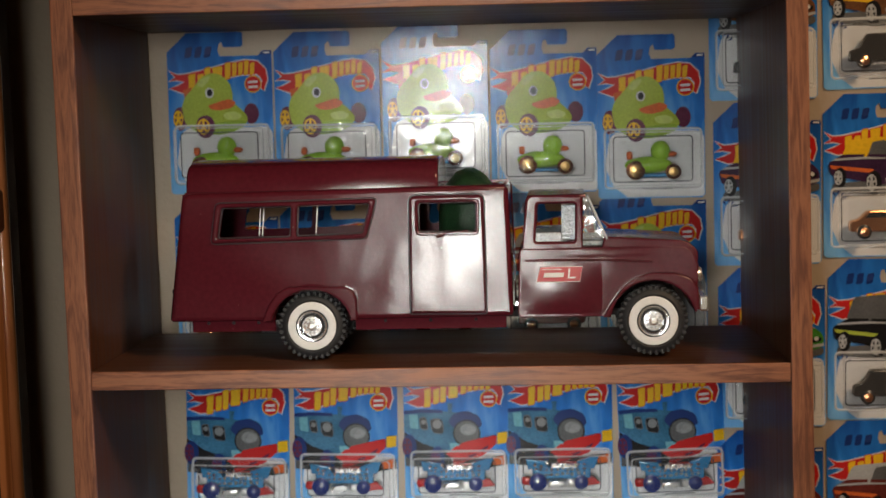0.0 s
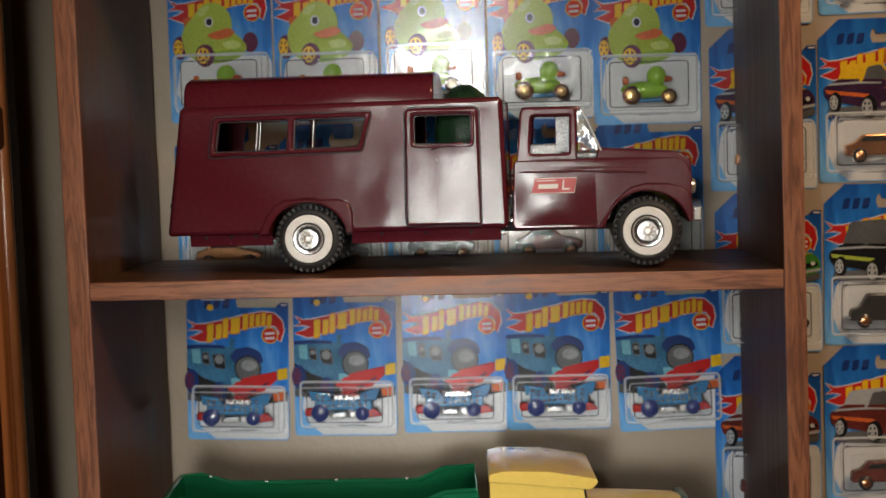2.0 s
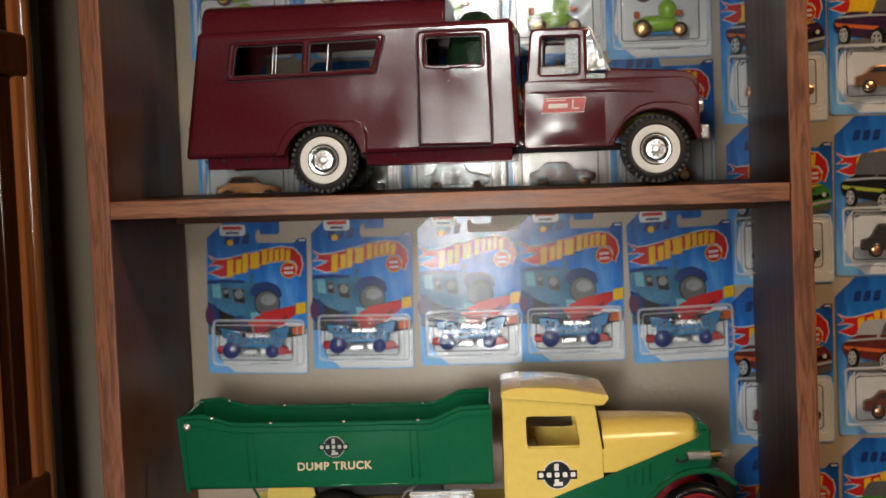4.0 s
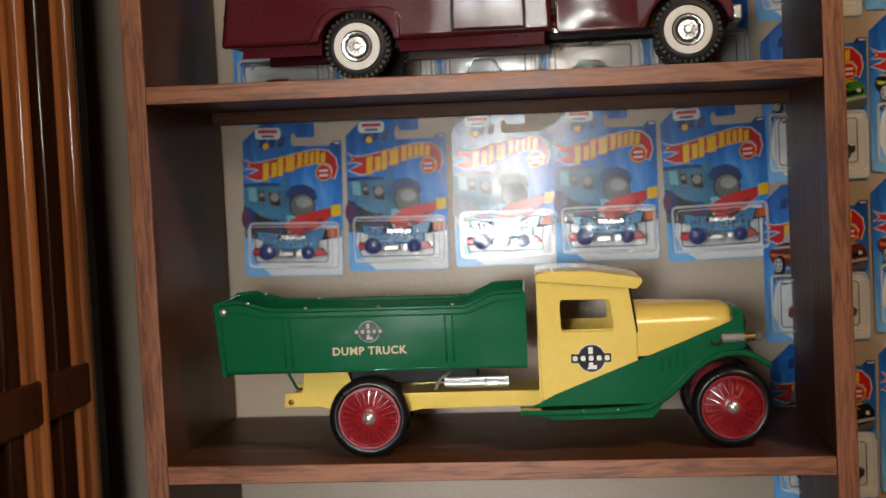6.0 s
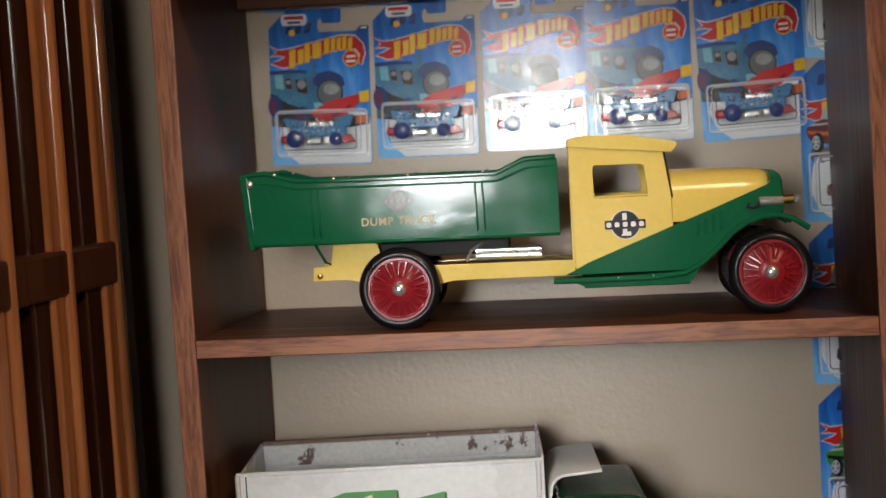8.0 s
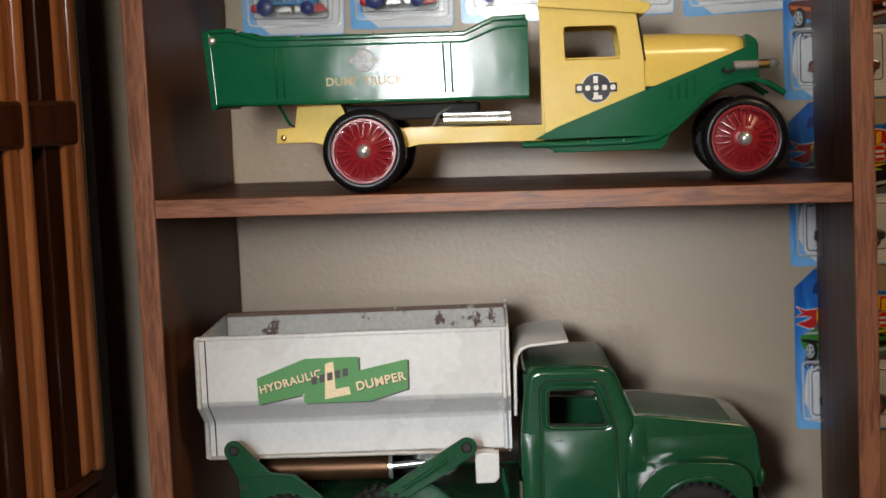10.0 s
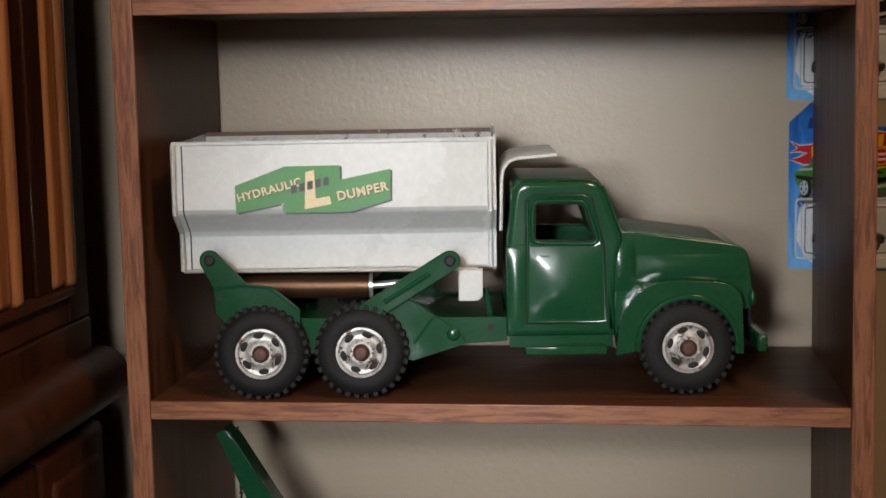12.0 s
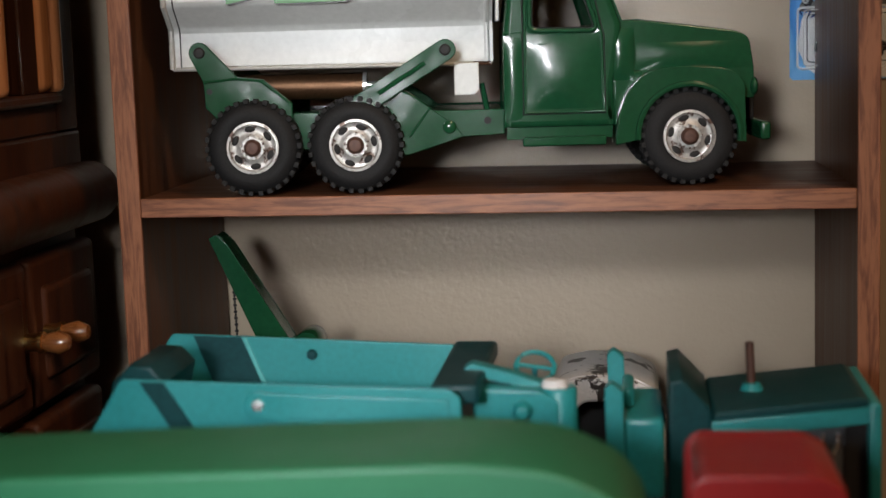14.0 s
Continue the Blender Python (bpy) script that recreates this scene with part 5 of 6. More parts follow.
        A("wheel_face", lathe([(0.0290, 0.0005), (0.0285, -0.0006), (0.0265, -0.0006), (0.0258, 0.0052), (0.0125, 0.0012), (0.0105, -0.0004), (0, -0.0012)], 0, 0, 48), M_WHEELRED, w, "red pressed-steel wheel")
        for k in range(12):
            a = 2 * math.pi * k / 12
            c, s = math.cos(a), math.sin(a)
            for off in (-0.0023, 0.0023):
                A("spoke", rod([(0.0120 * c - off * s, -0.0004, 0.0120 * s + off * c), (0.0244 * c - 1.5 * off * s, 0.0030, 0.0244 * s + 1.5 * off * c), (0.0258 * c, 0.0028, 0.0258 * s)], 0.00115, 6), M_WHEELRED, w)
        A("hubcap", lathe([(0.0066, 0.0004), (0.0062, -0.0022), (0.0045, -0.0042), (0.0022, -0.0052), (0, -0.0055)], 0, 0, 28), M_CHROME, w, "domed chrome hubcap")
    for x in (0, 0.3315):
        A("axle", rod([(x, 0.008, 0), (x, wide - 0.008, 0)], 0.003), M_PIT)
    return t


yellow_truck()

# ---- white and green hydraulic dumper on the lower shelf ----
M_BEDWHITE = paint("aged_white_enamel", (0.60, 0.60, 0.575), 0.3, grain=0.07, bump=0.1, dent=0.12, scale=30, chips=(0.16, 0.085, 0.045), chip_amount=-0.045, chip_scale=60)
M_RUSTEDGE = paint("rusted_white_edge", (0.50, 0.48, 0.44), 0.45, grain=0.15, bump=0.3, scale=40, chips=(0.085, 0.038, 0.02), chip_amount=0.12, chip_scale=17)
M_RUSTLINE = paint("rust_brown_edge", (0.13, 0.068, 0.040), 0.55, grain=0.3, bump=0.3, scale=40, chips=(0.46, 0.44, 0.40), chip_amount=0.10, chip_scale=30)
M_OLDGREEN = paint("old_green_enamel", (0.009, 0.060, 0.025), 0.16, grain=0.12, bump=0.08, dent=0.35, scale=30, coat=0.4, chips=(0.05, 0.045, 0.035), chip_amount=-0.02, chip_scale=60)
M_WORNGREEN = paint("rubbed_green_enamel", (0.010, 0.050, 0.023), 0.4, grain=0.25, bump=0.15, scale=30, chips=(0.060, 0.052, 0.040), chip_amount=0.14, chip_scale=24)
M_RIM = paint("worn_silver_rim", (0.44, 0.42, 0.39), 0.42, metal=0.5, grain=0.3, chips=(0.10, 0.06, 0.045), chip_amount=0.14, chip_scale=130)
M_RUSTHUB = paint("rusty_hub", (0.085, 0.040, 0.028), 0.5, metal=0.3, grain=0.3, bump=0.3)
M_BRONZE = paint("bronze_cylinder", (0.11, 0.055, 0.028), 0.42, metal=0.8, grain=0.2)
M_DECALGREEN = paint("decal_green", (0.045, 0.22, 0.04), 0.4, grain=0.12, chips=(0.50, 0.48, 0.42), chip_amount=0.03, chip_scale=80)
M_DECALCREAM = paint("decal_cream", (0.72, 0.58, 0.34), 0.45, grain=0.15)
M_DECALDARK = paint("decal_dark", (0.025, 0.022, 0.018), 0.4)


def along_x(line, thick, x0, x1, bevel=0.0):
    """A bent sheet with its section given in y, z, drawn out from x0 to x1."""
    bm = ribbon(line, thick, -x1, -x0, bevel)
    bmesh.ops.rotate(bm, cent=(0, 0, 0), matrix=Matrix.Rotation(radians(90), 3, "Z"), verts=bm.verts)
    return bm


def plate_x(pts, x0, x1, bevel=0.0):
    bm = prism(pts, -x1, -x0, bevel)
    bmesh.ops.rotate(bm, cent=(0, 0, 0), matrix=Matrix.Rotation(radians(90), 3, "Z"), verts=bm.verts)
    return bm


def dumper():
    t = Truck("hydraulic_dumper", pose(0.100, 0.0045, -0.6945, 0, 0.25, 6.05), 0.0408, "white and green steel toy hydraulic dumper with six wheels")
    A = t.add
    yn, yf, inn = 0.019, 0.172, 0.030
    near = [(yn, 0.1825), (yn, 0.1245), (yn + 0.0012, 0.1215), (yn + 0.0040, 0.1185), (yn + inn - 0.0045, 0.1040), (yn + inn - 0.0012, 0.1012), (yn + inn, 0.0975), (yn + inn, 0.0665)]
    far = [(yn + yf - y, z) for y, z in reversed(near)]
    bed = A("tipper_body", along_x(near, -0.0018, -0.0735, 0.2040), M_BEDWHITE, label="white steel tipper body with rust-chipped edges")
    A("far_side", along_x(far, -0.0018, -0.0735, 0.2040), M_BEDWHITE, bed)
    A("far_rim", box(-0.0700, 0.2040, yf - 0.0035, yf + 0.0010, 0.1795, 0.1850, 0.0008), M_RUSTLINE, bed, "rusty top edge")
    A("far_inner_face", box(-0.0690, 0.2030, yf - 0.0065, yf - 0.0030, 0.1600, 0.1810), M_RUSTEDGE, bed, "rust-flaked inner face")
    A("near_rim", box(-0.0745, 0.2048, yn - 0.0012, yn + 0.0030, 0.1800, 0.1838, 0.0012), M_BEDWHITE, bed)
    A("bed_floor", box(-0.0690, 0.2030, yn + inn, yf - inn, 0.0665, 0.0690), M_BEDWHITE, bed)
    A("tail_wall", plate_x([(yn + 0.004, 0.1815), (yn + 0.004, 0.1205), (yn + inn, 0.1015), (yn + inn, 0.0665), (yf - inn, 0.0665), (yf - inn, 0.1015), (yf - 0.004, 0.1205), (yf - 0.004, 0.1835)], -0.0720, -0.0700), M_BEDWHITE, bed)
    A("head_wall", plate_x([(yn + 0.001, 0.1860), (yn + 0.001, 0.1205), (yn + inn, 0.1015), (yn + inn, 0.0665), (yf - inn, 0.0665), (yf - inn, 0.1015), (yf, 0.1205), (yf, 0.1880), (yn + 0.040, 0.1900)], 0.2040, 0.2062), M_BEDWHITE, bed)
    for x in (-0.0730, 0.2010):
        A("end_bead", rod([(x, yn - 0.0008, 0.1815), (x, yn - 0.0008, 0.1205), (x, yn + inn - 0.0012, 0.1015), (x, yn + inn - 0.0012, 0.0670)], 0.0024, 10), M_RUSTEDGE if x < 0 else M_BEDWHITE, bed, "folded edge of the sheet")
    for x in (-0.0655,):
        A("flange_slit", rod([(x, y - 0.0003, z) for y, z in near], 0.0006, 6), M_DECALDARK, bed, "thin dark line beside the folded flange")
    A("lower_bead", rod([(-0.0725, yn + inn - 0.0005, 0.0668), (0.2045, yn + inn - 0.0005, 0.0650)], 0.0018, 8), M_RUSTEDGE, bed)
    A("cab_guard", ribbon([(0.2085, 0.1010), (0.2095, 0.1450), (0.2115, 0.1560), (0.2165, 0.1625), (0.2230, 0.1655), (0.2590, 0.1685)], 0.0030, yn + 0.008, yf - 0.010, 0.0008), M_BEDWHITE, bed, "white guard bent over the cab")
    # transfer on the side
    dec = [(-0.0201, 0.1450), (0.0236, 0.1612), (0.0714, 0.1615), (0.0714, 0.1490), (0.1152, 0.1578), (0.1146, 0.1310), (0.0807, 0.1212), (0.0220, 0.1210), (0.0200, 0.1286), (-0.0195, 0.1212)]
    A("transfer_shadow", prism([(x + 0.0016, z - 0.0010) for x, z in dec], yn - 0.0016, yn - 0.0003), M_DECALDARK, bed)
    d = A("transfer", prism(dec, yn - 0.0020, yn - 0.0012), M_DECALGREEN, bed, "green transfer with cream lettering")
    text_plate("HYDRAULIC", 0.0098, 0.0001, M_DECALDARK, "lettering_outline", d, pose(0.0105, yn - 0.0021, 0.1401, 90, -14, 0))
    text_plate("DUMPER", 0.0110, 0.0001, M_DECALDARK, "lettering_outline", d, pose(0.0913, yn - 0.0021, 0.1377, 90, -11, 0))
    text_plate("HYDRAULIC", 0.0098, 0.0002, M_DECALCREAM, "lettering", d, pose(0.0098, yn - 0.0023, 0.1408, 90, -14, 0))
    text_plate("DUMPER", 0.0110, 0.0002, M_DECALCREAM, "lettering", d, pose(0.0905, yn - 0.0023, 0.1385, 90, -11, 0))
    A("letter_block", prism([(0.0405, 0.1315), (0.0600, 0.1335), (0.0635, 0.1290), (0.0405, 0.1240), (0.0405, 0.1315), (0.0415, 0.1560), (0.0490, 0.1580), (0.0500, 0.1330)][4:] + [(0.0620, 0.1350), (0.0635, 0.1280), (0.0400, 0.1240)], yn - 0.0023, yn - 0.0019), M_DECALCREAM, d)
    for k in range(5):
        x, z = 0.0290 + 0.0070 * k, 0.1375 + 0.0016 * k
        A("letter_bar", prism([(x, z), (x + 0.0048, z + 0.0010), (x + 0.0048, z + 0.0080), (x, z + 0.0070)], yn - 0.0028, yn - 0.0022), M_DECALDARK, d)
    # hoist
    for y in (0.0120, 0.160):
        hook = arc(-0.0434, 0.0809, 0.0092, 200, 30, 8)
        br = A("rear_bracket", prism(hook + [(-0.0119, 0.0600), (0.0100, 0.0575), (0.0341, 0.0368), (0.0340, 0.0200), (-0.0280, 0.0220), (-0.0400, 0.0340), (-0.0412, 0.0560)], y, y + 0.0028, 0.0012), M_OLDGREEN, label="green pivot bracket")
        # Black caps painted for the shade in this bracket's holes.
        A("pivot_pin", lathe([(0, y - 0.0022), (0.0035, y - 0.0018), (0.0048, y - 0.0002), (0.0048, y + 0.0030)], -0.0434, 0.0809, 18), M_PIT, br)
        A("bracket_hole", lathe([(0, y - 0.0004), (0.0026, y - 0.0004), (0.0026, y + 0.001)], -0.0360, 0.0480, 12), M_PIT, br)
        A("bracket_rib", rod([(-0.0410, y - 0.0002, 0.0560), (-0.0130, y - 0.0002, 0.0585), (0.0080, y - 0.0002, 0.0560), (0.0320, y - 0.0002, 0.0370)], 0.0012, 8), M_OLDGREEN, br)
        ang = math.degrees(math.atan2(0.0781 - 0.0330, 0.1652 - 0.0920))
        cap = arc(0.1652, 0.0781, 0.0092, ang - 90, ang + 90, 8) + arc(0.0920, 0.0330, 0.0092, ang + 90, ang + 270, 8)
        ya = y - 0.006 if y < 0.1 else y + 0.006
        arm = A("lift_arm", prism(cap, ya, ya + 0.0028, 0.0009), M_OLDGREEN, label="green lifting arm")
        A("arm_groove", rod([(0.1480, ya - 0.0001, 0.0675), (0.1080, ya - 0.0001, 0.0428)], 0.0022, 8), M_OLDGREEN, arm)
        # Black cap in place of the arm's dark open hole.
        A("pivot_pin", lathe([(0, ya - 0.0020), (0.0035, ya - 0.0018), (0.0050, ya - 0.0002), (0.0050, ya + 0.0030)], 0.1652, 0.0781, 18), M_PIT, arm)
        tri = [(0.1000, 0.0330), (0.1245, 0.0460), (0.1360, 0.0400), (0.1720, 0.0140), (0.1790, 0.0040), (0.1313, -0.0110), (0.1050, -0.0020)]
        web = A("chassis_web", prism(tri, y + 0.004, y + 0.0068, 0.0008), M_OLDGREEN)
        A("web_edge", rod([(0.1245, y + 0.0038, 0.0460), (0.1360, y + 0.0038, 0.0400), (0.1510, y + 0.0038, 0.0290), (0.1330, y + 0.0038, 0.0050)], 0.0012, 8), M_OLDGREEN, web)
        A("web_bolt", ball(0.1672, y + 0.0040, 0.0124, 0.0058, 0.0032, 0.0058), M_OLDGREEN, web)
        rail = [(-0.0350, 0.0290), (0.1000, 0.0265), (0.2140, 0.0265), (0.2140, 0.0050), (0.1720, 0.0030), (0.1310, -0.0060), (-0.0250, -0.0020)]
        A("chassis_rail", prism(rail, y + 0.0085, y + 0.0110, 0.0008), M_OLDGREEN)
    A("chassis_deck", box(-0.030, 0.212, 0.0235, 0.157, 0.0215, 0.0250), M_OLDGREEN)
    A("rail_hole", lathe([(0, 0.0200), (0.0032, 0.0200), (0.0032, 0.0220)], 0.2000, 0.0170, 14), M_PIT)
    A("hydraulic_cylinder", rod([(-0.0300, 0.075, 0.0490), (0.0930, 0.075, 0.0480)], 0.0115, 24), M_BRONZE, label="bronze hydraulic cylinder")
    A("cylinder_collar", rod([(0.0910, 0.075, 0.0480), (0.0945, 0.075, 0.0480)], 0.0125, 24), M_CHROME)
    A("piston_rod", rod([(0.0945, 0.075, 0.0480), (0.1250, 0.075, 0.0500)], 0.0034, 12), M_CHROME)
    A("hoist_block", prism([(0.1720, 0.0660), (0.1935, 0.0660), (0.1935, 0.0430), (0.1890, 0.0385), (0.1720, 0.0385)], 0.034, 0.060, 0.001), M_BEDWHITE)
    A("hoist_link", rod([(0.2000, 0.050, 0.0250), (0.1955, 0.050, 0.0480)], 0.0026, 8), M_OLDGREEN)
    # cab
    cw = 0.146
    y0 = 0.012
    win = round_poly([(0.2385, 0.0935), (0.2918, 0.0925), (0.2808, 0.1258), (0.2392, 0.1262)], 0.005)
    cabside = round_poly([(0.2134, 0.0095), (0.2140, 0.0900), (0.2205, 0.1460), (0.2960, 0.1455), (0.3150, 0.0950), (0.3080, 0.0464), (0.3085, 0.0095)], [0.002, 0.01, 0.014, 0.014, 0.004, 0.002, 0.002])
    cab = A("cab", prism(cabside, y0, y0 + 0.013, 0.0060, 5, holes=(win[::-1],)), M_OLDGREEN, label="glossy dark green cab with rubbed roof")
    A("far_cab_side", prism(cabside, y0 + cw - 0.008, y0 + cw, 0.0036, 4, holes=(win[::-1],)), M_OLDGREEN, cab)
    A("cab_roof", prism(round_poly([(0.2200, 0.1380), (0.2225, 0.1470), (0.2940, 0.1465), (0.2985, 0.1380)], [0, 0.006, 0.006, 0]), y0 + 0.006, y0 + cw - 0.006, 0.003, 3), M_WORNGREEN, cab)
    A("cab_back", box(0.2150, 0.2185, y0 + 0.006, y0 + cw - 0.006, 0.0100, 0.1000), M_OLDGREEN, cab)
    A("cab_back", box(0.2180, 0.2215, y0 + 0.006, y0 + cw - 0.006, 0.1200, 0.1400), M_OLDGREEN, cab)
    A("screen_post", prism([(0.2960, 0.1400), (0.2990, 0.1400), (0.3165, 0.0960), (0.3130, 0.0960)], y0 + 0.006, y0 + 0.016), M_OLDGREEN, cab)
    A("seat", box(0.222, 0.262, y0 + 0.010, y0 + cw - 0.010, 0.060, 0.070, 0.002), M_OLDGREEN, cab)
    A("dashboard", box(0.290, 0.313, y0 + 0.008, y0 + cw - 0.008, 0.086, 0.096, 0.002), M_OLDGREEN, cab)
    dr = [(0.2318, 0.0225), (0.2990, 0.0228), (0.2975, 0.0860), (0.2872, 0.1300), (0.2800, 0.1325), (0.2390, 0.1328), (0.2328, 0.1290)]
    door = A("door", prism(grow(dr, 0.0012), y0 - 0.0020, y0 + 0.0008, 0.0011, 3, holes=(grow(dr, -0.0012)[::-1],)), M_OLDGREEN, cab, "raised door outline")
    A("door_skin", bulged(0.2345, 0.2965, 0.0255, 0.0885, y0 - 0.0002, 0.0045), M_OLDGREEN, door)
    A("window_frame", prism(grow(win, 0.0036), y0 - 0.0030, y0 + 0.0010, 0.0016, 3, holes=(win[::-1],)), M_OLDGREEN, door)
    A("door_handle", box(0.2440, 0.2510, y0 - 0.0022, y0 + 0.0005, 0.0795, 0.0812, 0.0005), M_OLDGREEN, door)
    seam(t, grow(dr, 0.0018), y0 - 0.0001, 0.0007, M_PIT, door)
    seam(t, grow(win, -0.0003), y0 + 0.0010, 0.0009, M_PIT, door)
    A("corner_panel", bulged(0.2148, 0.2312, 0.0150, 0.0880, y0 + 0.0002, 0.0028), M_OLDGREEN, cab)
    A("waist_crease", rod([(0.2140, y0 + 0.0012, 0.0900), (0.2325, y0 + 0.0004, 0.0905)], 0.0010, 8), M_OLDGREEN, cab)
    hood = round_poly([(0.3050, 0.0300), (0.3080, 0.0985), (0.3300, 0.0985), (0.4130, 0.0872), (0.4230, 0.0815), (0.4270, 0.0560), (0.4270, 0.0300)], [0, 0.002, 0.01, 0.012, 0.01, 0.006, 0])
    hd = A("bonnet", prism(hood, y0 + 0.007, y0 + cw - 0.007, 0.009, 5), M_OLDGREEN, label="green bonnet with rubbed top")
    A("bonnet_top", prism([(0.3180, 0.0990), (0.3300, 0.0994), (0.4040, 0.0890), (0.4040, 0.0880), (0.3300, 0.0980)], y0 + 0.022, y0 + cw - 0.022), M_WORNGREEN, hd)
    A("bonnet_side", bulged(0.3275, 0.4230, 0.0560, 0.0790, y0 + 0.0068, 0.0030), M_OLDGREEN, hd)
    A("bonnet_seam", rod([(0.3262, y0 + 0.0085, 0.0530), (0.3258, y0 + 0.0085, 0.0800), (0.3262, y0 + 0.012, 0.0930)], 0.0015, 8), M_OLDGREEN, hd)
    A("bonnet_crease", rod([(0.3300, y0 + 0.0092, 0.0900), (0.4100, y0 + 0.0092, 0.0790), (0.4230, y0 + 0.0110, 0.0700)], 0.0012, 8), M_OLDGREEN, hd)
    A("cowl_panel", bulged(0.3030, 0.3250, 0.0480, 0.0920, y0 + 0.0040, 0.0040), M_OLDGREEN, hd)
    A("side_panel", box(0.3060, 0.3330, y0 + 0.004, y0 + 0.012, 0.0100, 0.0560, 0.003), M_OLDGREEN, hd)
    inner = [(0.3695 + 0.0432 * math.cos(radians(a)), 0.0010 + 0.0432 * math.sin(radians(a))) for a in range(-8, 189, 12)]
    for ya, yb in ((0.001, 0.036), (y0 + cw - 0.024, y0 + cw + 0.011)):
        fen = round_poly([(0.3072, -0.0058), (0.3100, 0.0200), (0.3180, 0.0415), (0.3350, 0.0560), (0.3600, 0.0590), (0.4020, 0.0565), (0.4160, 0.0470), (0.4175, -0.0058)], [0.001, 0.010, 0.012, 0.012, 0.012, 0.012, 0.010, 0.001])
        fe = A("fender", prism(fen + inner, ya, yb, 0.0085, 6), M_OLDGREEN, label="rounded green fender")
        A("fender_lip", rod([(x, ya + 0.0005 if ya < 0.1 else yb - 0.0005, z) for x, z in inner], 0.0028, 8), M_OLDGREEN, fe)
    A("step", box(0.2290, 0.3000, 0.004, 0.020, -0.0055, 0.0025, 0.0018), M_OLDGREEN, label="green running-board step")
    A("step_well", box(0.2160, 0.3060, y0 + 0.004, y0 + cw - 0.004, 0.0, 0.0100), M_OLDGREEN)
    A("bumper", box(0.4285, 0.4375, -0.002, y0 + cw + 0.014, -0.0045, 0.0110, 0.003, 3), M_OLDGREEN)
    A("grille", box(0.4260, 0.4310, 0.040, y0 + cw - 0.028, 0.010, 0.060, 0.003), M_PIT)
    A("headlamp", ball(0.4270, 0.022, 0.0400, 0.004, 0.008, 0.008), M_OLDGREEN)
    # Black plate in the wheel well, put in for its shade.
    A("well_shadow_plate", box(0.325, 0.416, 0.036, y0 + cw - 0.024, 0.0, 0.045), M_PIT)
    # wheels
    for x, y, wide, turn in ((0, 0.002, 0.034, 1), (0.0872, 0.002, 0.034, 1), (0.3695, 0.002, 0.024, 1), (0, 0.140, 0.034, -1), (0.0872, 0.140, 0.034, -1), (0.3695, 0.140, 0.024, -1)):
        w = A("wheel", lathe([(0.0225, 0.004), (0.0225, wide), (0, wide)], 0, 0, 32), M_PIT)
        w.matrix_basis = pose(x, y if turn > 0 else y + wide, t.r, 0, 23 + 300 * x, 0 if turn > 0 else 180)
        A("tyre", tyre_mesh(0, 0, 0, wide, 0.0398, 0.0215), M_TYREGREY, w)
        tread(t, w, wide, 0.0398, 30, 0.0014, M_TYREGREY)
        A("rim", lathe([(0.0224, 0.0020), (0.0222, -0.0012), (0.0200, -0.0014), (0.0190, 0.0006), (0.0160, 0.0016), (0.0130, 0.0010), (0.0100, -0.0006), (0, -0.0006)], 0, 0, 40), M_RIM, w, "worn silver rim")
        for k in range(6):
            a = 2 * math.pi * k / 6
            own = ball(0, 0, 0, 0.0046, 0.0012, 0.0028, None, 12, 6)
            bmesh.ops.rotate(own, cent=(0, 0, 0), matrix=Matrix.Rotation(-a + math.pi / 2, 3, "Y"), verts=own.verts)
            bmesh.ops.translate(own, vec=(0.0160 * math.cos(a), 0.0012, 0.0160 * math.sin(a)), verts=own.verts)
            A("rim_slot", own, M_PIT, w)
        for k in range(12):
            a = 2 * math.pi * (k + 0.5) / 12
            A("lug", ball(0.0100 * math.cos(a), -0.0008, 0.0100 * math.sin(a), 0.0013, 0.0012, 0.0013, None, 8, 5), M_RIM, w)
        A("hub", lathe([(0.0075, -0.0004), (0.0072, -0.0035), (0.0050, -0.0060), (0, -0.0068)], 0, 0, 24), M_RUSTHUB, w, "rusty brown hub")
    for x in (0, 0.0872, 0.3695):
        A("axle", rod([(x, 0.010, 0), (x, 0.165, 0)], 0.004), M_PIT)
    return t


dumper()

# ---- toys at the foot: tow truck in the lowest bay, scraper, crawler and truck on a low bench ----
M_TEAL = paint("teal_enamel", (0.016, 0.220, 0.228), 0.36, grain=0.12, bump=0.12, scale=40, chips=(0.10, 0.11, 0.10), chip_amount=0.0, chip_scale=60)
M_DTEAL = paint("dark_teal_enamel", (0.004, 0.040, 0.044), 0.4, grain=0.2, bump=0.12, scale=40, spec=0.2)
M_PALETEAL = paint("pale_teal_edge", (0.10, 0.42, 0.41), 0.4, grain=0.15)
M_ENGINE = paint("grey_engine", (0.10, 0.11, 0.115), 0.45, grain=0.3, bump=0.2, scale=80)
M_CHIPWHITE = paint("chipped_white", (0.58, 0.57, 0.56), 0.4, grain=0.1, bump=0.1, chips=(0.02, 0.015, 0.012), chip_amount=0.14, chip_scale=30)
M_PLGREEN = paint("bright_green", (0.020, 0.165, 0.074), 0.45, grain=0.08)
M_PLRED = paint("bright_red", (0.27, 0.010, 0.010), 0.4, grain=0.12)
BZ = -0.955


def low_bench():
    b = thing("low_bench", pose(0.25, -0.34, -1.12), "dark wooden low bench in front of the bookcase", "bench")
    part("bench_top", box(-0.50, 0.50, -0.29, 0.29, BZ + 1.12 - 0.022, BZ + 1.12, 0.003), M_DARKX, b)
    for x in (-0.46, 0.46):
        for y in (-0.25, 0.25):
            part("leg", box(x - 0.022, x + 0.022, y - 0.022, y + 0.022, 0.0, BZ + 1.12 - 0.0221, 0.003), M_DARK, b)


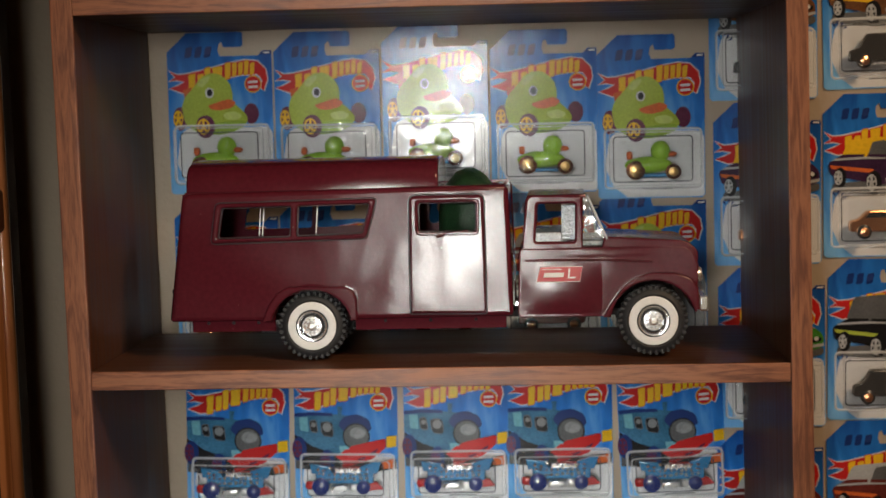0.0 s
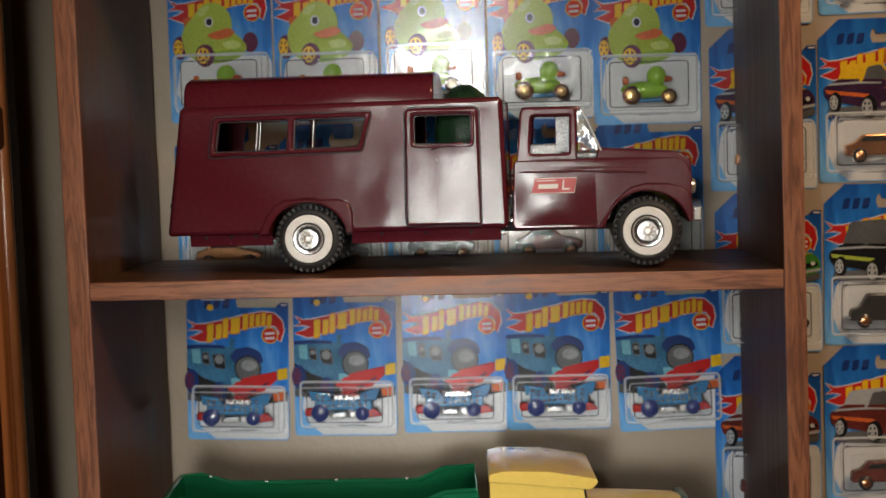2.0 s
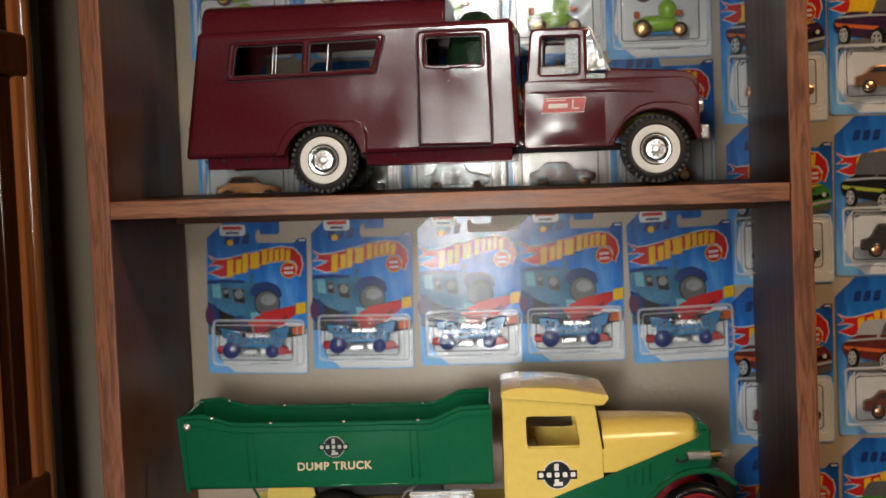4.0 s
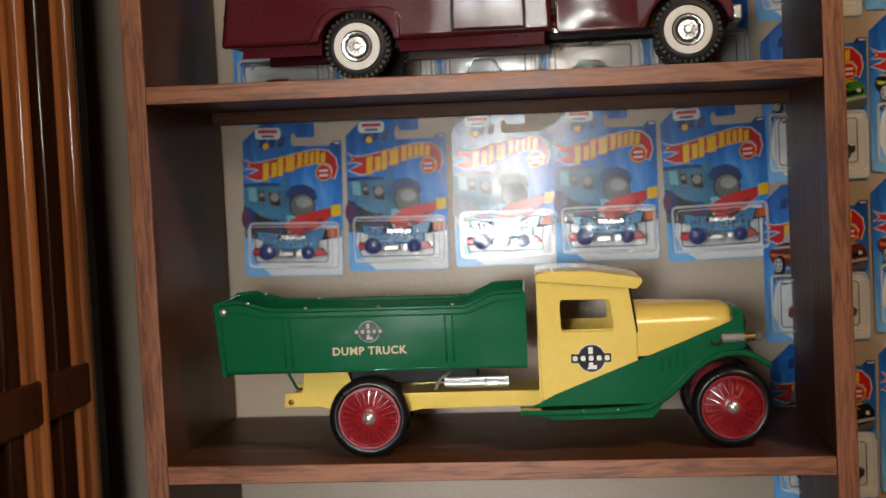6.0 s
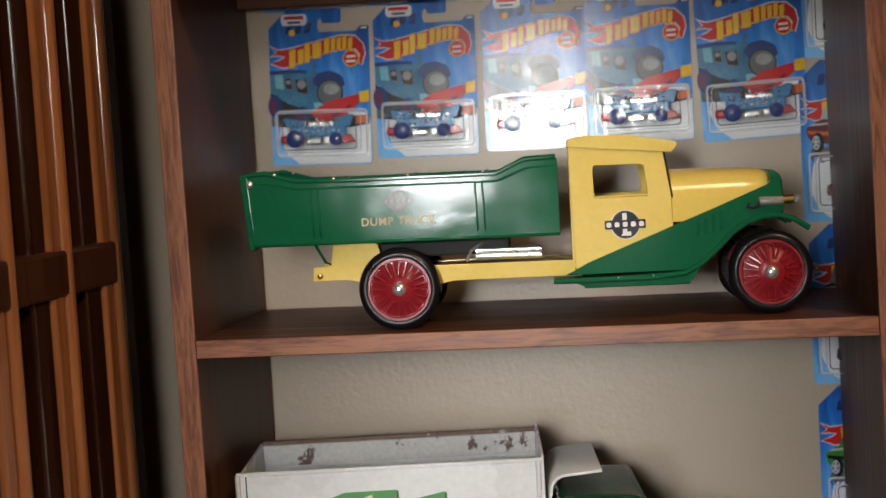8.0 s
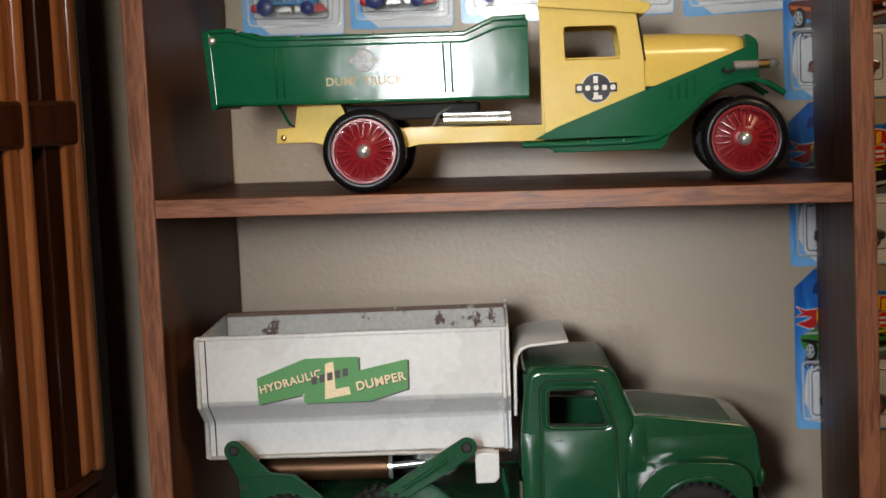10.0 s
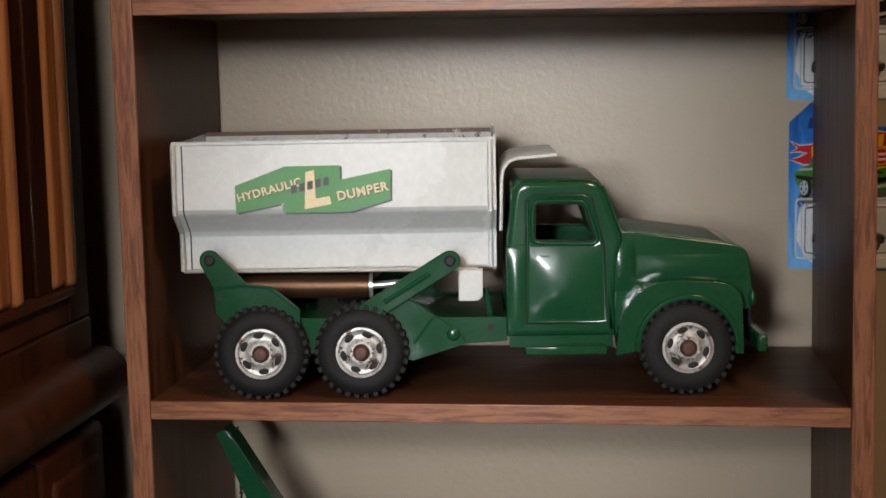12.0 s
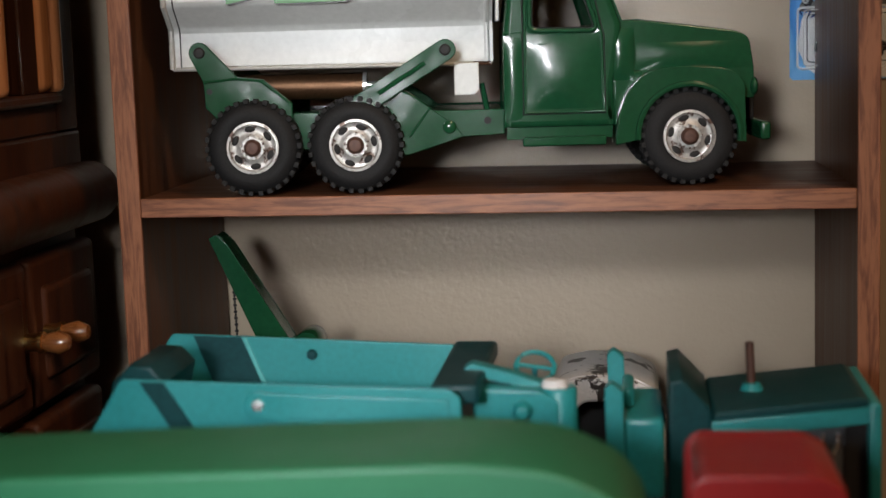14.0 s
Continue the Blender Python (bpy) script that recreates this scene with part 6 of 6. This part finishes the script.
def plain_wheel(parent, x, y, z, r, w, tyre, hub):
    wh = part("wheel", lathe([(0, y), (r * 0.7, y - 0.001), (r, y + w * 0.25), (r, y + w * 0.75), (r * 0.7, y + w), (0, y + w)], x, z, 32), tyre, parent)
    part("hub", lathe([(0, y - 0.004), (r * 0.25, y - 0.003), (r * 0.5, y - 0.0012), (r * 0.5, y)], x, z, 24), hub, wh)


def tow_truck():
    t = thing("tow_truck", pose(0, 0, 0), "toy tow truck with chipped white cab and green boom", "toy truck", "toy trucks on the shelves")
    cabin = round_poly([(0.330, -0.985), (0.336, -0.905), (0.350, -0.862), (0.375, -0.8555), (0.415, -0.8575), (0.434, -0.868), (0.446, -0.912), (0.520, -0.930), (0.530, -0.985)], [0.002, 0.02, 0.02, 0.02, 0.02, 0.016, 0.006, 0.012, 0.002])
    cabin = [(x, z - 0.014) if z > -0.98 else (x, z) for x, z in cabin]
    win = round_poly([(0.362, -0.945), (0.362, -0.905), (0.372, -0.8935), (0.418, -0.8935), (0.430, -0.922), (0.432, -0.945)], 0.006)
    for y in (0.080, 0.186):
        part("cab_side", prism(cabin, y, y + 0.008, 0.003, 3, holes=(win[::-1],)), M_CHIPWHITE, t, "chipped white cab side")
    part("cab_roof", prism(round_poly([(0.338, -0.899), (0.350, -0.874), (0.375, -0.8685), (0.415, -0.8705), (0.437, -0.882), (0.441, -0.899), (0.430, -0.894), (0.412, -0.880), (0.376, -0.878), (0.354, -0.884)], 0.006), 0.083, 0.191, 0.0048, 3), M_CHIPWHITE, t, "chipped white roof")
    part("bonnet", prism([(0.446, -0.985), (0.446, -0.928), (0.515, -0.944), (0.527, -0.985)], 0.088, 0.186, 0.006), M_CHIPWHITE, t)
    part("cab_back", box(0.331, 0.335, 0.086, 0.188, -0.985, -0.900), M_PIT, t)
    # Black block fills the cab where there is only inner shade.
    part("seat", box(0.338, 0.442, 0.120, 0.180, -0.984, -0.8950, 0.003), M_PIT, t, "black block standing for the shade inside the cab")
    part("flatbed", box(0.060, 0.330, 0.080, 0.194, -0.985, -0.945, 0.003), M_CHIPWHITE, t)
    part("bed_rail", box(0.270, 0.332, 0.080, 0.086, -0.945, -0.878, 0.002), M_CHIPWHITE, t)
    part("chassis", box(0.060, 0.520, 0.100, 0.174, -1.005, -0.9855), M_PIT, t)
    for x in (0.120, 0.470):
        for y in (0.078, 0.172):
            plain_wheel(t, x, y, -0.9995, 0.035, 0.022, M_TYREGREY, M_CHIPWHITE)
    # boom: two tapering plates and a head with a rope
    for y in (0.055, 0.079):
        part("boom_plate", prism([(0.0430, -0.7370), (0.0500, -0.7335), (0.0600, -0.7420), (0.1140, -0.8300), (0.1290, -0.8520), (0.0950, -0.8520), (0.0800, -0.8220)], y, y + 0.003, 0.0008), M_OLDGREEN, t, "green boom plate")
    part("boom_cover", prism([(0.0500, -0.7340), (0.0600, -0.7425), (0.1130, -0.8290), (0.1090, -0.8300), (0.0580, -0.7450), (0.0490, -0.7370)], 0.058, 0.079), M_OLDGREEN, t)
    part("boom_base", prism([(0.0950, -0.9455), (0.0900, -0.8500), (0.1350, -0.8450), (0.1600, -0.9455)], 0.058, 0.079, 0.001), M_OLDGREEN, t)
    part("winch_drum", lathe([(0, 0.050), (0.011, 0.050), (0.012, 0.052), (0.012, 0.085), (0.011, 0.087), (0, 0.087)], 0.1290, -0.8330, 24), M_OLDGREEN, t)
    part("winch_crank", rod([(0.1290, 0.048, -0.8330), (0.1360, 0.046, -0.8290), (0.1410, 0.040, -0.8310)], 0.0022, 8), M_RUSTHUB, t)
    part("sheave", lathe([(0, 0.057), (0.006, 0.057), (0.0045, 0.0685), (0.006, 0.080), (0, 0.080)], 0.0500, -0.7400, 18), M_OLDGREEN, t)
    rope = bmesh.new()
    for k in range(46):
        own = bmesh.new()
        bmesh.ops.create_uvsphere(own, u_segments=8, v_segments=5, radius=1)
        bmesh.ops.scale(own, vec=(0.0020, 0.0012, 0.0016) if k % 2 else (0.0011, 0.0020, 0.0016), verts=own.verts)
        bmesh.ops.translate(own, vec=(0.0515 + 0.00005 * k, 0.100, -0.7420 - 0.0030 * k), verts=own.verts)
        join(rope, own)
    part("chain", rope, M_PIT, t, "thin dark chain")
    return t


def scraper():
    t = thing("scraper", pose(0, 0, 0), "teal steel toy earth scraper with dark stripes", "toy scraper", "construction toys")
    near = round_poly([(0.0520, -0.9200), (0.0570, -0.8230), (0.0830, -0.7820), (0.3000, -0.7895), (0.3080, -0.7950), (0.3080, -0.8700), (0.2600, -0.9200)], 0.003)
    far = round_poly([(0.0450, -0.9000), (0.0520, -0.8080), (0.0690, -0.7830), (0.2860, -0.7935), (0.2680, -0.8280), (0.2550, -0.9000)], 0.003)
    a = part("bowl_side", prism(near, -0.313, -0.309, 0.001), M_TEAL, t)
    b = part("bowl_side", prism(far, -0.150, -0.146, 0.001), M_TEAL, t)
    part("stripe", prism([(0.0960, -0.7835), (0.1120, -0.7838), (0.1370, -0.8230), (0.1210, -0.8230)], -0.3142, -0.3131), M_DTEAL, a, "dark stripe")
    part("stripe", prism([(0.0860, -0.7845), (0.1230, -0.7860), (0.1380, -0.8240), (0.1010, -0.8230)], -0.1512, -0.1501), M_DTEAL, b, "dark stripe")
    part("stripe_edge", prism([(0.1240, -0.7862), (0.1268, -0.7863), (0.1418, -0.8240), (0.1390, -0.8240)], -0.1514, -0.1501), M_PALETEAL, b)
    part("bowl_floor", box(0.060, 0.270, -0.309, -0.150, -0.905, -0.900), M_DTEAL, t)
    part("tail_panel", prism([(0.0760, -0.7850), (0.0870, -0.7740), (0.1020, -0.7745), (0.1120, -0.7850), (0.0850, -0.9000), (0.0600, -0.9000)], -0.309, -0.235, 0.002), M_DTEAL, t)
    part("apron", prism([(0.2880, -0.7960), (0.3050, -0.7930), (0.3040, -0.8700), (0.2700, -0.8900), (0.2680, -0.8300)], -0.305, -0.150, 0.002), M_DTEAL, t)
    part("cross_beam", box(0.286, 0.318, -0.300, -0.150, -0.803, -0.790, 0.003), M_DTEAL, t)
    part("pivot_bolt", lathe([(0, -0.3185), (0.0035, -0.3180), (0.0048, -0.3145), (0.0048, -0.313)], 0.1755, -0.7990, 18), M_CHROME, t)
    part("pull_bar", prism(arc(0.1755, -0.7990, 0.0095, 60, 250, 8) + [(0.2000, -0.8120), (0.2600, -0.8200), (0.3000, -0.8230), (0.3000, -0.7960), (0.2000, -0.7920)], -0.3162, -0.3132, 0.001), M_TEAL, t)
    part("far_bolt", lathe([(0, -0.1540), (0.003, -0.1538), (0.0042, -0.1502)], 0.1770, -0.8000, 14), M_DTEAL, t)
    # gooseneck and hitch
    neck = round_poly([(0.2960, -0.7960), (0.3080, -0.7860), (0.3350, -0.7930), (0.3600, -0.8010), (0.3600, -0.8070), (0.3330, -0.8000), (0.3080, -0.7950), (0.2960, -0.8050)], 0.003)
    part("gooseneck", prism(neck, -0.252, -0.236, 0.003, 3), M_TEAL, t)
    part("hitch_plate", prism(round_poly([(0.3080, -0.8000), (0.3560, -0.8020), (0.3680, -0.8090), (0.3680, -0.8330), (0.3120, -0.8260)], 0.003), -0.266, -0.240, 0.002), M_TEAL, t)
    part("hitch_bolt", lathe([(0, -0.2745), (0.004, -0.2740), (0.0068, -0.2690), (0.0068, -0.266)], 0.3440, -0.8150, 20), M_TEAL, t)
    post = lathe([(0, -0.021), (0.0110, -0.021), (0.0122, -0.019), (0.0122, 0.034), (0, 0.034)], 0, 0, 24)
    p = part("hitch_post", post, M_TEAL, t)
    p.matrix_basis = pose(0.3680, -0.252, -0.8230, -90, 0, 0)
    cap = part("post_cap", lathe([(0, -0.027), (0.0075, -0.026), (0.0098, -0.0212)], 0, 0, 20), M_CHIPWHITE, t)
    cap.matrix_basis = pose(0.3650, -0.252, -0.8230, -90, 0, 0)
    wheel = rod([(0.0135 * math.cos(2 * math.pi * k / 28), 0.0135 * math.sin(2 * math.pi * k / 28), 0) for k in range(29)], 0.0018, 8)
    rod([(-0.0135, 0, 0), (0.0135, 0, 0)], 0.0014, 8, wheel)
    rod([(0, 0, 0), (0, 0, -0.030)], 0.0018, 8, wheel)
    sw = part("steering_wheel", wheel, M_TEAL, t)
    sw.matrix_basis = pose(0.3490, -0.205, -0.7985, 38, 8, 0)
    part("draft_frame", box(0.300, 0.372, -0.275, -0.215, -0.850, -0.834, 0.003), M_DTEAL, t)
    for x, r in ((0.095, 0.034), (0.372, 0.030)):
        for y in (-0.300, -0.185):
            plain_wheel(t, x, y, BZ + r, r, 0.024, M_RUBBER, M_TEAL)
    part("axle", box(0.085, 0.105, -0.290, -0.170, -0.930, -0.900), M_DTEAL, t)
    part("hitch_leg", box(0.364, 0.380, -0.262, -0.195, -0.930, -0.850), M_DTEAL, t)
    return t


def crawler():
    t = thing("crawler_tractor", pose(0, 0, 0), "teal steel toy crawler tractor with upright exhaust", "toy tractor", "construction toys")
    for y in (-0.262, -0.150):
        part("fender", prism(round_poly([(0.4000, -0.8900), (0.3985, -0.8020), (0.4030, -0.7980), (0.4110, -0.8040), (0.4120, -0.8900)], 0.002), y, y + 0.014, 0.001), M_TEAL, t)
    part("seat", box(0.4110, 0.4380, -0.255, -0.160, -0.8800, -0.8240, 0.004), M_TEAL, t)
    part("seat_back", box(0.4100, 0.4180, -0.225, -0.175, -0.8240, -0.8100, 0.003), M_TEAL, t)
    part("dash", prism([(0.4400, -0.9000), (0.4420, -0.7990), (0.4500, -0.7970), (0.4690, -0.8170), (0.4690, -0.9000)], -0.255, -0.150, 0.002), M_DTEAL, t)
    hood = part("bonnet", prism(round_poly([(0.4690, -0.8300), (0.4700, -0.8180), (0.5680, -0.8080), (0.5740, -0.8130), (0.5740, -0.8220)], 0.003), -0.262, -0.155, 0.004, 3), M_DTEAL, t)
    part("bonnet_side", prism([(0.4690, -0.8360), (0.4690, -0.8240), (0.5740, -0.8140), (0.5740, -0.8250)], -0.2645, -0.2600, 0.001), M_TEAL, hood)
    part("engine", prism([(0.4700, -0.9000), (0.4700, -0.8320), (0.5560, -0.8230), (0.5560, -0.9000)], -0.256, -0.160), M_ENGINE, t, "grey engine block")
    for k in range(4):
        x = 0.5180 + 0.0100 * k
        part("engine_rib", rod([(x, -0.258, -0.8480), (x + 0.003, -0.258, -0.8400), (x + 0.0032, -0.258, -0.8330)], 0.0016, 8), M_CHROME, t)
    part("radiator", box(0.5700, 0.5790, -0.266, -0.150, -0.9000, -0.8110, 0.003), M_TEAL, t)
    part("front_post", box(0.5560, 0.5700, -0.258, -0.160, -0.9000, -0.8200), M_PIT, t)
    part("exhaust", rod([(0.4990, -0.21, -0.8160), (0.4975, -0.21, -0.7810)], 0.0030, 12), M_RUSTHUB, t, "rusty upright exhaust pipe")
    part("exhaust_collar", lathe([(0, -0.001), (0.008, -0.001), (0.006, 0.004), (0, 0.004)], 0, 0, 16), M_TEAL, t).matrix_basis = pose(0.4990, -0.21, -0.8135, 90, 0, 0)
    for y in (-0.275, -0.165):
        loop = round_poly([(0.395, BZ + 0.0005), (0.575, BZ + 0.0005), (0.590, BZ + 0.026), (0.575, BZ + 0.052), (0.395, BZ + 0.052), (0.380, BZ + 0.026)], 0.018)
        part("track", prism(loop, y, y + 0.026, 0.002), M_RUBBER, t)
    part("belly", box(0.400, 0.572, -0.249, -0.165, -0.920, -0.8900), M_DTEAL, t)
    return t


def red_green_truck():
    t = thing("toy_truck", pose(0, 0, 0), "bright green toy truck with a red cab", "toy truck", "construction toys")
    tank = round_poly([(-0.060, -0.905), (-0.060, -0.7840), (0.120, -0.7765), (0.340, -0.7685), (0.384, -0.7735), (0.412, -0.7880), (0.4240, -0.8060), (0.4260, -0.905)], [0.004, 0.006, 0.02, 0.03, 0.02, 0.014, 0.012, 0.004])
    part("green_body", prism(tank, -0.560, -0.465, 0.022, 6), M_PLGREEN, t, "bright green body")
    cab = round_poly([(0.446, -0.920), (0.446, -0.796), (0.452, -0.7890), (0.510, -0.7890), (0.524, -0.7960), (0.530, -0.920)], 0.005)
    win = round_poly([(0.4560, -0.8500), (0.4560, -0.8120), (0.5130, -0.8120), (0.5170, -0.8500)], 0.004)
    for y in (-0.510, -0.426):
        part("cab_side", prism(cab, y, y + 0.006, 0.002, 2, holes=(win[::-1],)), M_PLRED, t)
    part("cab_roof", prism(round_poly([(0.448, -0.800), (0.452, -0.7895), (0.511, -0.7895), (0.523, -0.7965), (0.525, -0.800)], 0.005), -0.507, -0.423, 0.0048, 4), M_PLRED, t, "red roof")
    part("cab_floor", box(0.448, 0.528, -0.504, -0.426, -0.920, -0.880), M_PLRED, t)
    part("chassis", box(-0.05, 0.55, -0.540, -0.440, -0.930, -0.9055), M_PIT, t)
    for x in (0.02, 0.30, 0.49):
        for y in (-0.550, -0.450):
            plain_wheel(t, x, y, BZ + 0.028, 0.028, 0.022, M_RUBBER, M_PLRED)
    return t


low_bench()
tow_truck()
scraper()
crawler()
red_green_truck()

# ---- tall glazed wooden cabinet beside the bookcase ----
def hutch():
    xf, yn, yf = -0.098, -1.16, 0.136
    h = thing("cabinet", pose(-0.35, -0.5, -1.12), "tall dark cherry cabinet with honey-framed glass doors and drawers", "cabinet")
    inv = h.matrix_world.inverted()

    def P(name, bm, mat, parent=None, label=""):
        ob = part(name, bm, mat, parent or h, label)
        if parent is None:
            ob.matrix_basis = inv
        return ob
    P("back", box(-0.560, -0.545, yn, yf, -1.118, 1.05), M_CHERRY)
    P("end_panel", box(-0.545, xf - 0.020, yf - 0.018, yf, -0.640, 1.05), M_CHERRY)
    P("end_panel", box(-0.545, xf - 0.020, yn, yn + 0.018, -0.640, 1.05), M_CHERRY)
    P("top", box(-0.560, xf + 0.02, yn - 0.02, yf + 0.012, 1.05, 1.08, 0.006), M_CHERRY)
    P("face_frame", box(xf - 0.020, xf - 0.002, 0.0855, yf + 0.001, -0.640, 1.05, 0.003), M_CHERRY)
    P("face_frame", box(xf - 0.020, xf - 0.002, yn, yn + 0.05, -0.640, 1.05, 0.003), M_CHERRY)
    P("lower_rail", box(xf - 0.020, xf - 0.003, yn + 0.05, 0.0853, -0.640, -0.6145, 0.002), M_CHERRY)
    P("upper_rail", box(xf - 0.020, xf - 0.003, yn + 0.05, 0.0853, 0.98, 1.05, 0.002), M_CHERRY)
    for z in (-0.268, 0.14, 0.55):
        P("inner_shelf", box(-0.545, xf - 0.05, yn + 0.02, yf - 0.02, z - 0.009, z + 0.009), M_CHERRY)
    # one glazed front: honey uprights, a recessed dark inner strip beside each, panes and proud dark rails
    d = P("glass_door", box(xf - 0.018, xf - 0.012, yn + 0.05, 0.0855, -0.640, -0.604), M_CHERRY, label="glazed front with honey-coloured uprights")
    y1 = 0.085
    while y1 > -1.05:
        st = P("stile", box(xf - 0.018, xf + 0.004, y1 - 0.047, y1 - 0.0165, -0.604, 0.978, 0.0085, 5), M_HONEY, d, "honey-coloured upright")
        P("moulded_edge", box(xf - 0.018, xf + 0.0085, y1 - 0.0163, y1, -0.604, 0.978, 0.0065, 4), M_HONEY, st)
        P("inner_strip", box(xf - 0.026, xf + 0.0015, y1 - 0.083, y1 - 0.0472, -0.604, 0.978, 0.003), M_CHERRYGLOSS, st, "polished dark inner strip")
        P("pane", box(xf - 0.012, xf - 0.009, y1 - 0.126, y1 - 0.083, -0.60, 0.97), M_GLASS, d, "glass pane").visible_shadow = False
        y1 -= 0.126
    for z0, z1 in ((-0.294, -0.253), (0.12, 0.16), (0.55, 0.59), (0.93, 0.978)):
        P("door_rail", box(xf - 0.016, xf + 0.0065, yn + 0.05, 0.0850, z0, z1, 0.004), M_CHERRY, d)
    P("door_rail", box(xf - 0.011, xf + 0.0045, yn + 0.05, 0.0850, -0.614, -0.604, 0.003), M_CHERRY, d)
    for y in (-0.022, -0.274):
        k = P("latch", ball(0, 0, 0, 0.0055, 0.0065, 0.0055), M_BRASS, d, "small brass latch")
        k.matrix_basis = pose(xf - 0.012, y, -0.209, 0, 0, 90)
    # moulded waist, drawers below
    r, e = 0.029, yf + 0.022
    caps = [(r * math.sin(radians(a)), e - 0.018 + 0.018 * math.cos(radians(a))) for a in range(0, 91, 10)]
    P("waist_moulding", lathe(caps + [(r, yn - 0.02), (0, yn - 0.02)], xf + 0.004, -0.700, 32), M_CHERRY, label="rounded waist moulding")
    P("waist_rail", box(-0.560, xf - 0.002, yn, yf + 0.004, -0.728, -0.641, 0.003), M_CHERRY)
    P("base_carcass", box(-0.560, xf - 0.012, yn, yf, -1.118, -0.7285), M_CHERRY)
    for (za, zb) in ((-0.872, -0.742), (-1.010, -0.884), (-1.105, -1.022)):
        for ya, yb in ((-0.030, yf - 0.004), (-0.56, -0.036), (yn + 0.01, -0.566)):
            dr = P("drawer", box(xf - 0.0118, xf + 0.008, ya, yb, za, zb, 0.007, 3), M_CHERRY)
            P("drawer_field", box(xf + 0.004, xf + 0.013, ya + 0.022, yb - 0.022, za + 0.022, zb - 0.026, 0.006, 3), M_CHERRY, dr)
            for y in ((ya + 0.018,) if yb > 0 else (yb - 0.022, ya + 0.06)):
                kn = P("knob_collar", lathe([(0, -0.004), (0.0075, -0.004), (0.0075, -0.014), (0.009, -0.016), (0.009, -0.020), (0, -0.020)], 0, 0, 20), M_BRASS, dr, "brass collar")
                kn.matrix_basis = pose(xf + 0.008, y, (za + zb) / 2, 0, 0, 90)
                P("knob", lathe([(0, -0.044), (0.006, -0.042), (0.0098, -0.034), (0.008, -0.024), (0.006, -0.0195), (0, -0.0195)], 0, 0, 20), M_AMBER, kn, "amber wooden knob")
    return h


hutch()
